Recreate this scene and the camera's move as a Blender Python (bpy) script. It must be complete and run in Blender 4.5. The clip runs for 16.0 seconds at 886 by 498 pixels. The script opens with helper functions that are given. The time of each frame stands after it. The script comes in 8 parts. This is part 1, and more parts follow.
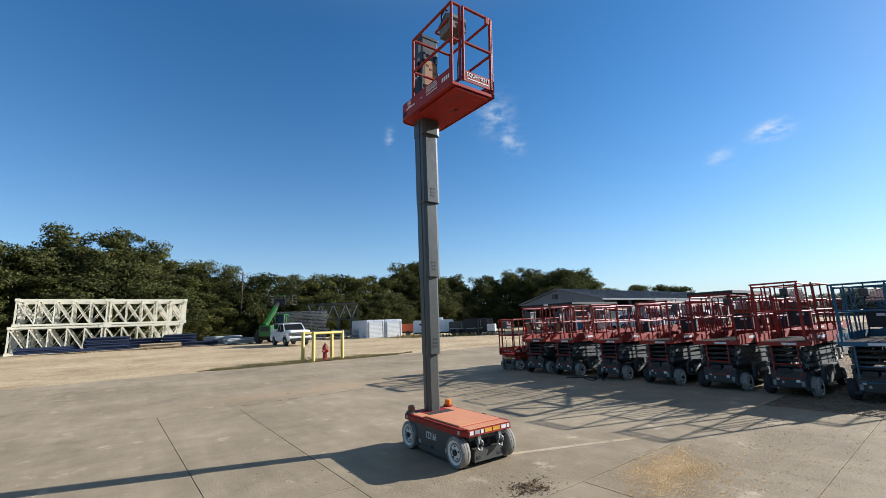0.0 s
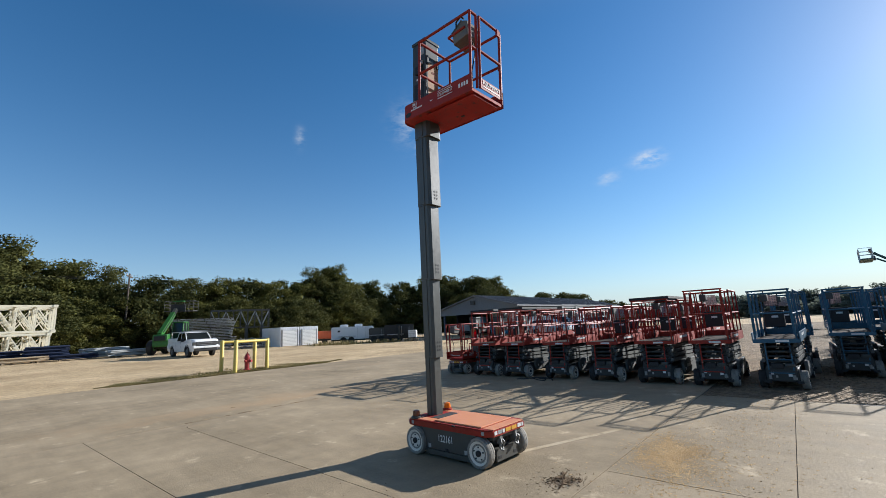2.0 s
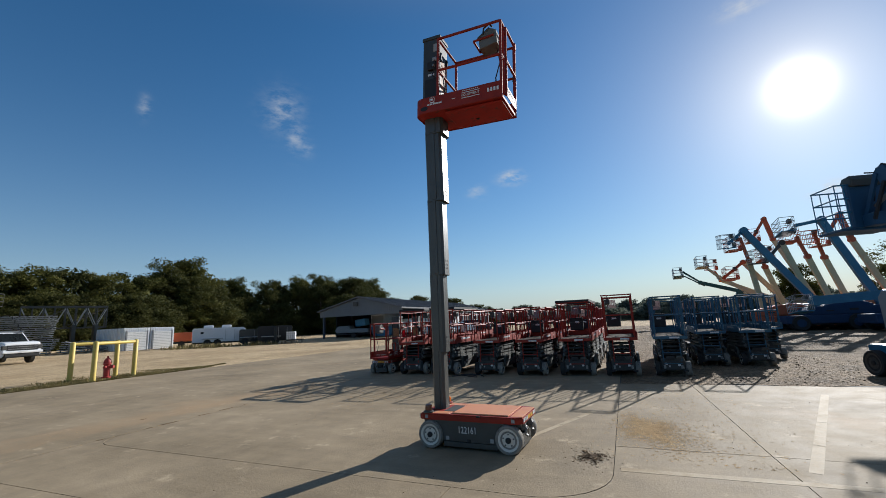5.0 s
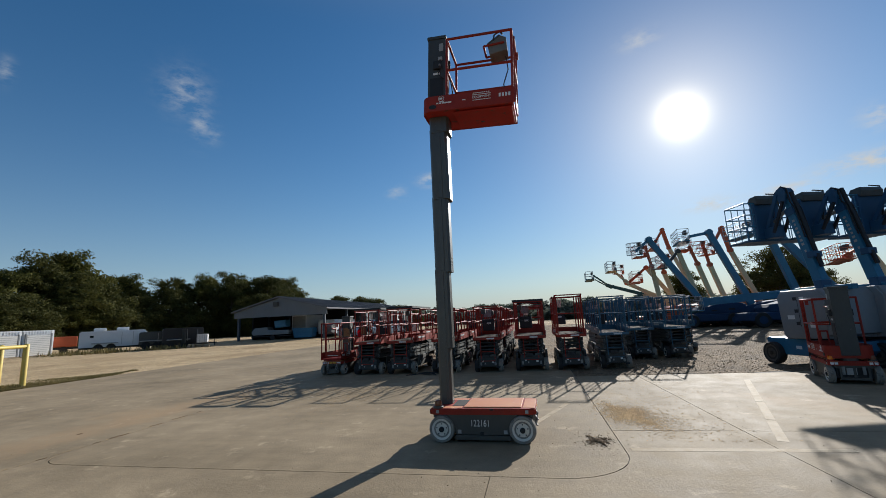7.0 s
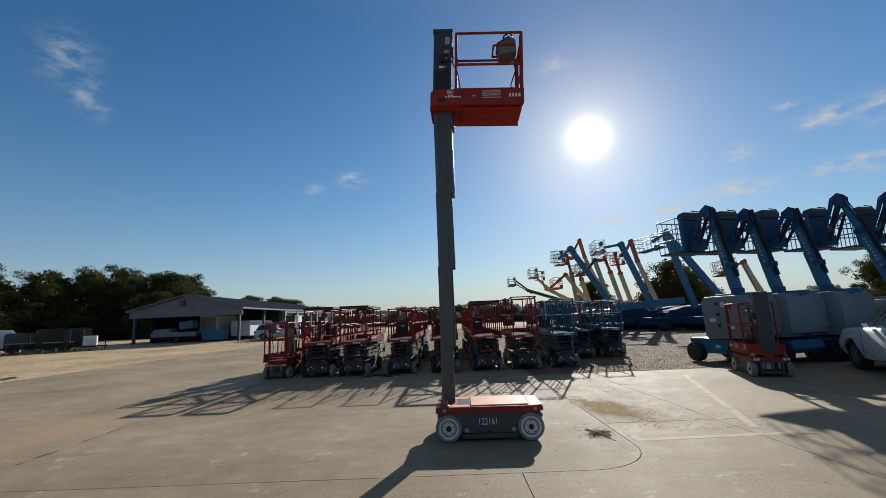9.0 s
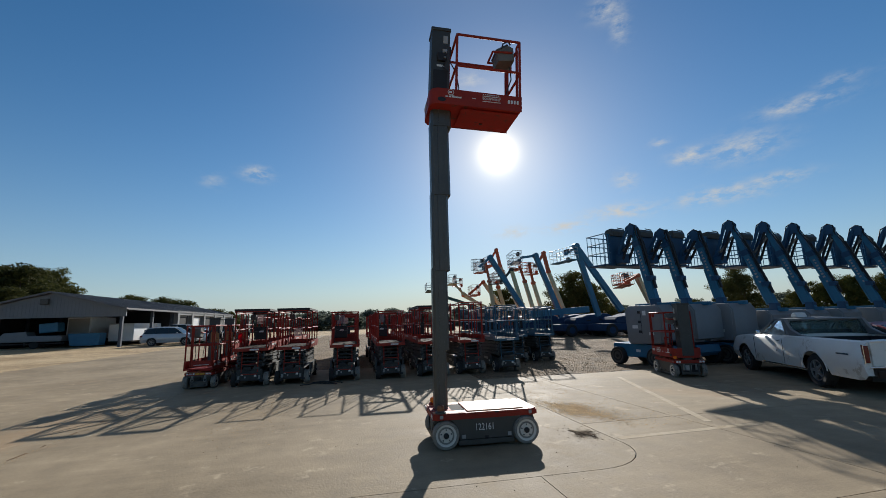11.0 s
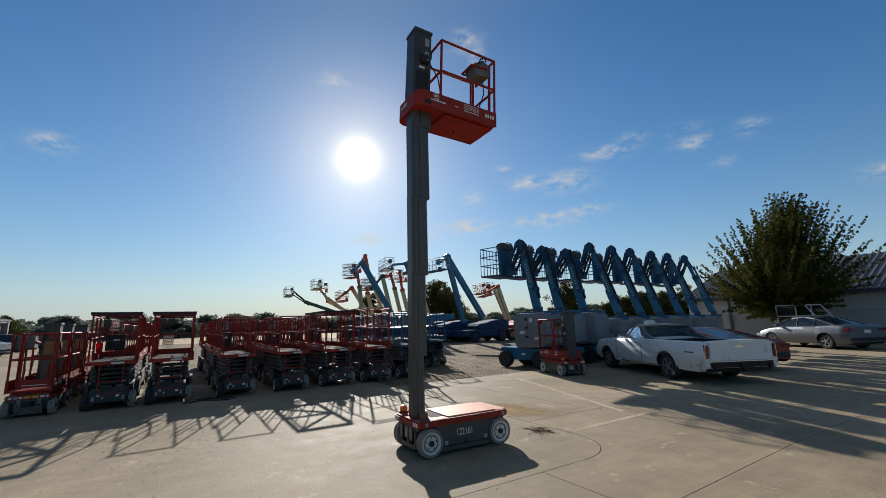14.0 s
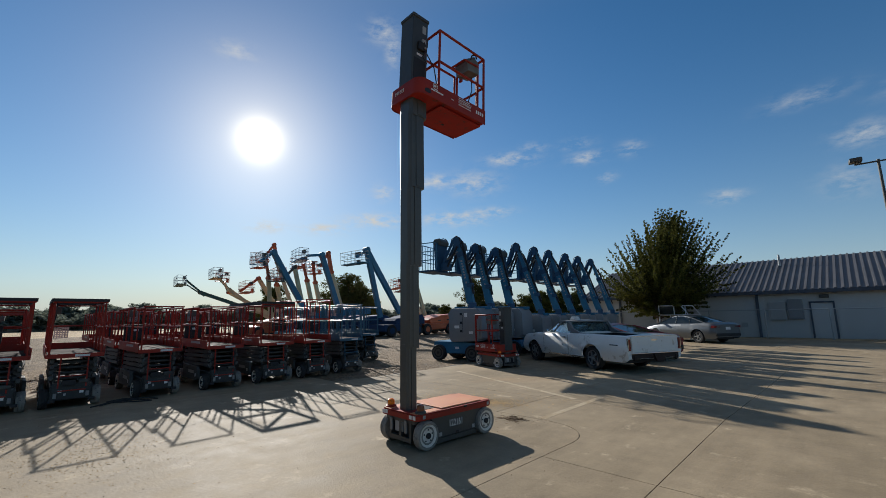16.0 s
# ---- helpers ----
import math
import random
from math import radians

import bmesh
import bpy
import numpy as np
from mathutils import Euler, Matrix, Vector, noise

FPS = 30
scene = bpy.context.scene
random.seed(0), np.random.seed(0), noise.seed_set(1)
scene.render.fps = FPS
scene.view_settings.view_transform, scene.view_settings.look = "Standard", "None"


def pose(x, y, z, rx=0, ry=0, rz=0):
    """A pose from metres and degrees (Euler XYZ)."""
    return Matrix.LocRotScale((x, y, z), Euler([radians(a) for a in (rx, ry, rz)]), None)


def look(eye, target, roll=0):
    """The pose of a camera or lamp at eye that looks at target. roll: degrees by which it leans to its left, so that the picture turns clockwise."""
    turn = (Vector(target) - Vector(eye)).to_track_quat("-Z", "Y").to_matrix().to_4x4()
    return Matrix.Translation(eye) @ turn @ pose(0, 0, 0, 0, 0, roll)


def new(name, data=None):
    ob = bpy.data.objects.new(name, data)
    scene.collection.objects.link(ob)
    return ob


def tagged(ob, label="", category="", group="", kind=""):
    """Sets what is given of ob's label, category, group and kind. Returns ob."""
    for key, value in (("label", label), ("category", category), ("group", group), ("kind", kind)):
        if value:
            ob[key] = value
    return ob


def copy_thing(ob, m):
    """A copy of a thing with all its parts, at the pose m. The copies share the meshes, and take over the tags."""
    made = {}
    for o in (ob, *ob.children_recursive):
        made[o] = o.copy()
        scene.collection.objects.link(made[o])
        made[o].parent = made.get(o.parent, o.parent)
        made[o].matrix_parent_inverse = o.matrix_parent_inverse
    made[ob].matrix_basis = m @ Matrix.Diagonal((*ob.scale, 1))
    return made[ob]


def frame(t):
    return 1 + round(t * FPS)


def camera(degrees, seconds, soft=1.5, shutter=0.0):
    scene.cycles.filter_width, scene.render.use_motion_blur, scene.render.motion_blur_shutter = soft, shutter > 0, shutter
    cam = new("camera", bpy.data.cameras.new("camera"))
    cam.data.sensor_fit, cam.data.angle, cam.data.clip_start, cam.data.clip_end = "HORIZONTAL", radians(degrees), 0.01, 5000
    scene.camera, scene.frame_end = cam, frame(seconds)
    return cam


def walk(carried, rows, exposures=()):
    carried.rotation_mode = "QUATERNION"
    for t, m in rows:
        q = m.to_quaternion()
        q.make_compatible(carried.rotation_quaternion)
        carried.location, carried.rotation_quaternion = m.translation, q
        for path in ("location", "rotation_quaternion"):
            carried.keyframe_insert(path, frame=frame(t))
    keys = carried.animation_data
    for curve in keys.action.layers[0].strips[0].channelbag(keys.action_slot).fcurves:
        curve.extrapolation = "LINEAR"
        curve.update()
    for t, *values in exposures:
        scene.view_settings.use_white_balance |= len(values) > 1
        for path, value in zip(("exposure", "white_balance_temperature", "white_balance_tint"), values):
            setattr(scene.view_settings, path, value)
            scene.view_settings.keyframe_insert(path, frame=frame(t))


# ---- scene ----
cam = camera(93.6, 16.0, soft=0.85)
PATH = [
    (0, (0.01, 0.07, 1.583), (1.19, 1.646, 1.934), -2.3),
    (0.5, (-0.244, 0.272, 1.598), (1.021, 1.78, 1.955), -2.6),
    (1, (-0.545, 0.464, 1.605), (0.797, 1.903, 1.967), -3.0),
    (1.5, (-0.766, 0.672, 1.586), (0.651, 2.036, 1.947), -3.1),
    (2, (-0.961, 0.943, 1.593), (0.527, 2.228, 1.955), -2.9),
    (2.5, (-1.21, 1.189, 1.584), (0.349, 2.387, 1.947), -2.7),
    (3, (-1.391, 1.433, 1.579), (0.234, 2.541, 1.941), -2.5),
    (3.5, (-1.538, 1.725, 1.57), (0.146, 2.743, 1.931), -2.3),
    (6, (-2.387, 3.124, 1.575), (-0.508, 3.719, 1.911), -2.9),
    (6.5, (-2.481, 3.418, 1.566), (-0.573, 3.916, 1.9), -3.0),
    (7, (-2.519, 3.744, 1.569), (-0.588, 4.143, 1.902), -2.8),
    (7.5, (-2.604, 4.076, 1.539), (-0.654, 4.375, 1.87), -2.6),
    (8, (-2.651, 4.381, 1.544), (-0.689, 4.584, 1.875), -2.5),
    (8.5, (-2.571, 4.676, 1.547), (-0.601, 4.786, 1.876), -2.4),
    (9, (-2.521, 4.963, 1.543), (-0.549, 4.979, 1.873), -2.3),
    (11.5, (-2.16, 6.393, 1.558), (-0.26, 5.869, 1.899), -1.8),
    (12, (-2.04, 6.643, 1.547), (-0.175, 6.005, 1.886), -2.1),
    (12.5, (-1.904, 6.906, 1.566), (-0.082, 6.156, 1.906), -2.2),
    (13, (-1.824, 7.219, 1.566), (-0.05, 6.362, 1.912), -2.1),
    (13.5, (-1.734, 7.481, 1.575), (-0.015, 6.522, 1.926), -1.9),
    (14, (-1.575, 7.684, 1.581), (0.091, 6.636, 1.934), -1.6),
    (14.5, (-1.423, 7.91, 1.578), (0.182, 6.769, 1.927), -1.5),
    (15, (-1.255, 8.197, 1.578), (0.287, 6.97, 1.919), -1.4),
    (15.5, (-1.068, 8.416, 1.558), (0.404, 7.102, 1.885), -1.2),
    (16, (-0.815, 8.602, 1.565), (0.576, 7.202, 1.887), -0.9),
]
walk(cam, [(t, look(eye, target, roll)) for t, eye, target, roll in PATH],
     [(0.0, 0.87, 6320, 10), (2.0, 0.72, 6430, 10), (3.5, 0.5, 6450, 10), (6.0, 0.24, 6650, 10), (9.0, 0.19, 6800, 10), (12.4, 0.2, 6800, 10), (13.0, 0.27, 6800, 10), (14.0, 0.26, 6800, 10), (16.0, 0.23, 6800, 10)])

# ---- light ----
SUN = Vector((0.868, -0.322, 0.380)).normalized()
SUN_EL, SUN_AZ = math.asin(SUN.z), math.atan2(SUN.x, SUN.y)

world = bpy.data.worlds.new("world")
scene.world = world
world.use_nodes = True
wn, wl = world.node_tree.nodes, world.node_tree.links
wn.clear()
w_out = wn.new("ShaderNodeOutputWorld")
w_bg = wn.new("ShaderNodeBackground")
w_sky = wn.new("ShaderNodeTexSky")
w_sky.sky_type = "NISHITA"
w_sky.sun_disc = False
w_sky.sun_elevation, w_sky.sun_rotation = SUN_EL, SUN_AZ
w_sky.altitude, w_sky.air_density, w_sky.dust_density, w_sky.ozone_density = 100, 1.0, 0.12, 3.0
w_bg.inputs["Strength"].default_value = 0.084


def wmath(op, a, b=None, c=None):
    """A math node in the world's tree; numbers or sockets."""
    n = wn.new("ShaderNodeMath")
    n.operation = op
    for i, v in enumerate((a, b, c)):
        if v is None:
            continue
        if isinstance(v, (int, float)):
            n.inputs[i].default_value = v
        else:
            wl.new(v, n.inputs[i])
    return n.outputs[0]


def wdot(sock, d):
    n = wn.new("ShaderNodeVectorMath")
    n.operation = "DOT_PRODUCT"
    wl.new(sock, n.inputs[0])
    n.inputs[1].default_value = d
    return n.outputs["Value"]


w_co = wn.new("ShaderNodeTexCoord")
w_norm = wn.new("ShaderNodeVectorMath")
w_norm.operation = "NORMALIZE"
wl.new(w_co.outputs["Generated"], w_norm.inputs[0])
w_dir = w_norm.outputs[0]
# the low sun's own glare in the hazy air round it
c_sun = wmath("MAXIMUM", wdot(w_dir, SUN), 0.0)
glare = None
for power, much in ((1350.0, 13.0), (140.0, 2.6), (34.0, 1.1), (9.0, 0.40)):
    ring = wmath("MULTIPLY", wmath("POWER", c_sun, power), much)
    glare = ring if glare is None else wmath("ADD", glare, ring)
# wisps of cloud: way to the middle, half width, half height (radians)
WISPS = [(44.8, 27.3, 2.0, 2.2, 0.45), (43.0, 24.6, 1.0, 2.0, 0.45), (41.6, 23.2, 0.8, 1.0, 0.35), (12.8, 19.0, 1.5, 0.8, 0.95), (17.8, 17.5, 1.2, 0.8, 0.4),
         (60.3, 25.0, 0.5, 1.0, 0.45), (-36.6, 36.6, 1.6, 1.2, 0.8), (-38.2, 34.6, 0.9, 1.6, 0.8), (-16.8, 31.8, 1.8, 0.9, 0.5), (-55.2, 21.0, 3.2, 0.8, 0.8),
         (-58.2, 22.2, 1.6, 0.6, 0.6), (-65.2, 20.2, 2.0, 0.7, 0.8), (-64.0, 22.0, 1.8, 0.6, 0.6), (-70.8, 20.5, 1.4, 0.8, 0.6), (-67.6, 17.4, 1.0, 0.6, 0.6),
         (-44.3, 18.4, 1.9, 0.9, 1.0), (-49.4, 18.1, 3.2, 1.4, 0.9), (-36.8, 16.9, 1.2, 1.0, 0.9), (-46.8, 13.4, 4.2, 0.9, 1.2), (-52.2, 14.1, 2.4, 0.6, 1.1), (-35.7, 13.1, 3.8, 0.9, 1.2),
         (-28.9, 11.8, 2.9, 0.7, 1.1), (-21.9, 11.7, 2.2, 0.7, 1.0), (-41.2, 20.6, 1.0, 0.5, 0.7), (-80.4, 13.1, 1.6, 0.7, 0.7), (-92.4, 16.8, 2.0, 1.0, 0.7), (-90.6, 12.6, 1.8, 1.4, 0.5), (-88.5, 21.6, 3.0, 0.8, 0.4), (-98.0, 20.0, 3.0, 1.0, 0.6)]
w_noise = wn.new("ShaderNodeTexNoise")
w_noise.inputs["Scale"].default_value, w_noise.inputs["Detail"].default_value, w_noise.inputs["Roughness"].default_value = 26.0, 7.0, 0.62
w_map = wn.new("ShaderNodeMapping")
w_map.inputs["Scale"].default_value = (1.0, 1.0, 2.4)
wl.new(w_dir, w_map.inputs["Vector"])
wl.new(w_map.outputs[0], w_noise.inputs["Vector"])
puff = wmath("MULTIPLY", wmath("SUBTRACT", w_noise.outputs[0], 0.40), 3.8)
cloud = None
for az, el, half_w, half_h, much in WISPS:
    a, e = radians(az), radians(el)
    mid = Vector((math.cos(a) * math.cos(e), math.sin(a) * math.cos(e), math.sin(e)))
    side = Vector((-math.sin(a), math.cos(a), 0))
    over = mid.cross(side)
    u = wmath("DIVIDE", wdot(w_dir, side), radians(half_w))
    v = wmath("DIVIDE", wdot(w_dir, over), radians(half_h))
    q = wmath("ADD", wmath("MULTIPLY", u, u), wmath("MULTIPLY", v, v))
    g = wmath("MULTIPLY", wmath("EXPONENT", wmath("MULTIPLY", q, -1.0)), much)
    g = wmath("MULTIPLY", g, wmath("GREATER_THAN", wdot(w_dir, mid), 0.5))
    cloud = g if cloud is None else wmath("MAXIMUM", cloud, g)
cloud_node = wn.new("ShaderNodeMath")
cloud_node.operation, cloud_node.use_clamp = "MULTIPLY", True
wl.new(cloud, cloud_node.inputs[0])
wl.new(puff, cloud_node.inputs[1])
w_mix = wn.new("ShaderNodeMix")
w_mix.data_type = "RGBA"
wl.new(cloud_node.outputs[0], w_mix.inputs["Factor"])
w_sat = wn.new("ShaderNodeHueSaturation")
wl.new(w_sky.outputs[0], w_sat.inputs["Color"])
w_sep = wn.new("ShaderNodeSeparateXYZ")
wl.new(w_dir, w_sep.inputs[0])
# deep blue to half height; paling added overhead, out of view, for neutral shadows
w_pale = wn.new("ShaderNodeMapRange")
w_pale.interpolation_type = "SMOOTHSTEP"
wl.new(w_sep.outputs["Z"], w_pale.inputs["Value"])
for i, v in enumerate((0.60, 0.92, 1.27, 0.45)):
    w_pale.inputs[i + 1].default_value = v
wl.new(w_pale.outputs[0], w_sat.inputs["Saturation"])
# pale haze low over the horizon
w_haze = wn.new("ShaderNodeMix")
w_haze.data_type = "RGBA"
wl.new(wmath("MULTIPLY", wmath("EXPONENT", wmath("MULTIPLY", wmath("MAXIMUM", w_sep.outputs["Z"], 0.0), -7.5)), 0.86), w_haze.inputs["Factor"])
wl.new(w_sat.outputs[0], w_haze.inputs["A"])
w_haze.inputs["B"].default_value = (3.1, 4.0, 5.15, 1)
wl.new(w_haze.outputs["Result"], w_mix.inputs["A"])
w_mix.inputs["B"].default_value = (5.2, 5.6, 6.0, 1)
w_add = wn.new("ShaderNodeMix")
w_add.data_type, w_add.blend_type = "RGBA", "ADD"
w_add.inputs["Factor"].default_value = 1.0
w_glow = wn.new("ShaderNodeVectorMath")
w_glow.operation = "SCALE"
w_glow.inputs[0].default_value = (1.0, 0.86, 0.56)
wl.new(glare, w_glow.inputs["Scale"])
wl.new(w_mix.outputs["Result"], w_add.inputs["A"])
wl.new(w_glow.outputs[0], w_add.inputs["B"])
wl.new(w_add.outputs["Result"], w_bg.inputs["Color"])
wl.new(w_bg.outputs[0], w_out.inputs[0])

sun = new("sun", bpy.data.lights.new("sun", "SUN"))
sun.data.energy, sun.data.angle, sun.data.color = 4.9, radians(0.6), (1.0, 0.995, 0.975)
sun.matrix_world = look((0, 0, 0), -SUN)

# ---- materials ----


def material(name, color, rough=0.6, metal=0.0, vary=0.12, grain=8.0, bump=0.0, second=None, patch=1.2, spread=0.5, coat=0.0, spot=None, spot_at=0.62, random_tone=0.0, shine=0.5):
    """Paint, metal, stone and so on: two scales of variation in tone, worn or dirty spots, fine relief."""
    m = bpy.data.materials.new(name)
    m.use_nodes = True
    n, l = m.node_tree.nodes, m.node_tree.links
    b = n["Principled BSDF"]
    b.inputs["Roughness"].default_value, b.inputs["Metallic"].default_value = rough, metal
    b.inputs["Specular IOR Level"].default_value = shine
    if coat:
        b.inputs["Coat Weight"].default_value, b.inputs["Coat Roughness"].default_value = coat, 0.08
    co = n.new("ShaderNodeTexCoord")
    fine = n.new("ShaderNodeTexNoise")
    fine.inputs["Scale"].default_value, fine.inputs["Detail"].default_value = grain, 8.0
    big = n.new("ShaderNodeTexNoise")
    big.inputs["Scale"].default_value, big.inputs["Detail"].default_value = patch, 5.0
    l.new(co.outputs["Object"], fine.inputs["Vector"])
    l.new(co.outputs["Object"], big.inputs["Vector"])
    ramp = n.new("ShaderNodeValToRGB")
    second = second or tuple(max(0.0, c * (1 - 2.2 * vary)) for c in color)
    ramp.color_ramp.elements[0].position, ramp.color_ramp.elements[1].position = 0.5 - spread / 2, 0.5 + spread / 2
    ramp.color_ramp.elements[0].color, ramp.color_ramp.elements[1].color = (*second, 1), (*color, 1)
    mixf = n.new("ShaderNodeMath")
    mixf.operation = "MULTIPLY_ADD"
    l.new(fine.outputs[0], mixf.inputs[0])
    mixf.inputs[1].default_value = 0.45
    half = n.new("ShaderNodeMath")
    half.operation = "MULTIPLY"
    half.inputs[1].default_value = 0.55
    l.new(big.outputs[0], half.inputs[0])
    l.new(half.outputs[0], mixf.inputs[2])
    l.new(mixf.outputs[0], ramp.inputs[0])
    out = ramp.outputs[0]
    if spot:
        sp = n.new("ShaderNodeTexNoise")
        sp.inputs["Scale"].default_value, sp.inputs["Detail"].default_value, sp.inputs["Roughness"].default_value = patch * 3.1, 9.0, 0.7
        l.new(co.outputs["Object"], sp.inputs["Vector"])
        r2 = n.new("ShaderNodeValToRGB")
        r2.color_ramp.elements[0].position, r2.color_ramp.elements[1].position = spot_at, spot_at + 0.06
        l.new(sp.outputs[0], r2.inputs[0])
        mx = n.new("ShaderNodeMix")
        mx.data_type = "RGBA"
        l.new(r2.outputs[0], mx.inputs["Factor"])
        l.new(out, mx.inputs["A"])
        mx.inputs["B"].default_value = (*spot, 1)
        out = mx.outputs["Result"]
    if random_tone:
        info = n.new("ShaderNodeObjectInfo")
        mr = n.new("ShaderNodeMapRange")
        mr.inputs["To Min"].default_value, mr.inputs["To Max"].default_value = 1 - random_tone, 1 + random_tone
        l.new(info.outputs["Random"], mr.inputs["Value"])
        hs = n.new("ShaderNodeHueSaturation")
        l.new(mr.outputs[0], hs.inputs["Value"])
        l.new(out, hs.inputs["Color"])
        out = hs.outputs[0]
    l.new(out, b.inputs["Base Color"])
    rr = n.new("ShaderNodeMapRange")
    rr.inputs["To Min"].default_value, rr.inputs["To Max"].default_value = max(0.02, rough - 0.1), min(1.0, rough + 0.12)
    l.new(fine.outputs[0], rr.inputs["Value"])
    l.new(rr.outputs[0], b.inputs["Roughness"])
    if bump:
        bp = n.new("ShaderNodeBump")
        bp.inputs["Strength"].default_value, bp.inputs["Distance"].default_value = bump, 0.02
        l.new(fine.outputs[0], bp.inputs["Height"])
        l.new(bp.outputs[0], b.inputs["Normal"])
    return m


def glass_material(name, tint=(0.55, 0.62, 0.62)):
    m = bpy.data.materials.new(name)
    m.use_nodes = True
    b = m.node_tree.nodes["Principled BSDF"]
    b.inputs["Base Color"].default_value = (*tint, 1)
    b.inputs["Transmission Weight"].default_value, b.inputs["Roughness"].default_value, b.inputs["IOR"].default_value = 0.9, 0.03, 1.2
    return m


def leaf_material(name, light, dark, through_light=0.28):
    m = bpy.data.materials.new(name)
    m.use_nodes = True
    n, l = m.node_tree.nodes, m.node_tree.links
    b = n["Principled BSDF"]
    b.inputs["Roughness"].default_value, b.inputs["Specular IOR Level"].default_value = 0.8, 0.12
    geo = n.new("ShaderNodeNewGeometry")
    co = n.new("ShaderNodeTexCoord")
    tone = n.new("ShaderNodeTexNoise")
    tone.inputs["Scale"].default_value = 0.45
    l.new(co.outputs["Object"], tone.inputs["Vector"])
    add = n.new("ShaderNodeMath")
    add.operation = "MULTIPLY_ADD"
    add.inputs[1].default_value = 0.5
    l.new(geo.outputs["Random Per Island"], add.inputs[0])
    l.new(tone.outputs[0], add.inputs[2])
    info = n.new("ShaderNodeObjectInfo")
    add2 = n.new("ShaderNodeMath")
    add2.operation = "MULTIPLY_ADD"
    add2.inputs[1].default_value = 0.3
    l.new(info.outputs["Random"], add2.inputs[0])
    l.new(add.outputs[0], add2.inputs[2])
    ramp = n.new("ShaderNodeValToRGB")
    ramp.color_ramp.elements[0].position, ramp.color_ramp.elements[1].position = 0.45, 1.0
    ramp.color_ramp.elements[0].color, ramp.color_ramp.elements[1].color = (*dark, 1), (*light, 1)
    l.new(add2.outputs[0], ramp.inputs[0])
    l.new(ramp.outputs[0], b.inputs["Base Color"])
    tr = n.new("ShaderNodeBsdfTranslucent")
    l.new(ramp.outputs[0], tr.inputs["Color"])
    mx = n.new("ShaderNodeMixShader")
    mx.inputs[0].default_value = through_light
    l.new(b.outputs[0], mx.inputs[1])
    l.new(tr.outputs[0], mx.inputs[2])
    l.new(mx.outputs[0], n["Material Output"].inputs[0])
    return m


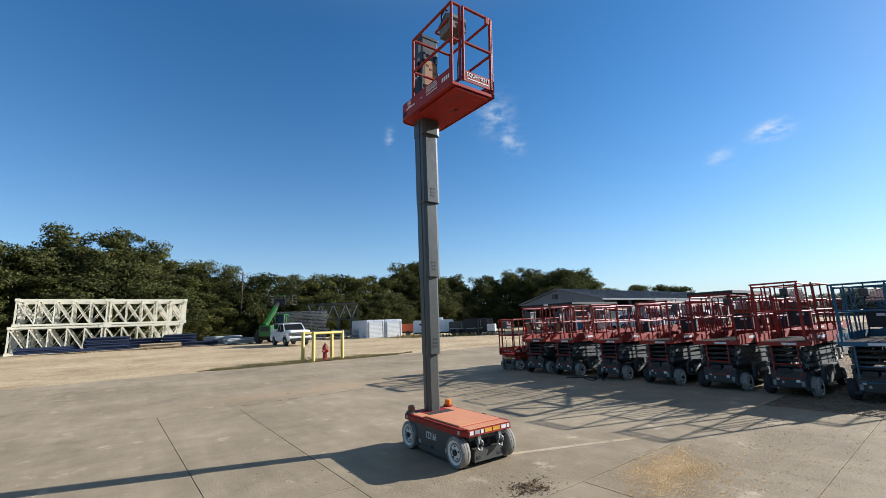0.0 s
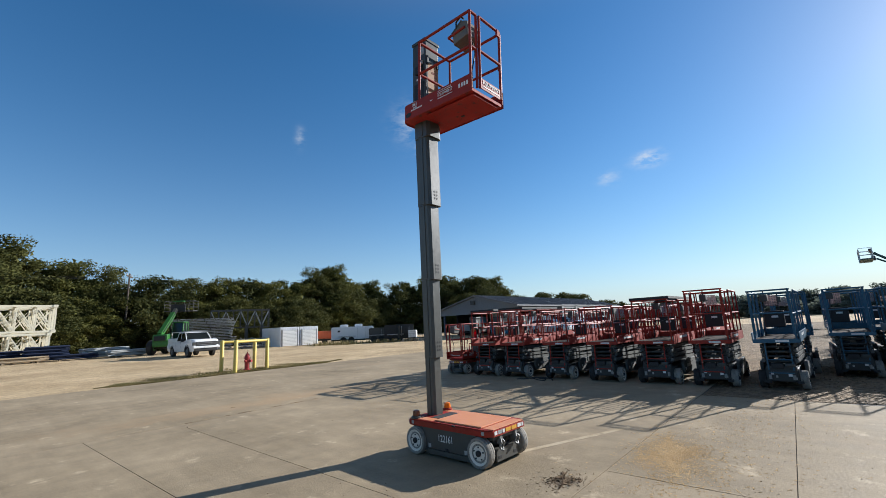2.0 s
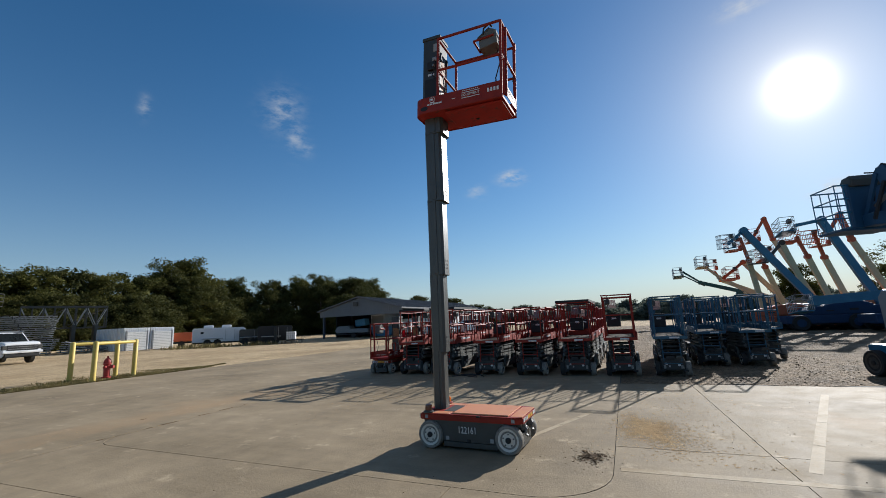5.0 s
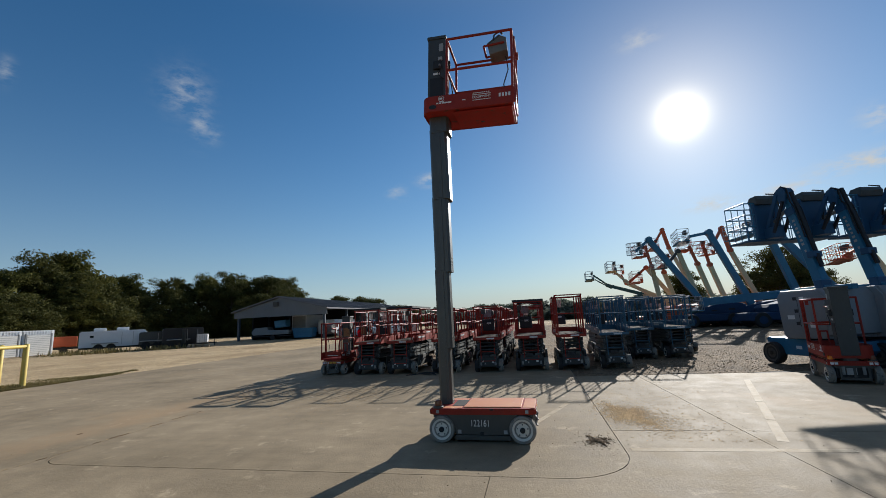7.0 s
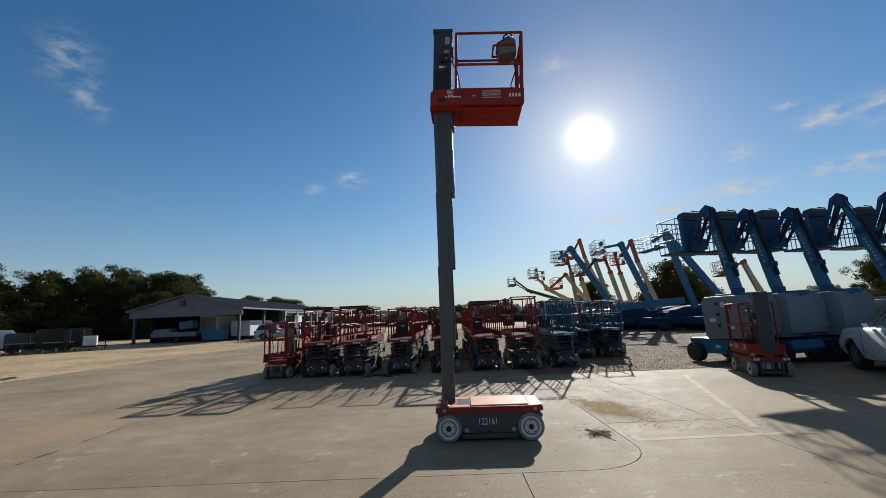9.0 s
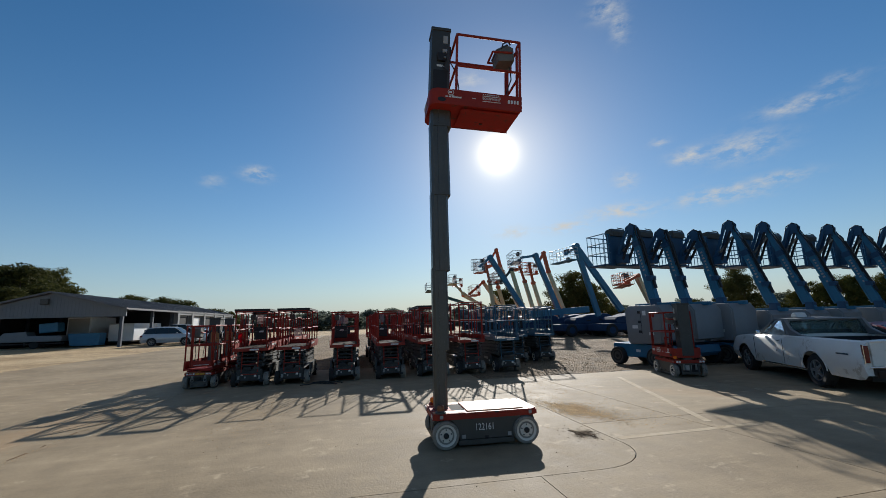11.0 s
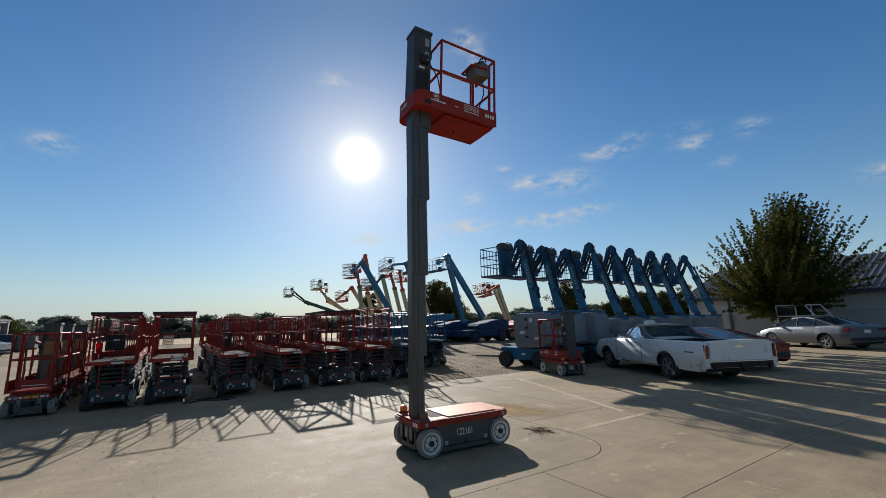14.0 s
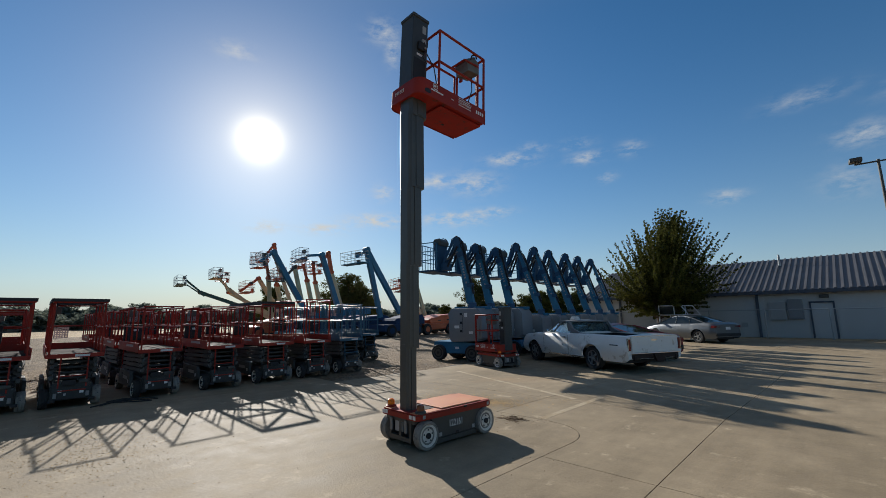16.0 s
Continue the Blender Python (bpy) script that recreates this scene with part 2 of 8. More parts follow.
M = {
    "redcloth": material("red_cloth", (0.55, 0.02, 0.03), 0.9, vary=0.12, grain=40, shine=0.1),
    "red": material("red_paint", (0.36, 0.028, 0.013), 0.55, vary=0.2, grain=14, patch=1.8, spot=(0.22, 0.045, 0.03), spot_at=0.60, shine=0.3),
    "deck": material("sun_faded_red_deck", (0.70, 0.305, 0.13), 0.55, vary=0.1, grain=18, patch=2.2, second=(0.60, 0.195, 0.095), spot=(0.66, 0.40, 0.26), spot_at=0.62),
    "ctlgrey": material("scuffed_controller_grey", (0.17, 0.168, 0.155), 0.6, vary=0.2, grain=18, patch=4.0, spot=(0.12, 0.10, 0.08), spot_at=0.6, shine=0.25),
    "headgrey": material("dark_grey_mast_head", (0.05, 0.053, 0.05), 0.5, vary=0.2, grain=20, patch=3.0, spot=(0.09, 0.095, 0.09), spot_at=0.64),
    "under": material("red_floor_sheet", (0.40, 0.026, 0.018), 0.65, vary=0.2, grain=12, patch=2.5, spot=(0.12, 0.03, 0.024), spot_at=0.57, shine=0.25),
    "dark": material("dark_grey_paint", (0.066, 0.064, 0.055), 0.5, vary=0.14, grain=10, patch=2.5, spot=(0.10, 0.105, 0.10), spot_at=0.66),
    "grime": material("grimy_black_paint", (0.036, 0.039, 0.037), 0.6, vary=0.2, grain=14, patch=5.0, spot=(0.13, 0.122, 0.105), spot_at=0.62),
    "mast": material("grey_mast_paint", (0.082, 0.083, 0.074), 0.38, vary=0.16, grain=20, patch=2.0, spot=(0.11, 0.12, 0.115), spot_at=0.66),
    "black": material("black_plastic", (0.014, 0.014, 0.015), 0.62, vary=0.1),
    "rubber": material("black_rubber", (0.028, 0.027, 0.026), 0.85, vary=0.2, grain=30),
    "tyre": material("grey_solid_tyre", (0.30, 0.275, 0.235), 0.85, vary=0.2, grain=26, patch=7, spot=(0.10, 0.09, 0.08), spot_at=0.56),
    "rim": material("dusty_white_rim", (0.74, 0.69, 0.60), 0.5, vary=0.1, grain=18, spot=(0.25, 0.24, 0.22), spot_at=0.66),
    "steel": material("worn_steel", (0.30, 0.30, 0.29), 0.6, metal=0.6, vary=0.18, grain=24),
    "chrome": material("chrome", (0.75, 0.75, 0.75), 0.12, metal=1.0, vary=0.05),
    "white": material("white_decal", (0.74, 0.73, 0.70), 0.5, vary=0.08, grain=30),
    "orange": material("orange_lens", (0.85, 0.20, 0.01), 0.25, vary=0.05),
    "brown": material("brown_lens", (0.22, 0.07, 0.03), 0.3, vary=0.1),
    "yellow": material("safety_yellow", (0.68, 0.50, 0.11), 0.55, vary=0.12, grain=14, spot=(0.24, 0.19, 0.10), spot_at=0.62),
    "amber": material("amber_decal", (0.72, 0.36, 0.03), 0.5, vary=0.1),
    "box": material("control_box_grey", (0.36, 0.355, 0.34), 0.5, vary=0.1, grain=16),
    "tan": material("tan_placard", (0.42, 0.20, 0.07), 0.6, vary=0.25, grain=40),
    "hydrant": material("hydrant_red", (0.42, 0.035, 0.03), 0.5, vary=0.15),
    "bluepaint": material("blue_paint", (0.02, 0.165, 0.29), 0.42, vary=0.14, grain=12, patch=1.6, spot=(0.06, 0.13, 0.2), spot_at=0.66),
    "liftblue": material("dull_blue_paint", (0.013, 0.098, 0.165), 0.5, vary=0.14, grain=12, patch=1.6, spot=(0.05, 0.09, 0.13), spot_at=0.64),
    "dullblue": material("sun_faded_blue_paint", (0.016, 0.05, 0.125), 0.85, vary=0.2, grain=9, patch=1.3),
    "darkblue": material("dark_blue_paint", (0.009, 0.07, 0.155), 0.45, vary=0.12, grain=12),
    "pipeblue": material("dark_blue_coated_pipe", (0.007, 0.018, 0.055), 0.7, vary=0.2, grain=10),
    "cover": material("grey_moulded_cover", (0.215, 0.22, 0.225), 0.48, vary=0.08, grain=9, patch=1.1),
    "boomorange": material("boom_orange", (0.52, 0.10, 0.03), 0.5, vary=0.14),
    "cream": material("cream_paint", (0.60, 0.50, 0.30), 0.55, vary=0.14),
    "truss": material("cream_truss_paint", (0.74, 0.68, 0.52), 0.55, vary=0.14, grain=7),
    "wood": material("weathered_timber", (0.36, 0.27, 0.17), 0.8, vary=0.2, grain=20),
    "green": material("bright_green_paint", (0.022, 0.16, 0.016), 0.45, vary=0.25, grain=7, spot=(0.07, 0.075, 0.03), spot_at=0.62),
    "carwhite": material("old_white_car_paint", (0.78, 0.77, 0.73), 0.32, vary=0.05, grain=6, coat=0.3, spot=(0.50, 0.46, 0.40), spot_at=0.58),
    "carroof": material("greyed_roof_vinyl", (0.20, 0.205, 0.205), 0.5, vary=0.1),
    "truckwhite": material("white_truck_paint", (0.80, 0.80, 0.80), 0.3, vary=0.04, coat=0.4),
    "lightsilver": material("pale_silver_paint", (0.42, 0.44, 0.46), 0.34, metal=0.2, vary=0.05, coat=0.5),
    "silver": material("grey_metallic_paint", (0.125, 0.137, 0.145), 0.36, metal=0.3, vary=0.05, coat=0.6),
    "carred": material("dark_red_car_paint", (0.22, 0.007, 0.011), 0.38, vary=0.08, coat=0.25),
    "rust": material("rusty_steel", (0.05, 0.027, 0.019), 0.85, vary=0.25, grain=20),
    "tail": material("tail_lamp_red", (0.17, 0.010, 0.009), 0.2, vary=0.05),
    "lamp": material("lamp_glass", (0.75, 0.75, 0.72), 0.15, vary=0.04),
    "sheet": material("grey_wall_sheeting", (0.50, 0.505, 0.49), 0.55, vary=0.06, grain=5, patch=0.7),
    "gablegrey": material("dark_grey_sheeting", (0.17, 0.18, 0.19), 0.55, vary=0.08, grain=5, patch=0.7),
    "roofmetal": material("weathered_metal_roofing", (0.16, 0.155, 0.16), 0.55, metal=0.1, vary=0.18, grain=4, patch=0.6),
    "trimdark": material("dark_blue_grey_trim", (0.06, 0.075, 0.10), 0.5, vary=0.1),
    "shedwhite": material("white_sheeting", (0.72, 0.73, 0.74), 0.5, vary=0.06),
    "rackgrey": material("weathered_rack_steel", (0.46, 0.465, 0.45), 0.6, metal=0.05, vary=0.25, grain=12, spot=(0.17, 0.11, 0.07), spot_at=0.66),
    "galv": material("galvanised_steel", (0.42, 0.43, 0.43), 0.45, metal=0.6, vary=0.14, grain=14),
    # near-black for linings, and for shade painted into openings and under the roof
    "void": material("dark_lining_and_shade", (0.03, 0.03, 0.032), 0.9, vary=0.2),
    "carglass": glass_material("tinted_car_glass", (0.42, 0.50, 0.47)),
    "darkglass": material("dark_window_glass", (0.02, 0.026, 0.026), 0.05, vary=0.05),
    "bark": material("tree_bark", (0.13, 0.10, 0.075), 0.9, vary=0.25, grain=14, bump=0.5),
    "leaf_a": leaf_material("oak_leaves", (0.088, 0.088, 0.026), (0.014, 0.023, 0.008)),
    "leaf_b": leaf_material("elm_leaves", (0.115, 0.112, 0.028), (0.020, 0.031, 0.009)),
    "leaf_c": leaf_material("yellowing_leaves", (0.135, 0.13, 0.027), (0.010, 0.017, 0.005), 0.30),
    # paler than the near leaves: distance haze is put into the colour
    "leaf_far": leaf_material("haze_paled_far_leaves", (0.17, 0.19, 0.15), (0.08, 0.10, 0.08), 0.5),
    "teal": material("dark_teal_paint", (0.014, 0.085, 0.075), 0.5, vary=0.12),
    "deckwood": material("dirty_deck_boards", (0.065, 0.048, 0.038), 0.9, vary=0.25, grain=20, spot=(0.07, 0.05, 0.04), shine=0.08),
    "placard": material("pinkish_grey_placard", (0.36, 0.30, 0.30), 0.8, vary=0.12, grain=20, shine=0.15),
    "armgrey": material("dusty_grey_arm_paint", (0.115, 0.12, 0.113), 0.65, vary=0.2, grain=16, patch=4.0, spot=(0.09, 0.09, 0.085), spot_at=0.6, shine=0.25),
    "grass": leaf_material("dry_grass", (0.24, 0.19, 0.085), (0.085, 0.085, 0.033)),
}


def ground_material(name, tones, scales, rough, bump, dist, stain=None, stain_scale=0.3, stain_at=0.55, pebble=0.0, shine=0.5, scuff=None, worn=0.56, broom=0.0, trail=None):
    """Concrete, gravel or dirt at its true size in metres."""
    m = bpy.data.materials.new(name)
    m.use_nodes = True
    n, l = m.node_tree.nodes, m.node_tree.links
    b = n["Principled BSDF"]
    b.inputs["Specular IOR Level"].default_value = shine
    co = n.new("ShaderNodeNewGeometry")
    big = n.new("ShaderNodeTexNoise")
    mid = n.new("ShaderNodeTexNoise")
    fine = n.new("ShaderNodeTexNoise")
    for node, s, d in ((big, scales[0], 6), (mid, scales[1], 8), (fine, scales[2], 6)):
        node.inputs["Scale"].default_value, node.inputs["Detail"].default_value, node.inputs["Roughness"].default_value = s, d, 0.6
        l.new(co.outputs["Position"], node.inputs["Vector"])
    r1 = n.new("ShaderNodeValToRGB")
    r1.color_ramp.elements[0].position, r1.color_ramp.elements[1].position = 0.32, 0.68
    r1.color_ramp.elements[0].color, r1.color_ramp.elements[1].color = (*tones[0], 1), (*tones[1], 1)
    l.new(big.outputs[0], r1.inputs[0])
    r2 = n.new("ShaderNodeMapRange")
    r2.inputs["From Min"].default_value, r2.inputs["From Max"].default_value = 0.3, 0.7
    r2.inputs["To Min"].default_value, r2.inputs["To Max"].default_value = 0.84, 1.12
    l.new(mid.outputs[0], r2.inputs["Value"])
    r3 = n.new("ShaderNodeMapRange")
    r3.inputs["From Min"].default_value, r3.inputs["From Max"].default_value = 0.25, 0.75
    r3.inputs["To Min"].default_value, r3.inputs["To Max"].default_value = 0.92, 1.08
    l.new(fine.outputs[0], r3.inputs["Value"])
    mu = n.new("ShaderNodeMath")
    mu.operation = "MULTIPLY"
    l.new(r2.outputs[0], mu.inputs[0])
    l.new(r3.outputs[0], mu.inputs[1])
    hs = n.new("ShaderNodeHueSaturation")
    l.new(mu.outputs[0], hs.inputs["Value"])
    l.new(r1.outputs[0], hs.inputs["Color"])
    out, height = hs.outputs[0], fine.outputs[0]
    if stain:
        st = n.new("ShaderNodeTexNoise")
        st.inputs["Scale"].default_value, st.inputs["Detail"].default_value, st.inputs["Roughness"].default_value = stain_scale, 7.0, 0.65
        st.inputs["Distortion"].default_value = 0.6
        l.new(co.outputs["Position"], st.inputs["Vector"])
        rs = n.new("ShaderNodeValToRGB")
        rs.color_ramp.elements[0].position, rs.color_ramp.elements[1].position = stain_at, stain_at + 0.18
        l.new(st.outputs[0], rs.inputs[0])
        mx = n.new("ShaderNodeMix")
        mx.data_type = "RGBA"
        l.new(rs.outputs[0], mx.inputs["Factor"])
        l.new(out, mx.inputs["A"])
        mx.inputs["B"].default_value = (*stain, 1)
        out = mx.outputs["Result"]
    if scuff:
        sc = n.new("ShaderNodeTexNoise")
        sc.inputs["Scale"].default_value, sc.inputs["Detail"].default_value, sc.inputs["Roughness"].default_value = 1.9, 9.0, 0.72
        l.new(co.outputs["Position"], sc.inputs["Vector"])
        rc = n.new("ShaderNodeValToRGB")
        rc.color_ramp.elements[0].position, rc.color_ramp.elements[1].position = worn, worn + 0.12
        l.new(sc.outputs[0], rc.inputs[0])
        cx = n.new("ShaderNodeMix")
        cx.data_type = "RGBA"
        l.new(rc.outputs[0], cx.inputs["Factor"])
        l.new(out, cx.inputs["A"])
        cx.inputs["B"].default_value = (*scuff, 1)
        out = cx.outputs["Result"]
    if broom:
        # long drag marks across the slabs
        mp = n.new("ShaderNodeMapping")
        mp.inputs["Scale"].default_value = (4.2, 0.42, 1.0)
        mp.inputs["Rotation"].default_value = (0, 0, 0.12)
        l.new(co.outputs["Position"], mp.inputs["Vector"])
        bn = n.new("ShaderNodeTexNoise")
        bn.inputs["Scale"].default_value, bn.inputs["Detail"].default_value, bn.inputs["Roughness"].default_value = 1.0, 9.0, 0.68
        l.new(mp.outputs[0], bn.inputs["Vector"])
        br = n.new("ShaderNodeMapRange")
        br.inputs["From Min"].default_value, br.inputs["From Max"].default_value = 0.34, 0.66
        br.inputs["To Min"].default_value, br.inputs["To Max"].default_value = 1 - broom, 1 + broom
        l.new(bn.outputs[0], br.inputs["Value"])
        bh = n.new("ShaderNodeHueSaturation")
        l.new(br.outputs[0], bh.inputs["Value"])
        l.new(out, bh.inputs["Color"])
        out = bh.outputs[0]
    if trail:
        # washed-out soil lying in a ragged strip from (ax, ay) to (bx, by)
        ax, ay, ex, ey, half, tint = trail
        run = Vector((ex - ax, ey - ay, 0))
        side = Vector((-run.y, run.x, 0)).normalized()
        along = n.new("ShaderNodeVectorMath")
        across = n.new("ShaderNodeVectorMath")
        for node, way in ((along, run / run.length_squared), (across, side)):
            node.operation = "DOT_PRODUCT"
            l.new(co.outputs["Position"], node.inputs[0])
            node.inputs[1].default_value = way

        def tmath(op, a, b):
            t = n.new("ShaderNodeMath")
            t.operation = op
            for i, v in enumerate((a, b)):
                if isinstance(v, (int, float)):
                    t.inputs[i].default_value = v
                else:
                    l.new(v, t.inputs[i])
            return t.outputs[0]

        off = tmath("ABSOLUTE", tmath("SUBTRACT", across.outputs["Value"], side.dot(Vector((ax, ay, 0)))), 0.0)
        far_off = tmath("DIVIDE", off, half)
        mid_way = tmath("ABSOLUTE", tmath("SUBTRACT", along.outputs["Value"], run.dot(Vector((ax, ay, 0))) / run.length_squared + 0.5), 0.0)
        reach = tmath("MAXIMUM", far_off, tmath("MULTIPLY", mid_way, 2.0))
        ragged = tmath("ADD", reach, tmath("MULTIPLY", tmath("SUBTRACT", mid.outputs[0], 0.5), 3.2))
        tr = n.new("ShaderNodeMapRange")
        tr.inputs["From Min"].default_value, tr.inputs["From Max"].default_value = 1.15, 0.3
        tr.inputs["To Max"].default_value = 0.5
        l.new(ragged, tr.inputs["Value"])
        tx = n.new("ShaderNodeMix")
        tx.data_type = "RGBA"
        l.new(tr.outputs[0], tx.inputs["Factor"])
        l.new(out, tx.inputs["A"])
        tx.inputs["B"].default_value = (*tint, 1)
        out = tx.outputs["Result"]
    if pebble:
        vo = n.new("ShaderNodeTexVoronoi")
        vo.inputs["Scale"].default_value = pebble
        l.new(co.outputs["Position"], vo.inputs["Vector"])
        hs2 = n.new("ShaderNodeHueSaturation")
        mr = n.new("ShaderNodeMapRange")
        mr.inputs["To Min"].default_value, mr.inputs["To Max"].default_value = 0.72, 1.3
        sep = n.new("ShaderNodeSeparateColor")
        l.new(vo.outputs["Color"], sep.inputs[0])
        l.new(sep.outputs[0], mr.inputs["Value"])
        l.new(mr.outputs[0], hs2.inputs["Value"])
        l.new(out, hs2.inputs["Color"])
        out = hs2.outputs[0]
        height = vo.outputs["Distance"]
    l.new(out, b.inputs["Base Color"])
    rr = n.new("ShaderNodeMapRange")
    rr.inputs["To Min"].default_value, rr.inputs["To Max"].default_value = rough - 0.14, rough + 0.14
    l.new(mid.outputs[0], rr.inputs["Value"])
    l.new(rr.outputs[0], b.inputs["Roughness"])
    bp = n.new("ShaderNodeBump")
    bp.inputs["Strength"].default_value, bp.inputs["Distance"].default_value = bump, dist
    l.new(height, bp.inputs["Height"])
    l.new(bp.outputs[0], b.inputs["Normal"])
    return m


M["concrete"] = ground_material("worn_concrete", ((0.242, 0.186, 0.118), (0.395, 0.306, 0.200)), (0.35, 2.6, 34.0), 0.75, 0.40, 0.012, shine=0.12, stain=(0.385, 0.265, 0.155), stain_scale=0.28, stain_at=0.585, scuff=(0.54, 0.425, 0.285), worn=0.585, broom=0.07, trail=(0.6, 11.45, 9.0, 10.9, 0.55, (0.44, 0.295, 0.170)))
M["gravel"] = ground_material("pale_limestone_gravel", ((0.40, 0.283, 0.158), (0.57, 0.425, 0.255)), (0.22, 1.6, 24.0), 0.9, 0.8, 0.03, shine=0.2, stain=(0.30, 0.205, 0.112), stain_scale=0.25, stain_at=0.54, pebble=22.0)
M["dirt"] = ground_material("gravelly_dirt", ((0.19, 0.133, 0.08), (0.28, 0.203, 0.127)), (0.5, 3.0, 22.0), 0.92, 1.0, 0.06, shine=0.2, stain=(0.14, 0.105, 0.07), stain_scale=0.9, stain_at=0.52, pebble=16.0)
M["sand"] = ground_material("spilled_straw_and_sand", ((0.40, 0.255, 0.12), (0.55, 0.375, 0.19)), (1.5, 9.0, 60.0), 0.95, 0.9, 0.02, shine=0.1)
M["oil"] = ground_material("dark_debris", ((0.13, 0.085, 0.05), (0.28, 0.19, 0.115)), (2.5, 14.0, 70.0), 0.9, 0.9, 0.02, shine=0.1)
M["line"] = ground_material("worn_road_paint", ((0.40, 0.31, 0.20), (0.53, 0.43, 0.30)), (2.2, 11.0, 60.0), 0.74, 0.3, 0.006, shine=0.12, scuff=(0.37, 0.275, 0.165), worn=0.49)
M["joint"] = material("joint_filler", (0.11, 0.094, 0.072), 0.9, vary=0.2)

# ---- building helpers ----


def part(name, bm, mat, parent=None, label="", smooth=False, kind=""):
    """Links a bmesh as one mesh object under a thing or a part."""
    me = bpy.data.meshes.new(name)
    bm.normal_update()
    bm.to_mesh(me)
    bm.free()
    me.materials.append(M[mat] if isinstance(mat, str) else mat)
    if smooth:
        me.polygons.foreach_set("use_smooth", [True] * len(me.polygons))
        me.set_sharp_from_angle(angle=radians(40))
    ob = new(name, me)
    if parent is not None:
        ob.parent = parent
    return tagged(ob, label, kind=kind)


def thing(name, label, category, group="", kind=""):
    ob = new(name)
    ob.empty_display_size = 0.1
    return tagged(ob, label, category, group, kind)


def B():
    return bmesh.new()


def bx(bm, c, s, m=None, bevel=0.0):
    """A box with middle c and size s, turned by m."""
    mat = Matrix.Translation(c) @ Matrix.Diagonal((*s, 1))
    if m is not None:
        mat = m @ mat
    r = bmesh.ops.create_cube(bm, size=1, matrix=mat)
    if bevel:
        es = list({e for v in r["verts"] for e in v.link_edges})
        bmesh.ops.bevel(bm, geom=es, offset=bevel, segments=2, affect="EDGES", profile=0.6)
    return bm


def rod(bm, a, b, r, n=8, r2=None):
    """A round bar from a to b."""
    a, b = Vector(a), Vector(b)
    d = b - a
    m = Matrix.Translation((a + b) / 2) @ d.to_track_quat("Z", "Y").to_matrix().to_4x4()
    bmesh.ops.create_cone(bm, cap_ends=True, segments=n, radius1=r, radius2=r if r2 is None else r2, depth=d.length, matrix=m)
    return bm


def bar(bm, a, b, w, h=None, up=(0, 0, 1)):
    """A square or flat bar from a to b: w across, h along up."""
    a, b = Vector(a), Vector(b)
    d = b - a
    x = d.normalized()
    y = Vector(up).cross(x)
    if y.length < 1e-3:
        y = Vector((0, 1, 0)).cross(x)
    if y.length < 1e-3:
        y = Vector((1, 0, 0)).cross(x)
    y.normalize()
    z = x.cross(y)
    m = Matrix((x, y, z)).transposed().to_4x4()
    m.translation = (a + b) / 2
    bmesh.ops.create_cube(bm, size=1, matrix=m @ Matrix.Diagonal((d.length, w, h or w, 1)))
    return bm


def pipe(bm, pts, r, n=8):
    for a, b in zip(pts[:-1], pts[1:]):
        rod(bm, a, b, r, n)
    for p in pts[1:-1]:
        bmesh.ops.create_icosphere(bm, subdivisions=1, radius=r * 1.02, matrix=Matrix.Translation(p))
    return bm


def lathe(bm, prof, m=None, n=24):
    """Turns a profile of (radius, height) round the z axis of m."""
    m = m or Matrix()
    rings = []
    for r, h in prof:
        rings.append([bm.verts.new(m @ Vector((r * math.cos(2 * math.pi * i / n), r * math.sin(2 * math.pi * i / n), h))) for i in range(n)])
    for p, q in zip(rings[:-1], rings[1:]):
        for i in range(n):
            bm.faces.new((p[i], p[(i + 1) % n], q[(i + 1) % n], q[i]))
    bm.faces.new(list(reversed(rings[0])))
    bm.faces.new(rings[-1])
    return bm


def prism(bm, pts, y0, y1, m=None, bevel=0.0):
    """A polygon in x and z, drawn out along y from y0 to y1."""
    m = m or Matrix()
    lo = [bm.verts.new(m @ Vector((x, y0, z))) for x, z in pts]
    hi = [bm.verts.new(m @ Vector((x, y1, z))) for x, z in pts]
    faces = [bm.faces.new(lo), bm.faces.new(list(reversed(hi)))]
    k = len(pts)
    for i in range(k):
        faces.append(bm.faces.new((lo[(i + 1) % k], lo[i], hi[i], hi[(i + 1) % k])))
    bmesh.ops.recalc_face_normals(bm, faces=faces)
    if bevel:
        es = list({e for f in faces[:2] for e in f.edges})
        bmesh.ops.bevel(bm, geom=es, offset=bevel, segments=2, affect="EDGES", profile=0.6)
    return bm


def slab(bm, pts, z0, z1):
    """A polygon in x and y between two heights."""
    lo = [bm.verts.new((x, y, z0)) for x, y in pts]
    hi = [bm.verts.new((x, y, z1)) for x, y in pts]
    k = len(pts)
    faces = [bm.faces.new(list(reversed(lo))), bm.faces.new(hi)]
    for i in range(k):
        faces.append(bm.faces.new((lo[i], lo[(i + 1) % k], hi[(i + 1) % k], hi[i])))
    bmesh.ops.recalc_face_normals(bm, faces=faces)
    return bm


def letters(name, text, size, m, mat, parent, depth=0.002):
    """Readable writing in the built-in font, as a mesh."""
    cu = bpy.data.curves.new(name, "FONT")
    cu.body, cu.size, cu.extrude, cu.align_x, cu.align_y = text, size, depth, "CENTER", "CENTER"
    tmp = bpy.data.objects.new(name, cu)
    me = bpy.data.meshes.new_from_object(tmp)
    bpy.data.objects.remove(tmp)
    me.transform(m)
    me.materials.clear()
    me.materials.append(M[mat])
    ob = new(name, me)
    ob.parent = parent
    return ob


Y_AXIS = pose(0, 0, 0, 90, 0, 0)   # turns the lathe's axis along y


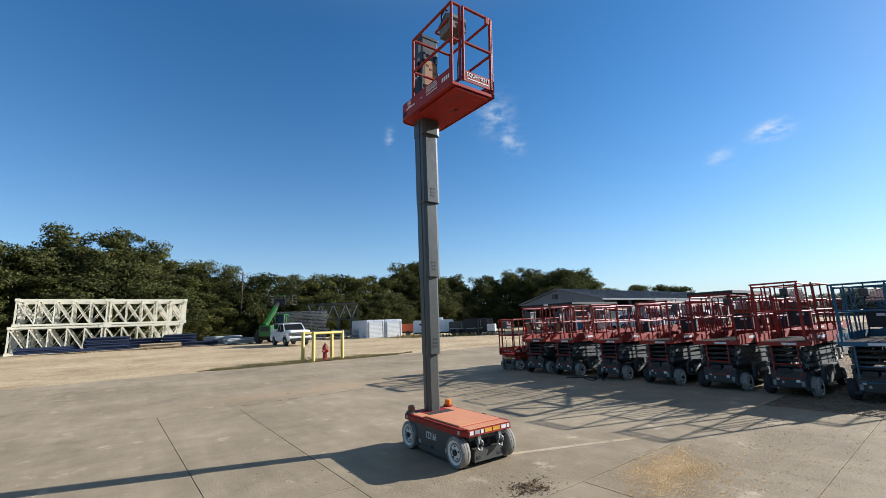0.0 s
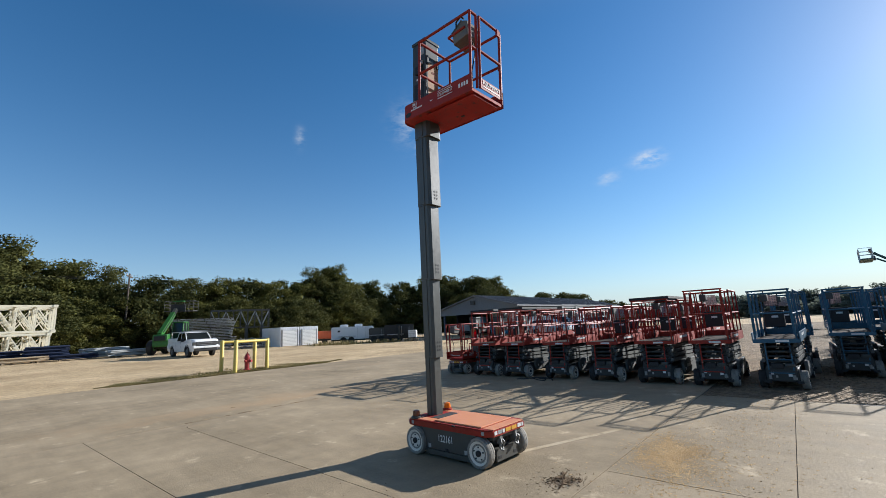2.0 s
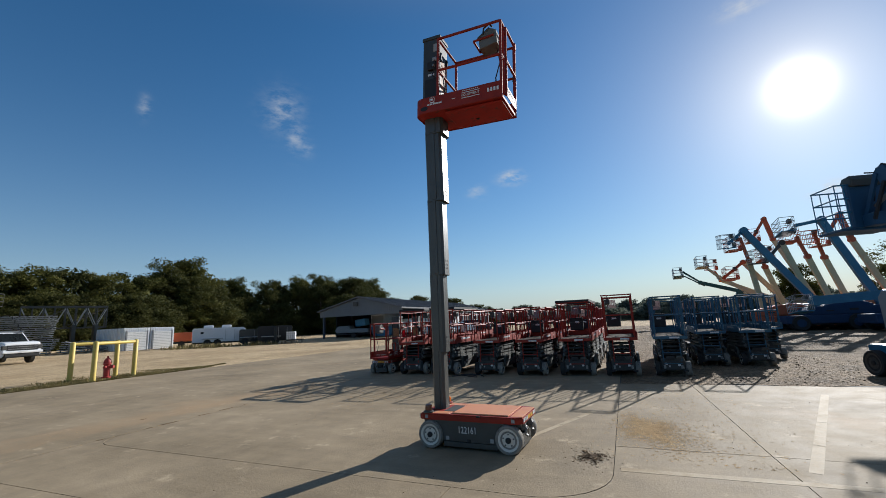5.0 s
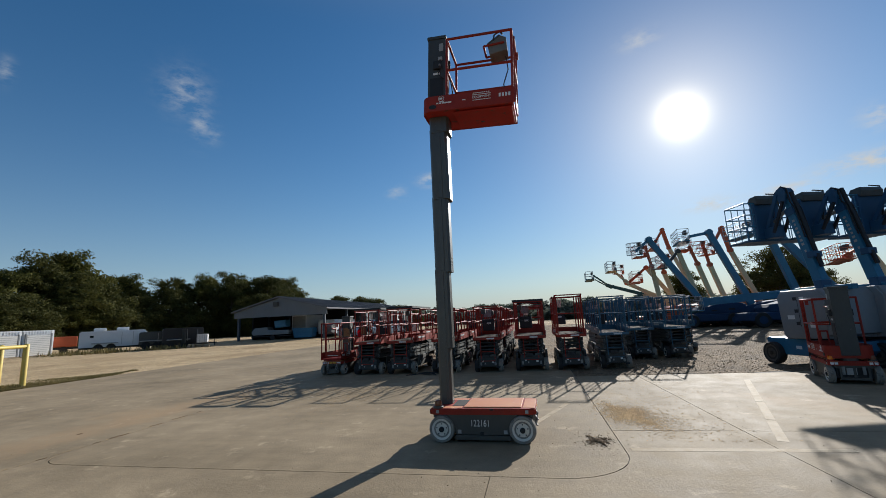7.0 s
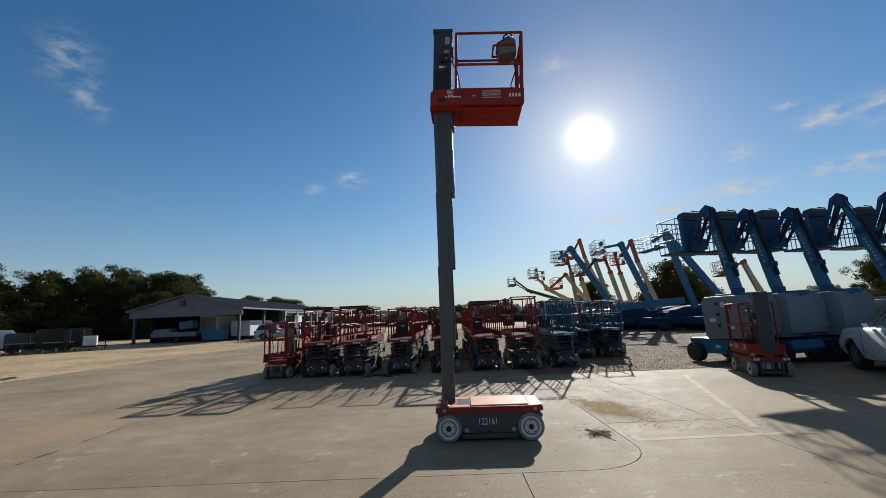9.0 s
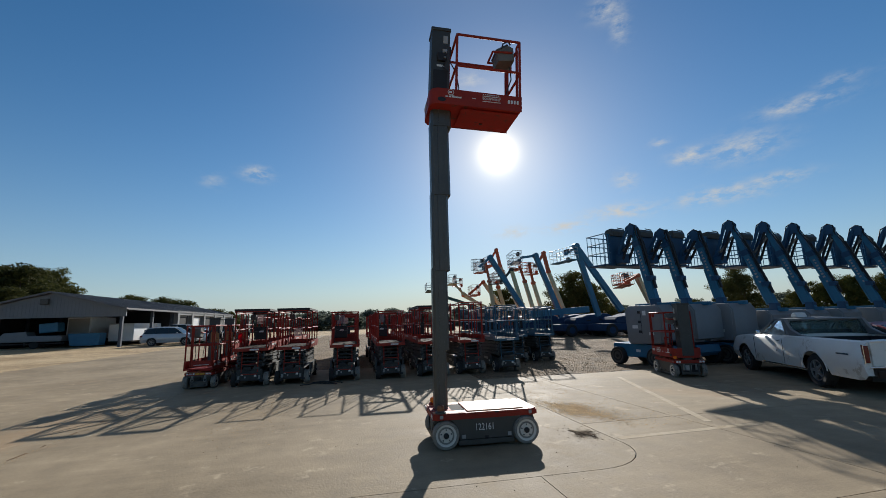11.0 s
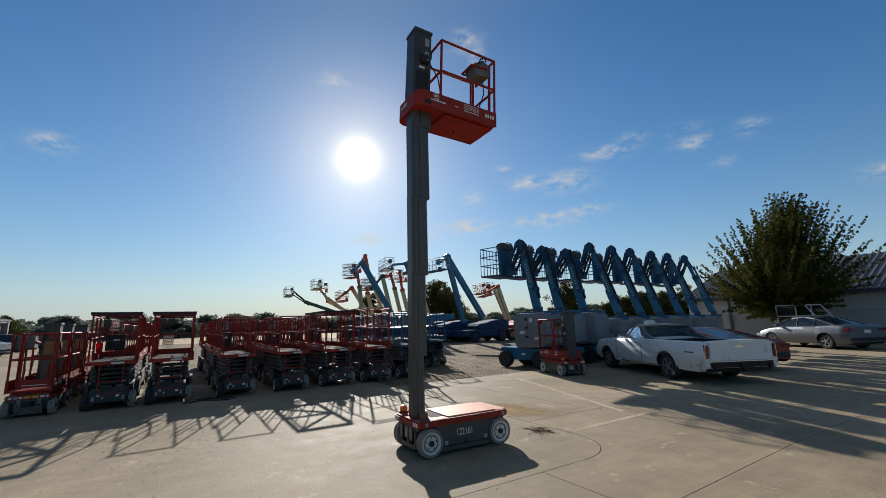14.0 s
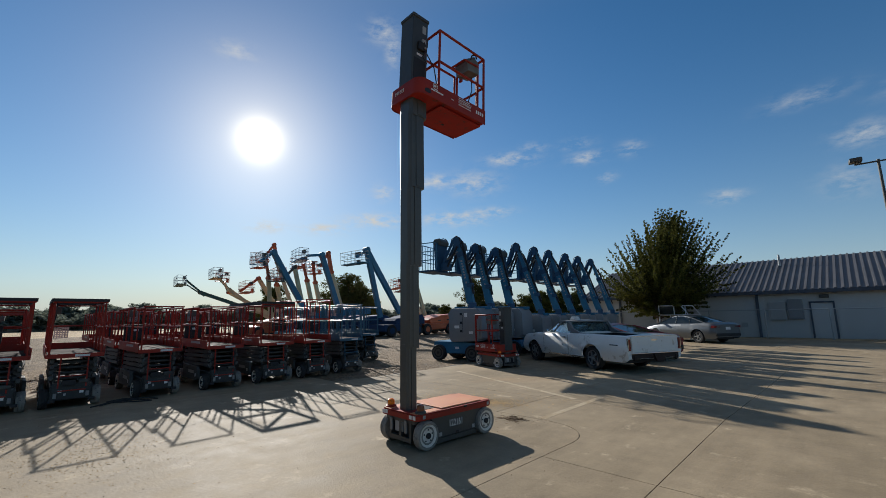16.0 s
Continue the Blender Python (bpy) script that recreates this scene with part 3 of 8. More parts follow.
def blob(x0, y0, rx, ry, seed, k=36, rough=0.25):
    rnd = random.Random(seed)
    ph = [rnd.uniform(0, 6.28) for _ in range(5)]
    pts = []
    for i in range(k):
        a = 2 * math.pi * i / k
        f = 1 + rough * sum(math.sin((j + 2) * a + ph[j]) / (j + 1.5) for j in range(5))
        pts.append((x0 + rx * f * math.cos(a), y0 + ry * f * math.sin(a)))
    return pts


# ---- ground ----
bm = B()
ROWS = [(-1500, -0.012), (20.2, -0.012), (48.2, 0.20), (1500, 0.20)]
ends = [(bm.verts.new((-1500, y, z)), bm.verts.new((1500, y, z))) for y, z in ROWS]
for (a, b), (c, d) in zip(ends[:-1], ends[1:]):
    bm.faces.new((a, b, d, c))


def rise(y):
    """Height of the gravel at y."""
    return -0.012 + 0.212 * max(0.0, min(1.0, (y - 20.2) / 28.0))


tagged(part("ground", bm, "gravel"), "pale limestone gravel yard reaching to the horizon", "ground", kind="structure")


def arc(cx, cy, r, a0, a1, k=8):
    return [(cx + r * math.cos(radians(a0 + (a1 - a0) * i / k)), cy + r * math.sin(radians(a0 + (a1 - a0) * i / k))) for i in range(k + 1)]


pavement = thing("pavement", "worn grey-brown concrete yard in large slabs with dark joints", "pavement", kind="structure")
G = 0.0045
PAD_X0, PAD_X1, PAD_Y0, PAD_Y1 = 1.94, 30.0, 2.85, 10.25
SLABS = []
# the long slab with its two rounded corners
pad = [(9.2, PAD_Y0 + G), (9.2, PAD_Y1 - G)] + arc(PAD_X0 + G + 0.5, PAD_Y1 - G - 0.5, 0.5, 90, 180) + arc(PAD_X0 + G + 0.75, PAD_Y0 + G + 0.75, 0.75, 180, 270)
SLABS.append(pad)
SLABS.append([(9.2 + 2 * G, PAD_Y0 + G), (13.4, PAD_Y0 + G), (13.1, 6.0), (13.5, PAD_Y1 - G), (9.2 + 2 * G, PAD_Y1 - G)])
# slabs that close round the corners
low = arc(PAD_X0 - G + 0.75, PAD_Y0 - G + 0.75, 0.75, 180, 270)


def cross(y):
    """The slanting joint beside the pad."""
    return 0.86 - 0.031 * y


SLABS.append([(PAD_X0 - G, 4.3 - G)] + low + [(3.69, PAD_Y0 - G), (3.69, 1.28 + G), (cross(1.16) + G, 1.16 + G), (cross(4.3) + G, 4.3 - G)])
high = arc(PAD_X0 - G + 0.5, PAD_Y1 + G - 0.5, 0.5, 180, 90)
high = [(x, min(y, PAD_Y1 - G)) for x, y in high[:-1]]
SLABS.append([(PAD_X0 - G, 4.3 + G)] + high + [(cross(PAD_Y1) + G, PAD_Y1 - G), (cross(4.3) + G, 4.3 + G)])
SLABS.append([(-1.9 + G, PAD_Y1 + G), (9.2, PAD_Y1 + G), (9.2, 14.4), (-1.9 + G, 14.4)])
SLABS += [[(-1.9 + G, 4.3 + G), (cross(4.3) - G, 4.3 + G), (cross(PAD_Y1) - G, PAD_Y1 - G), (-1.9 + G, PAD_Y1 - G)],
          [(-1.9 + G, -2 + G), (0.80 - G, -2 + G), (cross(1.16) - G, 1.16 - G), (cross(4.3) - G, 4.3 - G), (-1.9 + G, 4.3 - G)],
          [(3.69 + 2 * G, 1.28 + G), (8.75, 1.42 + G), (8.75, PAD_Y0 - G), (3.69 + 2 * G, PAD_Y0 - G)]]
for y0, y1 in ((14.4 + 2 * G, 17.2), (17.2 + 2 * G, 20.2)):
    for x0, x1 in ((-60, -12), (-12, -1.9), (-1.9, 9.2), (9.2, 20.5), (20.5, 33), (33, 60)):
        SLABS.append([(x0 + G, y0), (x1 - G, y0), (x1 - G, y1), (x0 + G, y1)])
SLABS += [[(9.2 + 2 * G, PAD_Y1 + G), (30, PAD_Y1 + G), (30, 14.4), (9.2 + 2 * G, 14.4)],
          [(30 + 2 * G, PAD_Y1 + G), (60, PAD_Y1 + G), (60, 14.4), (30 + 2 * G, 14.4)]]
for x0, x1 in ((-60, -12), (-12, -5.2), (-5.2, -1.9)):
    for y0, y1 in ((-22.0, -14), (-14, -7), (-7, -2), (-2, 0.9), (0.9, 4.3), (4.3, 7.6), (7.6, 14.4)):
        SLABS.append([(x0 + G, y0 + G), (x1 - G, y0 + G), (x1 - G, y1 - G), (x0 + G, y1 - G)])
for y0, y1, x0, x1 in ((-7, -2, -1.9, 0.80), (-7, -2, 0.80, 5.2), (-7, -2, 5.2, 8.9),
                       (-14, -7, -1.9, 2.0), (-14, -7, 2.0, 5.2), (-14, -7, 5.2, 8.9), (-22, -14, -1.9, 2.0), (-22, -14, 2.0, 7.0), (-22, -14, 7.0, 13.0)):
    SLABS.append([(x0 + G, y0 + G), (x1 - G, y0 + G), (x1 - G, y1 - G), (x0 + G, y1 - G)])
SLABS.append([(0.80 + G, -2 + G), (3.69, -2 + G), (3.69, 1.28 - G), (cross(1.16) + G, 1.16 - G)])
SLABS.append([(3.69 + 2 * G, -2 + G), (8.75, -2 + G), (8.75, 1.42 - G), (3.69 + 2 * G, 1.28 - G)])
bm = B()
slab(bm, [(-60, -22), (60, -22), (60, 20.2), (-60, 20.2)], -0.09, -0.009)
part("joint_bed", bm, "joint", pavement, "dark joint filler between the slabs")
for pts in SLABS:
    part("slab", slab(B(), pts, -0.05, 0.0), "concrete", pavement)

bm = B()
dirt = [(8.75, 1.42), (8.95, 0.3), (8.7, -0.7), (9.0, -1.6), (8.92, -2.5), (9.0, -7), (8.95, -14), (13.0, -14.0), (13.05, -22), (60, -22), (60, 10.23), (13.5, 10.23), (13.1, 6.0), (13.4, 2.83), (8.75, 2.83)]
slab(bm, dirt, -0.03, -0.004)
tagged(part("dirt_ground", bm, "dirt"), "rutted gravelly brown dirt beside the concrete", "ground", kind="structure")
# rough clods on the dirt
rnd = random.Random(5)
bm = B()
for i in range(900):
    x, y = rnd.uniform(8.9, 15.5), rnd.uniform(-2.6, 1.2)
    if i > 500:
        x, y = rnd.uniform(12.5, 28), rnd.uniform(-8.5, 0.5)
    r = rnd.uniform(0.006, 0.02)
    bmesh.ops.create_icosphere(bm, subdivisions=1, radius=r, matrix=Matrix.Translation((x, y, 0)) @ pose(0, 0, 0, rnd.uniform(0, 90), 0, rnd.uniform(0, 360)) @ Matrix.Diagonal((1.4, 1, 0.6, 1)))
tagged(part("stones", bm, "dirt"), "loose stones and clods on the dirt", "stones", kind="stuff")

bm = B()
slab(bm, [(2.88, 0.55), (2.99, 0.55), (2.93, 2.78), (2.82, 2.78)], 0.0, 0.0015)
d = Vector((-4.98, 1.78, 0)).normalized()
s = Vector((-d.y, d.x, 0)) * 0.055
for a, b in ((0.2, 2.6), (2.63, 3.9), (3.96, 5.0)):
    p, q = Vector((7.95, -0.62, 0)) + d * a, Vector((7.95, -0.62, 0)) + d * b
    slab(bm, [(p - s)[:2], (p + s)[:2], (q + s)[:2], (q - s)[:2]], 0.0, 0.0015)
for a, b in ((0.0, 0.85), (0.86, 1.38), (1.40, 1.98)):
    p, q = Vector((3.80, 3.90, 0)) + Vector((0.93, -0.37, 0)) * a, Vector((3.80, 3.90, 0)) + Vector((0.93, -0.37, 0)) * b
    slab(bm, [(p.x, p.y), (p.x + 0.03, p.y + 0.08), (q.x + 0.03, q.y + 0.08), (q.x, q.y)], 0.0, 0.0015)
tagged(part("road_marking", bm, "line"), "worn white painted parking lines on the concrete", "road marking", kind="structure")
straw = B()
rnd = random.Random(9)
for i in range(7200):
    if i < 5900:
        a, rr = rnd.uniform(0, 6.28), min(2.0, abs(rnd.gauss(0, 0.74)))
        x, y = 4.62 + 0.62 * rr * math.cos(a) + 0.10 * math.sin(3 * a), 2.43 + 0.30 * rr * math.sin(a) + 0.12 * rr * math.cos(a)
    else:
        x, y = rnd.uniform(3.2, 8.8), rnd.gauss(2.0, 0.5)
    a, ln, w = rnd.uniform(0, 6.28), rnd.uniform(0.006, 0.022), rnd.uniform(0.003, 0.008)
    c, s = math.cos(a), math.sin(a)
    z = rnd.uniform(0.0012, 0.0022)
    straw.faces.new([straw.verts.new(p) for p in ((x - c * ln - s * w, y - s * ln + c * w, z), (x - c * ln + s * w, y - s * ln - c * w, z), (x + c * ln + s * w, y + s * ln - c * w, z), (x + c * ln - s * w, y + s * ln + c * w, z))])
tagged(part("straw_patch", straw, "sand"), "scattered tan straw and sand on the concrete", "debris", kind="stuff")
litter = B()
for i in range(26):
    a, rr = rnd.uniform(0, 6.28), abs(rnd.gauss(0, 0.07))
    r = rnd.uniform(0.012, 0.035)
    bmesh.ops.create_icosphere(litter, subdivisions=1, radius=r, matrix=Matrix.Translation((3.2 + 1.4 * rr * math.cos(a), 3.08 + rr * math.sin(a), 0.003)) @ pose(0, 0, 0, 0, 0, rnd.uniform(0, 360)) @ Matrix.Diagonal((1.5, 1, 0.35, 1)))
for i in range(1100):
    a, rr = rnd.uniform(0, 6.28), abs(rnd.gauss(0, 0.09 if i % 6 else 0.2))
    x, y, z = 3.2 + rr * math.cos(a) * 1.3 + 0.04 * math.sin(5 * a), 3.1 + rr * math.sin(a) * 0.85 + 0.05 * math.cos(3 * a), rnd.uniform(0.001, 0.012) * max(0.1, 1 - rr / 0.25)
    a, ln, w = rnd.uniform(0, 6.28), rnd.uniform(0.006, 0.02), rnd.uniform(0.003, 0.009)
    c, s = math.cos(a), math.sin(a)
    litter.faces.new([litter.verts.new(p) for p in ((x - c * ln, y - s * ln, z), (x + s * w, y - c * w, z + 0.004), (x + c * ln, y + s * ln, z + 0.002), (x - s * w, y + c * w, z))])
tagged(part("leaf_litter", litter, "oil"), "small patch of dark leaf litter and grit on the concrete", "debris", kind="stuff")
bm = B()
for i in range(150):
    x, y = rnd.uniform(1.0, 9.0), rnd.uniform(-0.5, 8.5)
    bmesh.ops.create_icosphere(bm, subdivisions=1, radius=rnd.uniform(0.002, 0.006), matrix=Matrix.Translation((x, y, 0.002)))
tagged(part("grit", bm, "oil"), "dark grit scattered over the concrete", "grit", kind="stuff")
# crumbled filler and earth along the worn edge of the pad
bm = B()
for x, y, ln, w in ((2.12, 10.26, 0.05, 0.016), (2.85, 10.28, 0.05, 0.014), (3.2, 10.29, 0.13, 0.026), (3.91, 10.31, 0.12, 0.018),
                    (4.44, 10.34, 0.13, 0.022), (4.9, 10.35, 0.07, 0.012), (3.29, 11.18, 0.06, 0.02), (5.6, 10.38, 0.10, 0.015), (6.4, 10.4, 0.08, 0.015)):
    slab(bm, blob(x, y, ln, w, int(x * 100), 14, 0.4), 0.0002, 0.004)
tagged(part("joint_crumbs", bm, "oil"), "dark crumbled joint filler along the worn slab edge", "debris", kind="stuff")
bm = B()
for i in range(1100):
    x = rnd.uniform(0.8, 8.5)
    y = 11.35 - 0.05 * x + rnd.gauss(0, 0.30) if i % 3 else 10.27 + 0.02 * (x - 2) + rnd.gauss(0, 0.03)
    a, ln, w = rnd.uniform(0, 6.28), rnd.uniform(0.004, 0.016), rnd.uniform(0.003, 0.007)
    c, s = math.cos(a), math.sin(a)
    bm.faces.new([bm.verts.new(p) for p in ((x - c * ln, y - s * ln, 0.0012), (x + s * w, y - c * w, 0.003), (x + c * ln, y + s * ln, 0.0016), (x - s * w, y + c * w, 0.0012))])
for i in range(1300):
    x, y = rnd.gauss(6.2, 0.75), rnd.gauss(7.85, 0.42)
    a, ln, w = rnd.uniform(0, 6.28), rnd.uniform(0.004, 0.018), rnd.uniform(0.003, 0.009)
    c, s = math.cos(a), math.sin(a)
    bm.faces.new([bm.verts.new(p) for p in ((x - c * ln, y - s * ln, 0.0012), (x + s * w, y - c * w, 0.004), (x + c * ln, y + s * ln, 0.0016), (x - s * w, y + c * w, 0.0012))])
tagged(part("soil_grit", bm, "sand"), "orange-tan grit washed along the slab edge", "debris", kind="stuff")
# the weedy strip along the edge of the gravel
bm = B()
for i in range(22000):
    x = rnd.uniform(2.4, 13.2)
    w = 1.9 * min(1.0, (x - 2.2) / 2.5) * max(0.1, min(1.0, (13.4 - x) / 3.5)) * (0.75 + 0.35 * math.sin(1.9 * x) + 0.2 * math.sin(4.3 * x))
    y = max(20.25, 20.85 + 0.04 * (x - 6) + rnd.gauss(0, 0.52) * w)
    h = rnd.uniform(0.006, 0.05) * (2.2 if 5.0 < x < 9.8 and rnd.random() < 0.3 else 1.0) * (0.6 + 0.5 * math.sin(3.1 * x + 2.0 * y))
    a = rnd.uniform(0, 6.28)
    dx, dy = 0.018 * math.cos(a), 0.018 * math.sin(a)
    vs = [bm.verts.new(p) for p in ((x - dx, y - dy, -0.01), (x + dx, y + dy, -0.01), (x + dy * 1.6, y - dx * 1.6, h + 0.01))]
    bm.faces.new(vs)
tagged(part("grass_strip", bm, "grass"), "strip of dry weeds along the concrete edge", "grass", kind="stuff")

# ---- vertical mast lifts ----
RAIL = 0.019


def wheel(parent, x, y, r, w, side, tyre="tyre", rim="rim", bolts=5):
    """A wheel at (x, y) with its outer face towards side (+1: +y, -1: -y)."""
    m = Matrix.Translation((x, y, r)) @ (pose(0, 0, 0, -90) if side > 0 else pose(0, 0, 0, 90))
    t = part("wheel", lathe(B(), [(0.05, -w / 2), (r * 0.93, -w / 2), (r, -w / 2 + 0.02), (r, -w / 2 + w * 0.33), (r - 0.006, -w / 2 + w * 0.36), (r, -w / 2 + w * 0.39), (r, w / 2 - w * 0.36), (r - 0.006, w / 2 - w * 0.33), (r, w / 2 - w * 0.30), (r, w / 2 - 0.02), (r * 0.95, w / 2), (r * 0.79, w / 2), (r * 0.77, w / 2 - 0.012), (0.05, w / 2 - 0.014)], m, 28), tyre, parent, smooth=True)
    rm = lathe(B(), [(r * 0.765, w / 2 - 0.03), (r * 0.765, w / 2 + 0.001), (r * 0.70, w / 2 - 0.002), (r * 0.60, w / 2 - 0.014), (r * 0.3, w / 2 - 0.012), (0.02, w / 2 - 0.01)], m, 24)
    part("rim", rm, rim, t, smooth=True)
    hb = lathe(B(), [(r * 0.2, w / 2 - 0.03), (r * 0.2, w / 2 + 0.008), (r * 0.13, w / 2 + 0.014), (0.01, w / 2 + 0.014)], m, 14)
    for k in range(bolts):
        a = 2 * math.pi * k / bolts + 0.3
        bx(hb, (r * 0.4 * math.cos(a), r * 0.4 * math.sin(a), w / 2 - 0.008), (0.013, 0.013, 0.016), m)
    part("hub", hb, "black", t)
    return t


def plate(parent, name, c, s, mat, m=None, bevel=0.0, label=""):
    return part(name, bx(B(), c, s, m, bevel), mat, parent, label)


def rounded_outline(x0, x1, hw, r, k=6):
    """A plan outline, rounded at the x0 end."""
    return [(x1, hw)] + arc(x0 + r, hw - r, r, 90, 180, k) + arc(x0 + r, -hw + r, r, 180, 270, k) + [(x1, -hw)]


def mast_lift(name, label, up, group=""):
    """A vertical mast lift: x ahead, y left; up: height of the platform's skirt above its folded place."""
    root = thing(name, label, "mast lift", group)
    base = part("chassis", B(), "dark", root)
    bm = B()
    bx(bm, (0, 0, 0.225), (1.02, 0.60, 0.25), None, 0.015)
    bx(bm, (0.02, 0, 0.325), (1.30, 0.56, 0.06))
    bm.to_mesh(base.data)
    bm.free()
    for sy in (-1, 1):
        bm = B()
        prism(bm, [(-0.32, 0.10), (0.37, 0.10), (0.39, 0.20), (0.44, 0.30), (0.50, 0.36), (-0.45, 0.36), (-0.39, 0.30), (-0.34, 0.20)], sy * 0.335 - 0.012, sy * 0.335 + 0.012, bevel=0.004)
        part("side_panel", bm, "dark", base)
        bm = B()
        bx(bm, (0.025, sy * 0.31, 0.06), (0.72, 0.05, 0.06), None, 0.006)
        part("pothole_guard", bm, "dark", base)
        for x in (-0.27, 0.32):
            plate(base, "decal", (x, sy * 0.3485, 0.135), (0.045, 0.003, 0.045), "box")
        plate(base, "latch", (0.02, sy * 0.349, 0.115), (0.045, 0.012, 0.035), "black", None, 0.004)
        for x in (-0.55, 0.60):
            plate(base, "decal", (x, sy * 0.3675, 0.382), (0.04, 0.003, 0.04), "box")
    # deck with its folded red edge and the battery lids
    bm = B()
    slab(bm, [(-0.66, -0.33), (-0.61, -0.366), (0.62, -0.366), (0.71, -0.31), (0.71, 0.31), (0.62, 0.366), (-0.61, 0.366), (-0.66, 0.33)], 0.345, 0.418)
    bmesh.ops.bevel(bm, geom=[e for e in bm.edges if all(v.co.z > 0.41 for v in e.verts)], offset=0.014, segments=2, affect="EDGES")
    part("deck", bm, "red", root, "red deck edge")
    plate(root, "deck_lid", (0.16, 0, 0.424), (0.74, 0.60, 0.016), "deck", None, 0.006, "sun-faded red lid")
    plate(root, "deck_plate", (0.625, 0, 0.4185), (0.15, 0.60, 0.006), "deck", None, 0.003, "sun-faded red plate")
    for sy in (-1, 1):
        plate(root, "deck_plate", (-0.44, sy * 0.265, 0.4185), (0.40, 0.13, 0.006), "deck", None, 0.002, "sun-faded red plate")
        plate(root, "lid_latch", (0.16, sy * 0.366, 0.410), (0.045, 0.014, 0.02), "black")
    plate(root, "deck_plate", (-0.50, 0, 0.4185), (0.30, 0.39, 0.006), "under")
    plate(root, "mast_well", (-0.305, 0, 0.4205), (0.16, 0.38, 0.006), "void")
    for sy in (-1, 1):
        for x in (-0.50, 0.535):
            wheel(root, x, sy * 0.335, 0.168, 0.105, sy)
    # front: axle beam, pulling eyes and stickers
    bm = B()
    prism(bm, [(0.60, 0.055), (0.66, 0.055), (0.66, 0.19), (0.60, 0.19)], -0.21, 0.21, bevel=0.008)
    part("front_beam", bm, "dark", root)
    for y in (-0.15, 0.15):
        plate(root, "beam_slot", (0.661, y, 0.10), (0.006, 0.055, 0.035), "black", None, 0.002)
        bm = B()
        ring = [(0.70 + 0.012 * math.sin(k * 1.57), y + 0.034 * math.cos(2 * math.pi * k / 12), 0.235 + 0.055 * math.sin(2 * math.pi * k / 12)) for k in range(13)]
        pipe(bm, ring, 0.011, 6)
        bx(bm, (0.67, y, 0.30), (0.05, 0.05, 0.12), None, 0.006)
        part("tie_down", bm, "steel", root, "grey steel tie-down eye")
    bm = B()
    rod(bm, (0.60, 0.02, 0.16), (0.66, 0.03, 0.34), 0.018)
    rod(bm, (0.62, -0.06, 0.2), (0.62, 0.09, 0.2), 0.022)
    part("steering_cylinder", bm, "black", root)
    for y, w, mt in ((-0.27, 0.05, "white"), (-0.19, 0.07, "box"), (-0.12, 0.04, "white"), (-0.03, 0.10, "amber"), (0.09, 0.10, "amber"), (0.20, 0.07, "white"), (0.27, 0.04, "white")):
        plate(root, "decal", (0.7115, y, 0.382), (0.003, w, 0.04), mt)
    # rear: ladder-like bumper with eyes
    bm = B()
    bx(bm, (-0.61, 0, 0.10), (0.05, 0.44, 0.05))
    for y in (-0.2, 0.0, 0.2):
        bx(bm, (-0.61, y, 0.22), (0.045, 0.04, 0.26))
    part("rear_frame", bm, "dark", root)
    plate(root, "rear_panel", (-0.56, 0, 0.23), (0.02, 0.5, 0.26), "black")
    plate(root, "charger_box", (-0.60, 0.04, 0.25), (0.05, 0.15, 0.16), "box", None, 0.008)
    for y in (-0.13, 0.16):
        plate(root, "tie_down", (-0.645, y, 0.25), (0.02, 0.05, 0.15), "steel", None, 0.008)
    for y in (-0.31, -0.24, 0.25, 0.31):
        plate(root, "decal", (-0.6615, y, 0.382), (0.003, 0.05, 0.045), "white")
    # beacons on the two rear corners
    for y, mt in ((0.30, "orange"), (-0.30, "brown")):
        bm = B()
        lathe(bm, [(0.07, 0.418), (0.07, 0.436), (0.055, 0.445), (0.055, 0.45)], Matrix.Translation((-0.55, y, 0)), 16)
        bc = part("beacon", bm, "dark" if mt == "brown" else "red", root, smooth=True)
        lathe_m = Matrix.Translation((-0.55, y, 0))
        part("lens", lathe(B(), [(0.046, 0.45), (0.048, 0.47), (0.042, 0.51), (0.02, 0.52)], lathe_m, 16), mt, bc, "orange flashing lens" if mt == "orange" else "dull brown lens", smooth=True)
    # mast: stages, each wider than the one below
    mx = -0.447
    if up > 1:
        stages = [(0.40, 1.22, 0.175, 0.18), (1.17, 2.28, 0.21, 0.205), (2.24, 3.36, 0.24, 0.235), (3.32, 4.42, 0.27, 0.265), (4.36, 4.66, 0.30, 0.295)]
    else:
        stages = [(0.40, 1.15, 0.25, 0.22)]
    for i, (z0, z1, wx, wy) in enumerate(stages):
        if up > 1:
            mx = -0.50 + 0.025 * i   # each stage rides in front of the one below
        bm = B()
        prism(bm, [(mx - wx / 2 + 0.03, 0), (mx - wx / 2, 0.03), (mx - wx / 2, 0.14), (mx - wx / 2 + 0.03, 0.17), (mx + wx / 2 - 0.03, 0.17), (mx + wx / 2, 0.14), (mx + wx / 2, 0.03), (mx + wx / 2 - 0.03, 0)], 0, 1, Matrix())
        for v in bm.verts:
            x, y, z = v.co
            v.co = (x, (z / 0.17 - 0.5) * wy, z0 + y * (z1 - z0))
        bmesh.ops.recalc_face_normals(bm, faces=bm.faces[:])
        st = part("mast_stage", bm, "mast", root)
        # guide channels on the two flanks, one on each side
        for sy in (-1, 1):
            plate(st, "channel", (mx, sy * (wy / 2 + 0.004), (z0 + z1) / 2), (wx * 0.28, 0.01, z1 - z0 - 0.04), "mast", None, 0.002)
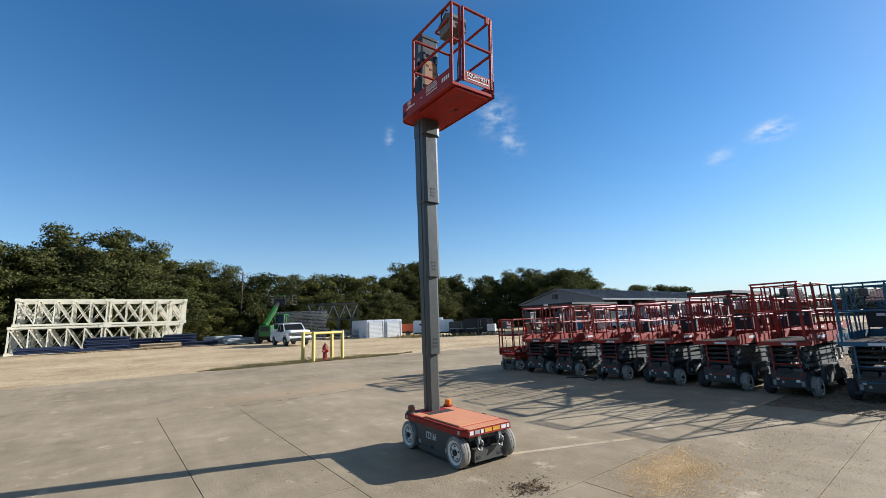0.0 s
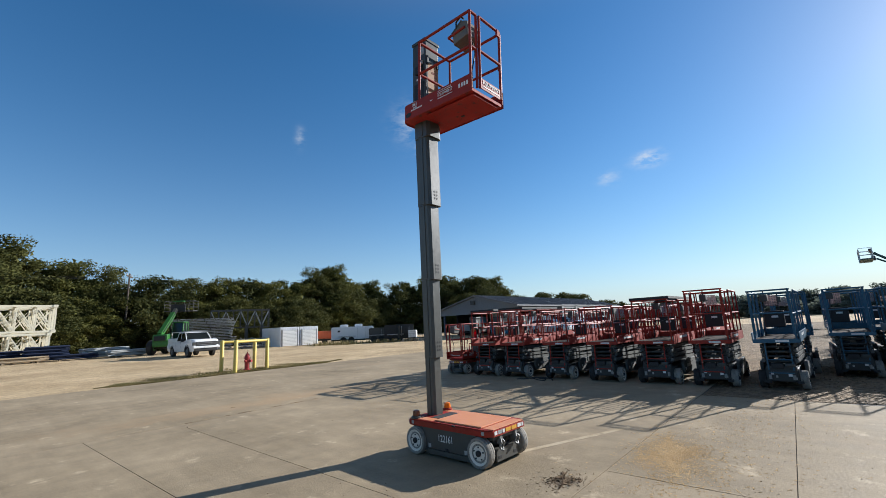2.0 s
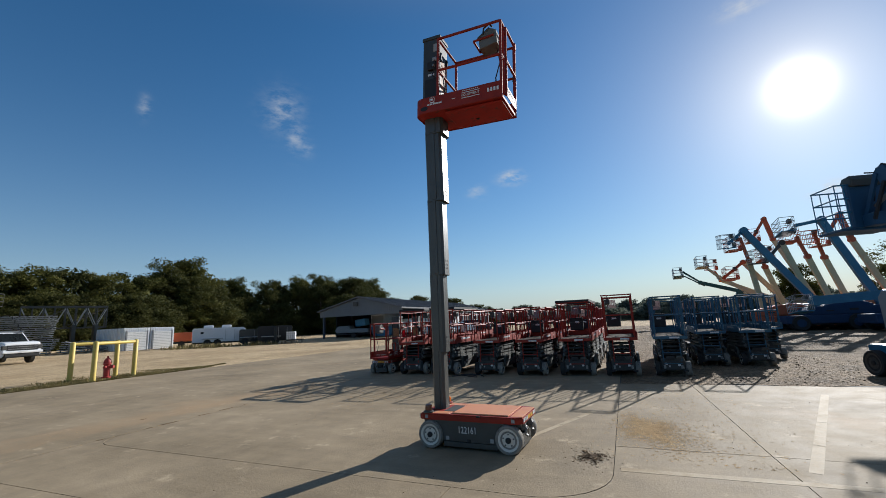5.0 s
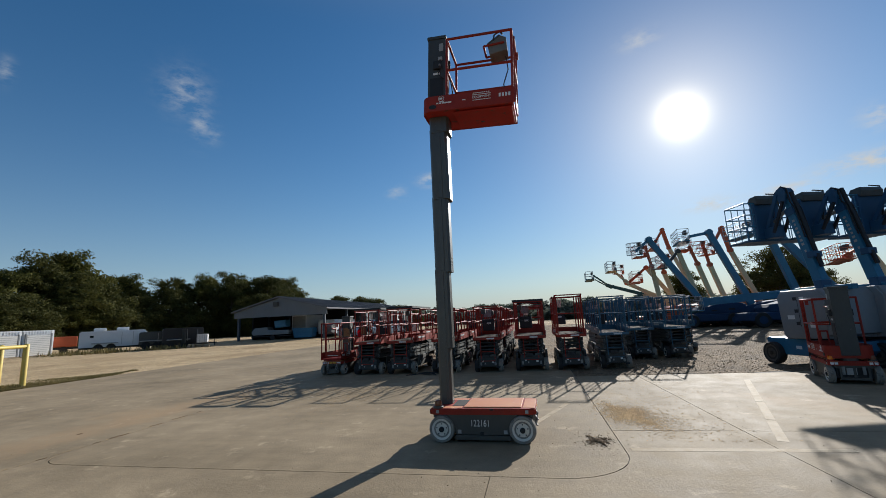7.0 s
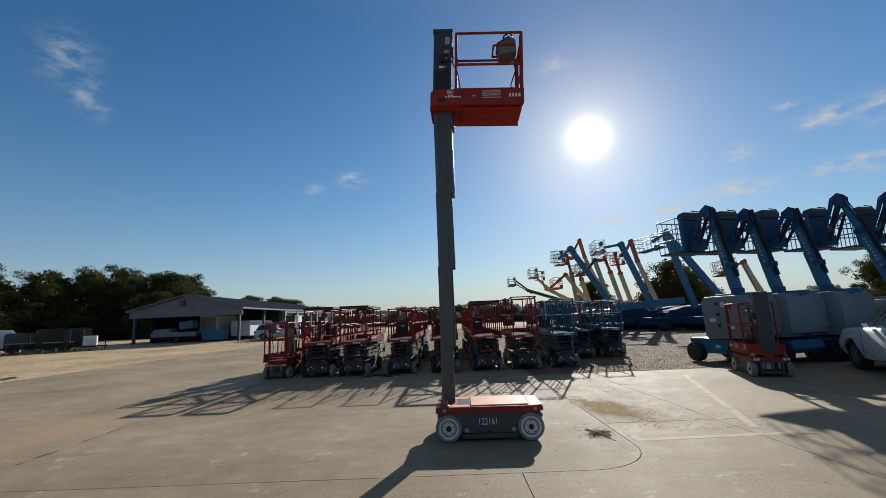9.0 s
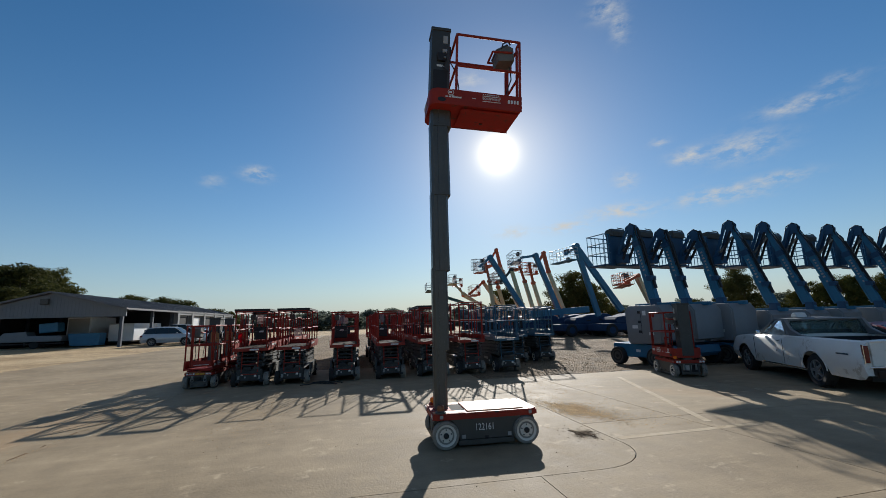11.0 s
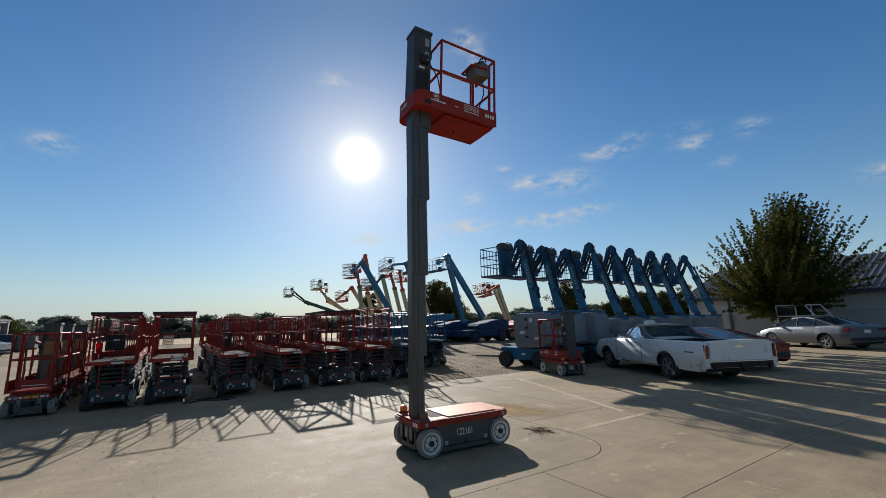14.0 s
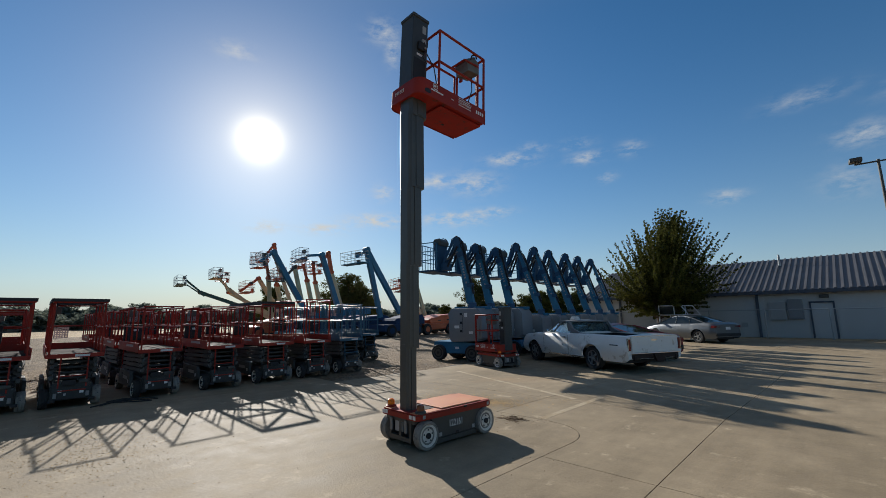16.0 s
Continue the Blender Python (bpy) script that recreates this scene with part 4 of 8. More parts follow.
        if 0 < i < 4:
            for dx in (-0.022, 0.022):
                for dz in (0.10, 0.15, 0.20):
                    part("roller_hole", rod(B(), (mx + wx / 2 - 0.002, dx, z0 + dz), (mx + wx / 2 + 0.003, dx, z0 + dz), 0.015, 10), "black", st)
    # the platform
    before = set(root.children)
    mx = -0.40 if up > 1 else -0.447
    zb = 4.53 if up > 1 else 0.47
    skirt = 0.235
    rear, front, hw = -0.60, 0.76, 0.355
    floor = part("platform_floor", slab(B(), rounded_outline(rear + 0.01, front - 0.01, hw - 0.01, 0.12), zb + 0.012, zb + 0.05), "under", root, "red sheet-metal platform floor")
    plate(floor, "floor_lip", (0.30, 0, zb - 0.012), (0.86, 0.56, 0.026), "under", None, 0.01)
    plate(floor, "drain_plug", (0.25, 0.08, zb - 0.028), (0.05, 0.03, 0.012), "black")
    bm = B()
    outer = rounded_outline(rear, front, hw, 0.14)
    inner = rounded_outline(rear + 0.012, front, hw - 0.012, 0.13)
    lo = zb
    ring_o = [(bm.verts.new((x, y, lo)), bm.verts.new((x, y, lo + skirt))) for x, y in outer]
    ring_i = [(bm.verts.new((x, y, lo)), bm.verts.new((x, y, lo + skirt))) for x, y in inner]
    for k in range(len(outer) - 1):
        a, b, c, d2 = ring_o[k], ring_o[k + 1], ring_i[k], ring_i[k + 1]
        for f in ((a[0], b[0], b[1], a[1]), (c[0], c[1], d2[1], d2[0]), (a[1], b[1], d2[1], c[1]), (a[0], c[0], d2[0], b[0])):
            bm.faces.new(f)
    bmesh.ops.recalc_face_normals(bm, faces=bm.faces[:])
    sk = part("skirt", bm, "red", root, "dull red sheet skirt wrapped round the mast", smooth=True)
    for sy in (-1, 1):
        m = Matrix.Translation((-0.43, sy * (hw + 0.001), zb + 0.065)) @ Y_AXIS @ Matrix.Diagonal((1.4, 0.8, 1, 1))
        part("slot", lathe(B(), [(0.042, -0.003), (0.042, 0.003)], m, 18), "black", sk)
    # skirt markings: plain bars for names, a badge and a worn box
    for sy in (-1, 1):
        y = sy * (hw + 0.002)
        for k, (dx, w) in enumerate(((0.0, 0.035), (0.045, 0.035), (0.09, 0.035), (0.135, 0.05), (0.19, 0.05))):
            plate(sk, "marking", (-0.36 + dx, y, zb + 0.115), (w, 0.003, 0.02), "white")
        plate(sk, "marking", (0.04, y, zb + 0.125), (0.05, 0.003, 0.012), "white")
        bm = B()
        pipe(bm, [(-0.30 + 0.042 * math.cos(k * math.pi / 8), y, zb + 0.185 + 0.042 * math.sin(k * math.pi / 8)) for k in range(17)], 0.004, 5)
        part("badge", bm, "white", sk)
        plate(sk, "marking", (-0.305, y, zb + 0.185), (0.045, 0.003, 0.03), "white")
        plate(sk, "marking", (-0.29, y, zb + 0.138), (0.075, 0.003, 0.010), "white")
        bm = B()
        for z in (0.10, 0.18):
            bx(bm, (0.30, y, zb + z), (0.27, 0.003, 0.009))
        for k in range(9):
            bx(bm, (0.18 + k * 0.028, y, zb + 0.207), (0.017, 0.003, 0.012))
        part("marking", bm, "white", sk)
        letters("lettering", "EQUIPMENT", 0.05, pose(0.30, y, zb + 0.142, 90, 0, 0 if sy < 0 else 180), "white", sk)
        bm = B()
        for k in range(4):
            bx(bm, (0.56 + k * 0.045, y, zb + 0.135), (0.028, 0.003, 0.055))
        part("marking", bm, "white", sk)
    # guard rails: top and middle rail, posts, gate at the front
    zt, zm, z0 = zb + 1.14, zb + 0.635, zb + skirt
    xr, xf = -0.22, front - 0.02
    hr = hw - 0.02
    for sy in (-1, 1):
        side = part("side_rail", pipe(B(), [(xr, sy * hr, z0 - 0.1), (xr, sy * hr, zt), (xf, sy * hr, zt), (xf, sy * hr, zb + 0.05)], RAIL, 10), "red", root, smooth=True)
        part("mid_rail", rod(B(), (xr, sy * hr, zm), (xf, sy * hr, zm), RAIL, 10), "red", side, smooth=True)
    for z in (zt, zm):
        part("rear_rail", rod(B(), (xr, -hr, z), (xr, hr, z), RAIL, 10), "red", root, smooth=True)
    bm = B()
    yg0, yg1 = -hr + 0.17, hr - 0.04
    pipe(bm, [(xf + 0.02, yg0, zb + 0.10), (xf + 0.02, yg0, zt - 0.01), (xf + 0.02, yg1, zt - 0.01), (xf + 0.02, yg1, zb + 0.10)], RAIL, 10)
    rod(bm, (xf + 0.02, yg0, zm), (xf + 0.02, yg1, zm), RAIL, 10)
    gate = part("gate", bm, "red", root, smooth=True)
    plate(gate, "kick_plate", (xf + 0.025, (yg0 + yg1) / 2, zb + 0.17), (0.012, yg1 - yg0, 0.15), "red", None, 0.003)
    bm = B()
    bx(bm, (xf + 0.0335, (yg0 + yg1) / 2, zb + 0.14), (0.003, yg1 - yg0 - 0.1, 0.012))
    part("marking", bm, "white", gate)
    if up > 1:
        letters("lettering", "EQUIPMENT", 0.071, pose(xf + 0.0335, (yg0 + yg1) / 2, zb + 0.195, 90, 0, 90), "white", gate)
    plate(gate, "gate_latch", (xf + 0.045, yg1 - 0.07, zt - 0.07), (0.03, 0.06, 0.10), "red", None, 0.006)
    plate(gate, "hinge", (xf, yg1 + 0.02, zm - 0.03), (0.04, 0.03, 0.07), "dark")
    part("front_rail", pipe(B(), [(xf, -hr, zt), (xf, -hr + 0.13, zt), (xf, -hr + 0.13, zb + 0.1)], RAIL, 10), "red", root, smooth=True)
    part("front_rail", rod(B(), (xf, -hr, zm), (xf, -hr + 0.13, zm), RAIL, 10), "red", root)
    # mast head with its controls
    zh0, zh1 = zb + 0.05, zb + 1.34
    head = part("mast_head", bx(B(), (mx - 0.03, 0, (zh0 + zh1) / 2), (0.28, 0.28, zh1 - zh0), None, 0.01), "headgrey", root, "tall dark grey mast head")
    plate(head, "cap", (mx - 0.03, 0, zh1), (0.305, 0.31, 0.05), "headgrey", None, 0.012)
    for sy in (-1, 1):
        plate(head, "recess", (mx - 0.03, sy * 0.138, zb + 0.46), (0.21, 0.014, 0.40), "black", None, 0.004)
        plate(head, "decal", (mx + 0.04, sy * 0.139, zb + 1.17), (0.07, 0.006, 0.13), "box", None, 0.004)
        plate(head, "ground_control", (mx - 0.02, sy * 0.155, zb + 0.86), (0.12, 0.05, 0.13), "black", None, 0.01)
        plate(head, "socket", (mx + 0.03, sy * 0.15, zb + 0.97), (0.07, 0.03, 0.06), "box", None, 0.01)
        part("cable", pipe(B(), [(mx + 0.03, sy * 0.165, zb + 0.95), (mx + 0.06, sy * 0.18, zb + 0.82), (mx + 0.0, sy * 0.17, zb + 0.70), (mx + 0.09, sy * 0.17, zb + 0.62)], 0.008, 6), "black", head)
        plate(head, "bracket", (mx + 0.115, sy * 0.11, zb + 1.0), (0.03, 0.04, 0.14), "black", None, 0.006)
        plate(head, "switch", (mx + 0.03, sy * 0.185, zb + 0.84), (0.03, 0.03, 0.03), "steel", None, 0.004)
        plate(head, "decal", (mx - 0.03, sy * 0.139, zb + 0.73), (0.11, 0.004, 0.035), "white")
    plate(head, "operator_placard", (mx + 0.105, 0.02, zb + 0.72), (0.012, 0.22, 0.50), "tan", None, 0.004, "tan printed placard")
    for y, w in ((-0.045, 0.07), (0.075, 0.05)):
        plate(head, "decal", (mx + 0.112, y, zb + 0.43), (0.006, w, 0.06), "white")
    for k, y in enumerate((-0.06, 0.0, 0.06)):
        plate(head, "decal", (mx + 0.1125, y + 0.02, zb + 0.88 - 0.05 * k), (0.004, 0.045, 0.03), "brown")
    for z, h in ((zb + 1.1, 0.12), (zb + 0.86, 0.1)):
        plate(head, "decal", (mx - 0.158, 0.03, z), (0.004, 0.11, h), "box")
    # hand controller hung on the rail
    cy = -hr + 0.17
    m = Matrix.Translation((xf - 0.21, cy, zt - 0.15)) @ pose(0, 0, 0, 0, -10, 0)
    bm = B()
    prism(bm, [(-0.14, -0.15), (0.12, -0.15), (0.14, 0.05), (0.06, 0.11), (-0.13, 0.02)], -0.13, 0.13, m, 0.012)
    ctl = part("control_box", bm, "ctlgrey", root, "grey hand controller box on the rail")
    part("control_face", bx(B(), (-0.01, 0, 0.078), (0.22, 0.27, 0.03), m @ pose(0, 0, 0, 0, -24, 0), 0.008), "dark", ctl)
    part("carry_handle", pipe(B(), [m @ Vector(p) for p in ((-0.05, -0.13, 0.05), (-0.02, -0.15, 0.12), (0.07, -0.15, 0.15), (0.10, -0.13, 0.10))], 0.012, 6), "black", ctl)
    bm = B()
    rod(bm, (-0.01, 0.03, 0.07), (-0.01, 0.03, 0.15), 0.012)
    bmesh.ops.transform(bm, matrix=m, verts=bm.verts[:])
    part("joystick", bm, "black", ctl)
    bm = B()
    pipe(bm, [(-0.20, -0.14, 0.0), (-0.20, 0.14, 0.0)], 0.016)
    pipe(bm, [(-0.20, -0.14, 0.0), (0.10, -0.14, -0.03)], 0.016)
    pipe(bm, [(-0.20, 0.14, 0.0), (0.10, 0.14, -0.03)], 0.016)
    bmesh.ops.transform(bm, matrix=m, verts=bm.verts[:])
    part("control_guard", bm, "red", ctl)
    pts = [(xf - 0.10, cy, zt - 0.3), (xf - 0.07, cy + 0.02, zt - 0.5), (xf - 0.14, cy + 0.03, zt - 0.72), (xf - 0.10, cy, zb + 0.06)]
    part("cable", pipe(B(), pts, 0.009, 6), "black", root)
    pts = [(mx + 0.1, -0.12, zb + 0.85), (mx + 0.2, -0.2, zb + 0.6), (mx + 0.24, -0.22, zb + 0.35), (mx + 0.22, -0.2, zb + 0.06)]
    part("cable", pipe(B(), pts, 0.009, 6), "black", root)
    part("step_post", pipe(B(), [(0.10, 0.24, zb + 0.05), (0.10, 0.24, zb + 0.48), (0.10, 0.12, zb + 0.48), (0.10, 0.12, zb + 0.05)], 0.016, 8), "red", root)
    if up > 1:   # the raised platform droops a little at its entry end
        piv = Vector((front, 0, zb))
        for ob in set(root.children) - before:
            ob.matrix_basis = Matrix.Translation(piv) @ Matrix.Rotation(radians(3.0), 4, "Y") @ Matrix.Translation(-piv)
    return root


hero = mast_lift("mast_lift", "red and grey vertical mast lift raised to full height", 4.0)
letters("unit_number", "122161", 0.115, pose(0.0, -0.3475, 0.235, 90, 0, 0) @ Matrix.Diagonal((0.74, 1, 1, 1)), "white", hero)
letters("unit_number", "122161", 0.115, pose(0.0, 0.3475, 0.235, 90, 0, 180) @ Matrix.Diagonal((0.74, 1, 1, 1)), "white", hero)
letters("unit_number", "122161", 0.075, pose(-0.6085, 0.05, 4.73, 90, 180, -90), "white", hero)
HERO = pose(3.397, 4.512, 0, 0, 0, -92.0)
hero.matrix_basis = HERO

stowed = mast_lift("mast_lift", "folded red vertical mast lift with grey mast beside white coupe utility", 0.0, "parked mast lifts")
stowed.matrix_basis = pose(7.58, -2.24, 0, 0, 0, -17.4)
for x, y, a in ((10.72, 10.1, 180), (12.35, 10.15, 181), (14.0, 10.1, 179)):
    tagged(copy_thing(stowed, pose(x, y, 0, 0, 0, a)), "folded red vertical mast lift parked in the scissor lift row")

# ---- scissor lifts ----


def scissor_lift(label, width, top, rail, group, canopy=False, long=2.3, gate_open=True, placards=True, paper_box=True, drop=0.0):
    """A folded slab scissor lift: x ahead (entry end), y left; rail: paint of platform and rails."""
    root = thing("scissor_lift", label, "scissor lift", group)
    hl, hw = long / 2, width / 2
    deck = 0.92
    # chassis
    bm = B()
    bx(bm, (0, 0, 0.27), (long - 0.16, width - 0.26, 0.26), None, 0.02)
    bx(bm, (hl - 0.10, 0, 0.30), (0.16, width - 0.30, 0.30), None, 0.015)
    ch = part("chassis", bm, "grime", root)
    plate(ch, "front_panel", (hl - 0.012, 0, 0.27), (0.02, width - 0.34, 0.2), "grime", None, 0.006)
    for y, w, z, mt in ((-0.16, 0.05, 0.31, "white"), (-0.09, 0.035, 0.25, "box"), (0.14, 0.06, 0.28, "white"), (0.23, 0.03, 0.22, "box")):
        plate(ch, "decal", (hl + 0.0005, y * width / 0.85, z), (0.004, w, 0.045), mt)
    for sy in (-1, 1):
        plate(ch, "tie_down", (hl + 0.01, sy * (hw - 0.21), 0.24), (0.03, 0.05, 0.09), "steel", None, 0.006)
        # component tray doors
        tray = part("tray_door", prism(B(), [(-0.62, 0.18), (0.52, 0.18), (0.60, 0.24), (0.60, 0.44), (0.5, 0.50), (-0.62, 0.50)], sy * (hw - 0.03) - 0.03, sy * (hw - 0.03) + 0.03, bevel=0.01), "armgrey", root)
        plate(tray, "decal", (0.1, sy * (hw + 0.0015), 0.36), (0.45, 0.003, 0.07), "box")
        plate(tray, "decal", (0.46, sy * (hw + 0.0015), 0.30), (0.07, 0.003, 0.07), "white")
        plate(tray, "tray_latch", (-0.25, sy * (hw + 0.004), 0.42), (0.06, 0.01, 0.03), "black")
        for x in (-hl + 0.24, hl - 0.22):
            wheel(root, x, sy * (hw - 0.065), 0.178, 0.125, sy, "tyre" if sy * x > 0 else "rubber", "rim", 5)
    # folded scissor arms in pairs
    for k in range(4):
        z = 0.53 + k * 0.098
        for sy in (-1, 1):
            for j, (a, b) in enumerate(((-0.028, 0.028), (0.028, -0.028))):
                yy = sy * (hw - 0.13 - 0.05 * j)
                out = (0.06, -0.03, 0.04, -0.01)[(k + j) % 4]
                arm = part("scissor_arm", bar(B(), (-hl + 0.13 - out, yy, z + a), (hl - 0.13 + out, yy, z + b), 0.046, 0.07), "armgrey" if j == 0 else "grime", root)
                part("arm_pin", rod(B(), (hl - 0.19 + out, yy - 0.03, z + b), (hl - 0.19 + out, yy + 0.03, z + b), 0.022, 8), "steel", arm)
        for x in (-hl + 0.19, hl - 0.17 - 0.05 * (k % 2)):
            part("cross_tube", rod(B(), (x, -hw + 0.1, z), (x, hw - 0.1, z), 0.028, 10), "grime", root, smooth=True)
    part("lift_cylinder", rod(B(), (-0.5, 0, 0.48), (0.45, 0, 0.74), 0.055, 12), "steel", root)
    part("hose", pipe(B(), [(hl - 0.10, 0.25 * width, 0.40), (hl - 0.03, 0.30 * width, 0.52), (hl - 0.05, 0.22 * width, 0.66), (hl - 0.02, 0.28 * width, 0.78), (hl - 0.08, 0.2 * width, 0.90)], 0.012, 6), "black", root)
    plate(ch, "junction_box", (hl - 0.03, -0.05, 0.455), (0.10, 0.20, 0.10), "black", None, 0.012)
    plate(ch, "motor_cover", (hl - 0.06, 0.19 * width, 0.47), (0.12, 0.16, 0.07), "dark", None, 0.02)
    for y in (-0.3, 0.34):
        plate(ch, "bumper_foot", (hl - 0.01, y * width, 0.145), (0.05, 0.10, 0.05), "black", None, 0.01)
    # ladder at the entry
    for y in (-0.2, 0.2):
        part("ladder_side", bar(B(), (hl - 0.02, y, 0.28), (hl - 0.06, y, deck), 0.024, 0.024), rail, root)
    for z in (0.32, 0.58):
        part("ladder_step", bx(B(), (hl - 0.01, 0, z), (0.05, 0.40, 0.02), None, 0.005), rail, root)
    # platform
    pl = part("platform", bx(B(), (0, 0, deck + 0.03), (long - 0.02, width - 0.02, 0.06), None, 0.008), rail, root)
    plate(pl, "deck_sheet", (0, 0, deck + 0.064), (long - 0.08, width - 0.08, 0.01), "deckwood")
    for sy in (-1, 1):
        plate(pl, "toe_board", (0, sy * (hw - 0.014), deck + 0.125), (long - 0.04, 0.014, 0.15), rail, None, 0.003)
        plate(pl, "side_mark", (0.25, sy * (hw - 0.0055), deck + 0.13), (0.75, 0.003, 0.05), "white" if sy > 0 else "box")
    plate(pl, "toe_board", (-hl + 0.02, 0, deck + 0.125), (0.014, width - 0.06, 0.15), rail)
    plate(pl, "front_lip", (hl - 0.005, 0, deck + 0.03), (0.016, width - 0.04, 0.075), rail, None, 0.004)
    plate(pl, "decal", (hl + 0.005, 0.1, deck + 0.03), (0.004, 0.22, 0.04), "white")
    zt, zm = top, (top + deck) / 2 + 0.06
    r = 0.0165
    hr = hw - 0.035
    for sy in (-1, 1):
        for x0, x1, off in ((-hl + 0.04, 0.22, 0.0), (-0.02, hl - 0.03, 0.03)):
            y = sy * (hr - off)
            sr = part("side_rail", pipe(B(), [(x0, y, deck + 0.06), (x0, y, zt - off), (x1, y, zt - off), (x1, y, deck + 0.06)], r, 8), rail, root, smooth=True)
            part("mid_rail", rod(B(), (x0, y, zm - off * 0.6), (x1, y, zm - off * 0.6), r * 0.9, 8), rail, sr)
            for f in (0.5,):
                part("post", rod(B(), (x0 + f * (x1 - x0), y, deck + 0.08), (x0 + f * (x1 - x0), y, zt - off), r * 0.85, 8), rail, sr)
    for x in (-hl + 0.04, hl - 0.03):
        part("end_rail", rod(B(), (x, -hr, zt), (x, hr, zt), r, 8), rail, root)
        if x < 0:
            part("end_rail", rod(B(), (x, -hr, zm), (x, hr, zm), r, 8), rail, root)
    if not gate_open:
        gt = pipe(B(), [(hl - 0.03, -hr + 0.05, deck + 0.15), (hl - 0.03, -hr + 0.05, zt - 0.06), (hl - 0.03, hr - 0.05, zt - 0.06), (hl - 0.03, hr - 0.05, deck + 0.15)], r * 0.9, 8)
        rod(gt, (hl - 0.03, -hr + 0.05, zm), (hl - 0.03, hr - 0.05, zm), r * 0.9)
        part("gate", gt, rail, root)
    else:
        part("gate_chain", pipe(B(), [(hl - 0.03, -hr, zm + 0.02), (hl - 0.02, -hr / 2, zm - 0.06), (hl - 0.02, 0, zm - 0.09), (hl - 0.02, hr / 2, zm - 0.06), (hl - 0.03, hr, zm + 0.02)], 0.005, 6), "dark", root)
    if canopy:
        rack = part("material_rack", bar(B(), (-hl + 0.05, -hr, zt + 0.045), (hl - 0.05, -hr, zt + 0.045), 0.045, 0.06), "black", root, "dark open rack across the top rails")
        ends = [((-hl + 0.05, hr), (hl - 0.05, hr)), ((-hl + 0.05, -hr), (-hl + 0.05, hr)), ((hl - 0.05, -hr), (hl - 0.05, hr)), ((0.0, -hr), (0.0, hr)),
                ((-hl + 0.05, -hr), (0.0, hr)), ((0.0, hr), (hl - 0.05, -hr))]
        for p, q in ends:
            part("rack_bar", bar(B(), (*p, zt + 0.046), (*q, zt + 0.046), 0.045, 0.055), "black", rack)
    # papers and the control box on the rails
    if placards:
        py, pz, px = -0.17, zt - (drop or 0.18), -hl + 0.075
        bm = B()
        ys, zs = [py - 0.125], [pz - 0.13]
        for k in range(11):
            ys.append(ys[-1] + (0.0245 if k % 2 == 0 else 0.0206))
        for k in range(13):
            zs.append(zs[-1] + (0.0215 if k % 2 == 0 else 0.0182))
        grid = [[bm.verts.new((px, y, z)) for z in zs] for y in ys]
        for i in range(11):
            for j in range(13):
                if not (i % 2 and j % 2):
                    bm.faces.new((grid[i][j], grid[i + 1][j], grid[i + 1][j + 1], grid[i][j + 1]))
        bmesh.ops.solidify(bm, geom=bm.faces[:], thickness=0.008)
        part("placard", bm, "placard", root, "pale perforated placard tied to the rails")
        if paper_box:
            mb = plate(root, "manual_box", (px + 0.06, -0.15, zm - 0.17), (0.10, 0.40, 0.36), "black", None, 0.02, "black box for papers on the rails")
            plate(mb, "paper_label", (px + 0.1125, -0.13, zm - 0.10), (0.004, 0.13, 0.05), "white")
            plate(mb, "box_lid", (px + 0.06, -0.15, zm + 0.025), (0.12, 0.41, 0.03), "black", None, 0.008)
    cb = part("control_box", bx(B(), (-0.72, -hr + 0.11, zt - 0.12), (0.22, 0.15, 0.16), None, 0.015), "dark", root)
    part("joystick", rod(B(), (-0.72, -hr + 0.11, zt - 0.05), (-0.72, -hr + 0.11, zt + 0.07), 0.013, 8), "black", cb)
    part("cable", pipe(B(), [(-0.68, -hr + 0.11, zt - 0.2), (-0.55, -hr + 0.06, zm - 0.1), (-0.42, -hr + 0.05, deck + 0.3), (-0.36, -hr + 0.05, deck + 0.07)], 0.011, 6), "black", root)
    return root


FRONT = 9.86
low = scissor_lift("dusty red scissor lift folded down beside others in a row", 0.83, 1.88, "red", "row of scissor lifts")
low.matrix_basis = pose(FRONT + 1.16, 5.13, 0, 0, 0, 180)
racked_open = scissor_lift("narrow dusty red scissor lift with a dark rack and low placard", 0.88, 1.95, "red", "row of scissor lifts", canopy=True, paper_box=False, drop=0.60)
racked_open.matrix_basis = pose(FRONT + 1.15, 7.77, 0, 0, 0, 179)
racked = scissor_lift("dusty red scissor lift with a dark rack on its rails", 0.92, 1.95, "red", "row of scissor lifts", canopy=True)
racked.matrix_basis = pose(FRONT + 1.17, 8.87, 0, 0, 0, 181)
tall = scissor_lift("narrow red scissor lift with high rails and bare tyres", 0.84, 2.09, "red", "row of scissor lifts", gate_open=False)
tall.matrix_basis = pose(FRONT + 1.2, 2.76, 0, 0, 0, 180.5)
blue = scissor_lift("blue scissor lift with black chassis standing on the dirt", 0.80, 1.98, "liftblue", "row of scissor lifts", gate_open=False)
blue.matrix_basis = pose(FRONT + 1.3, 1.56, 0, 0, 0, 178)
bare = scissor_lift("dusty red scissor lift with open entry and bare rails", 0.84, 1.86, "red", "row of scissor lifts", placards=False)
bare.matrix_basis = pose(FRONT + 3.75, 5.1, 0, 0, 0, 180)
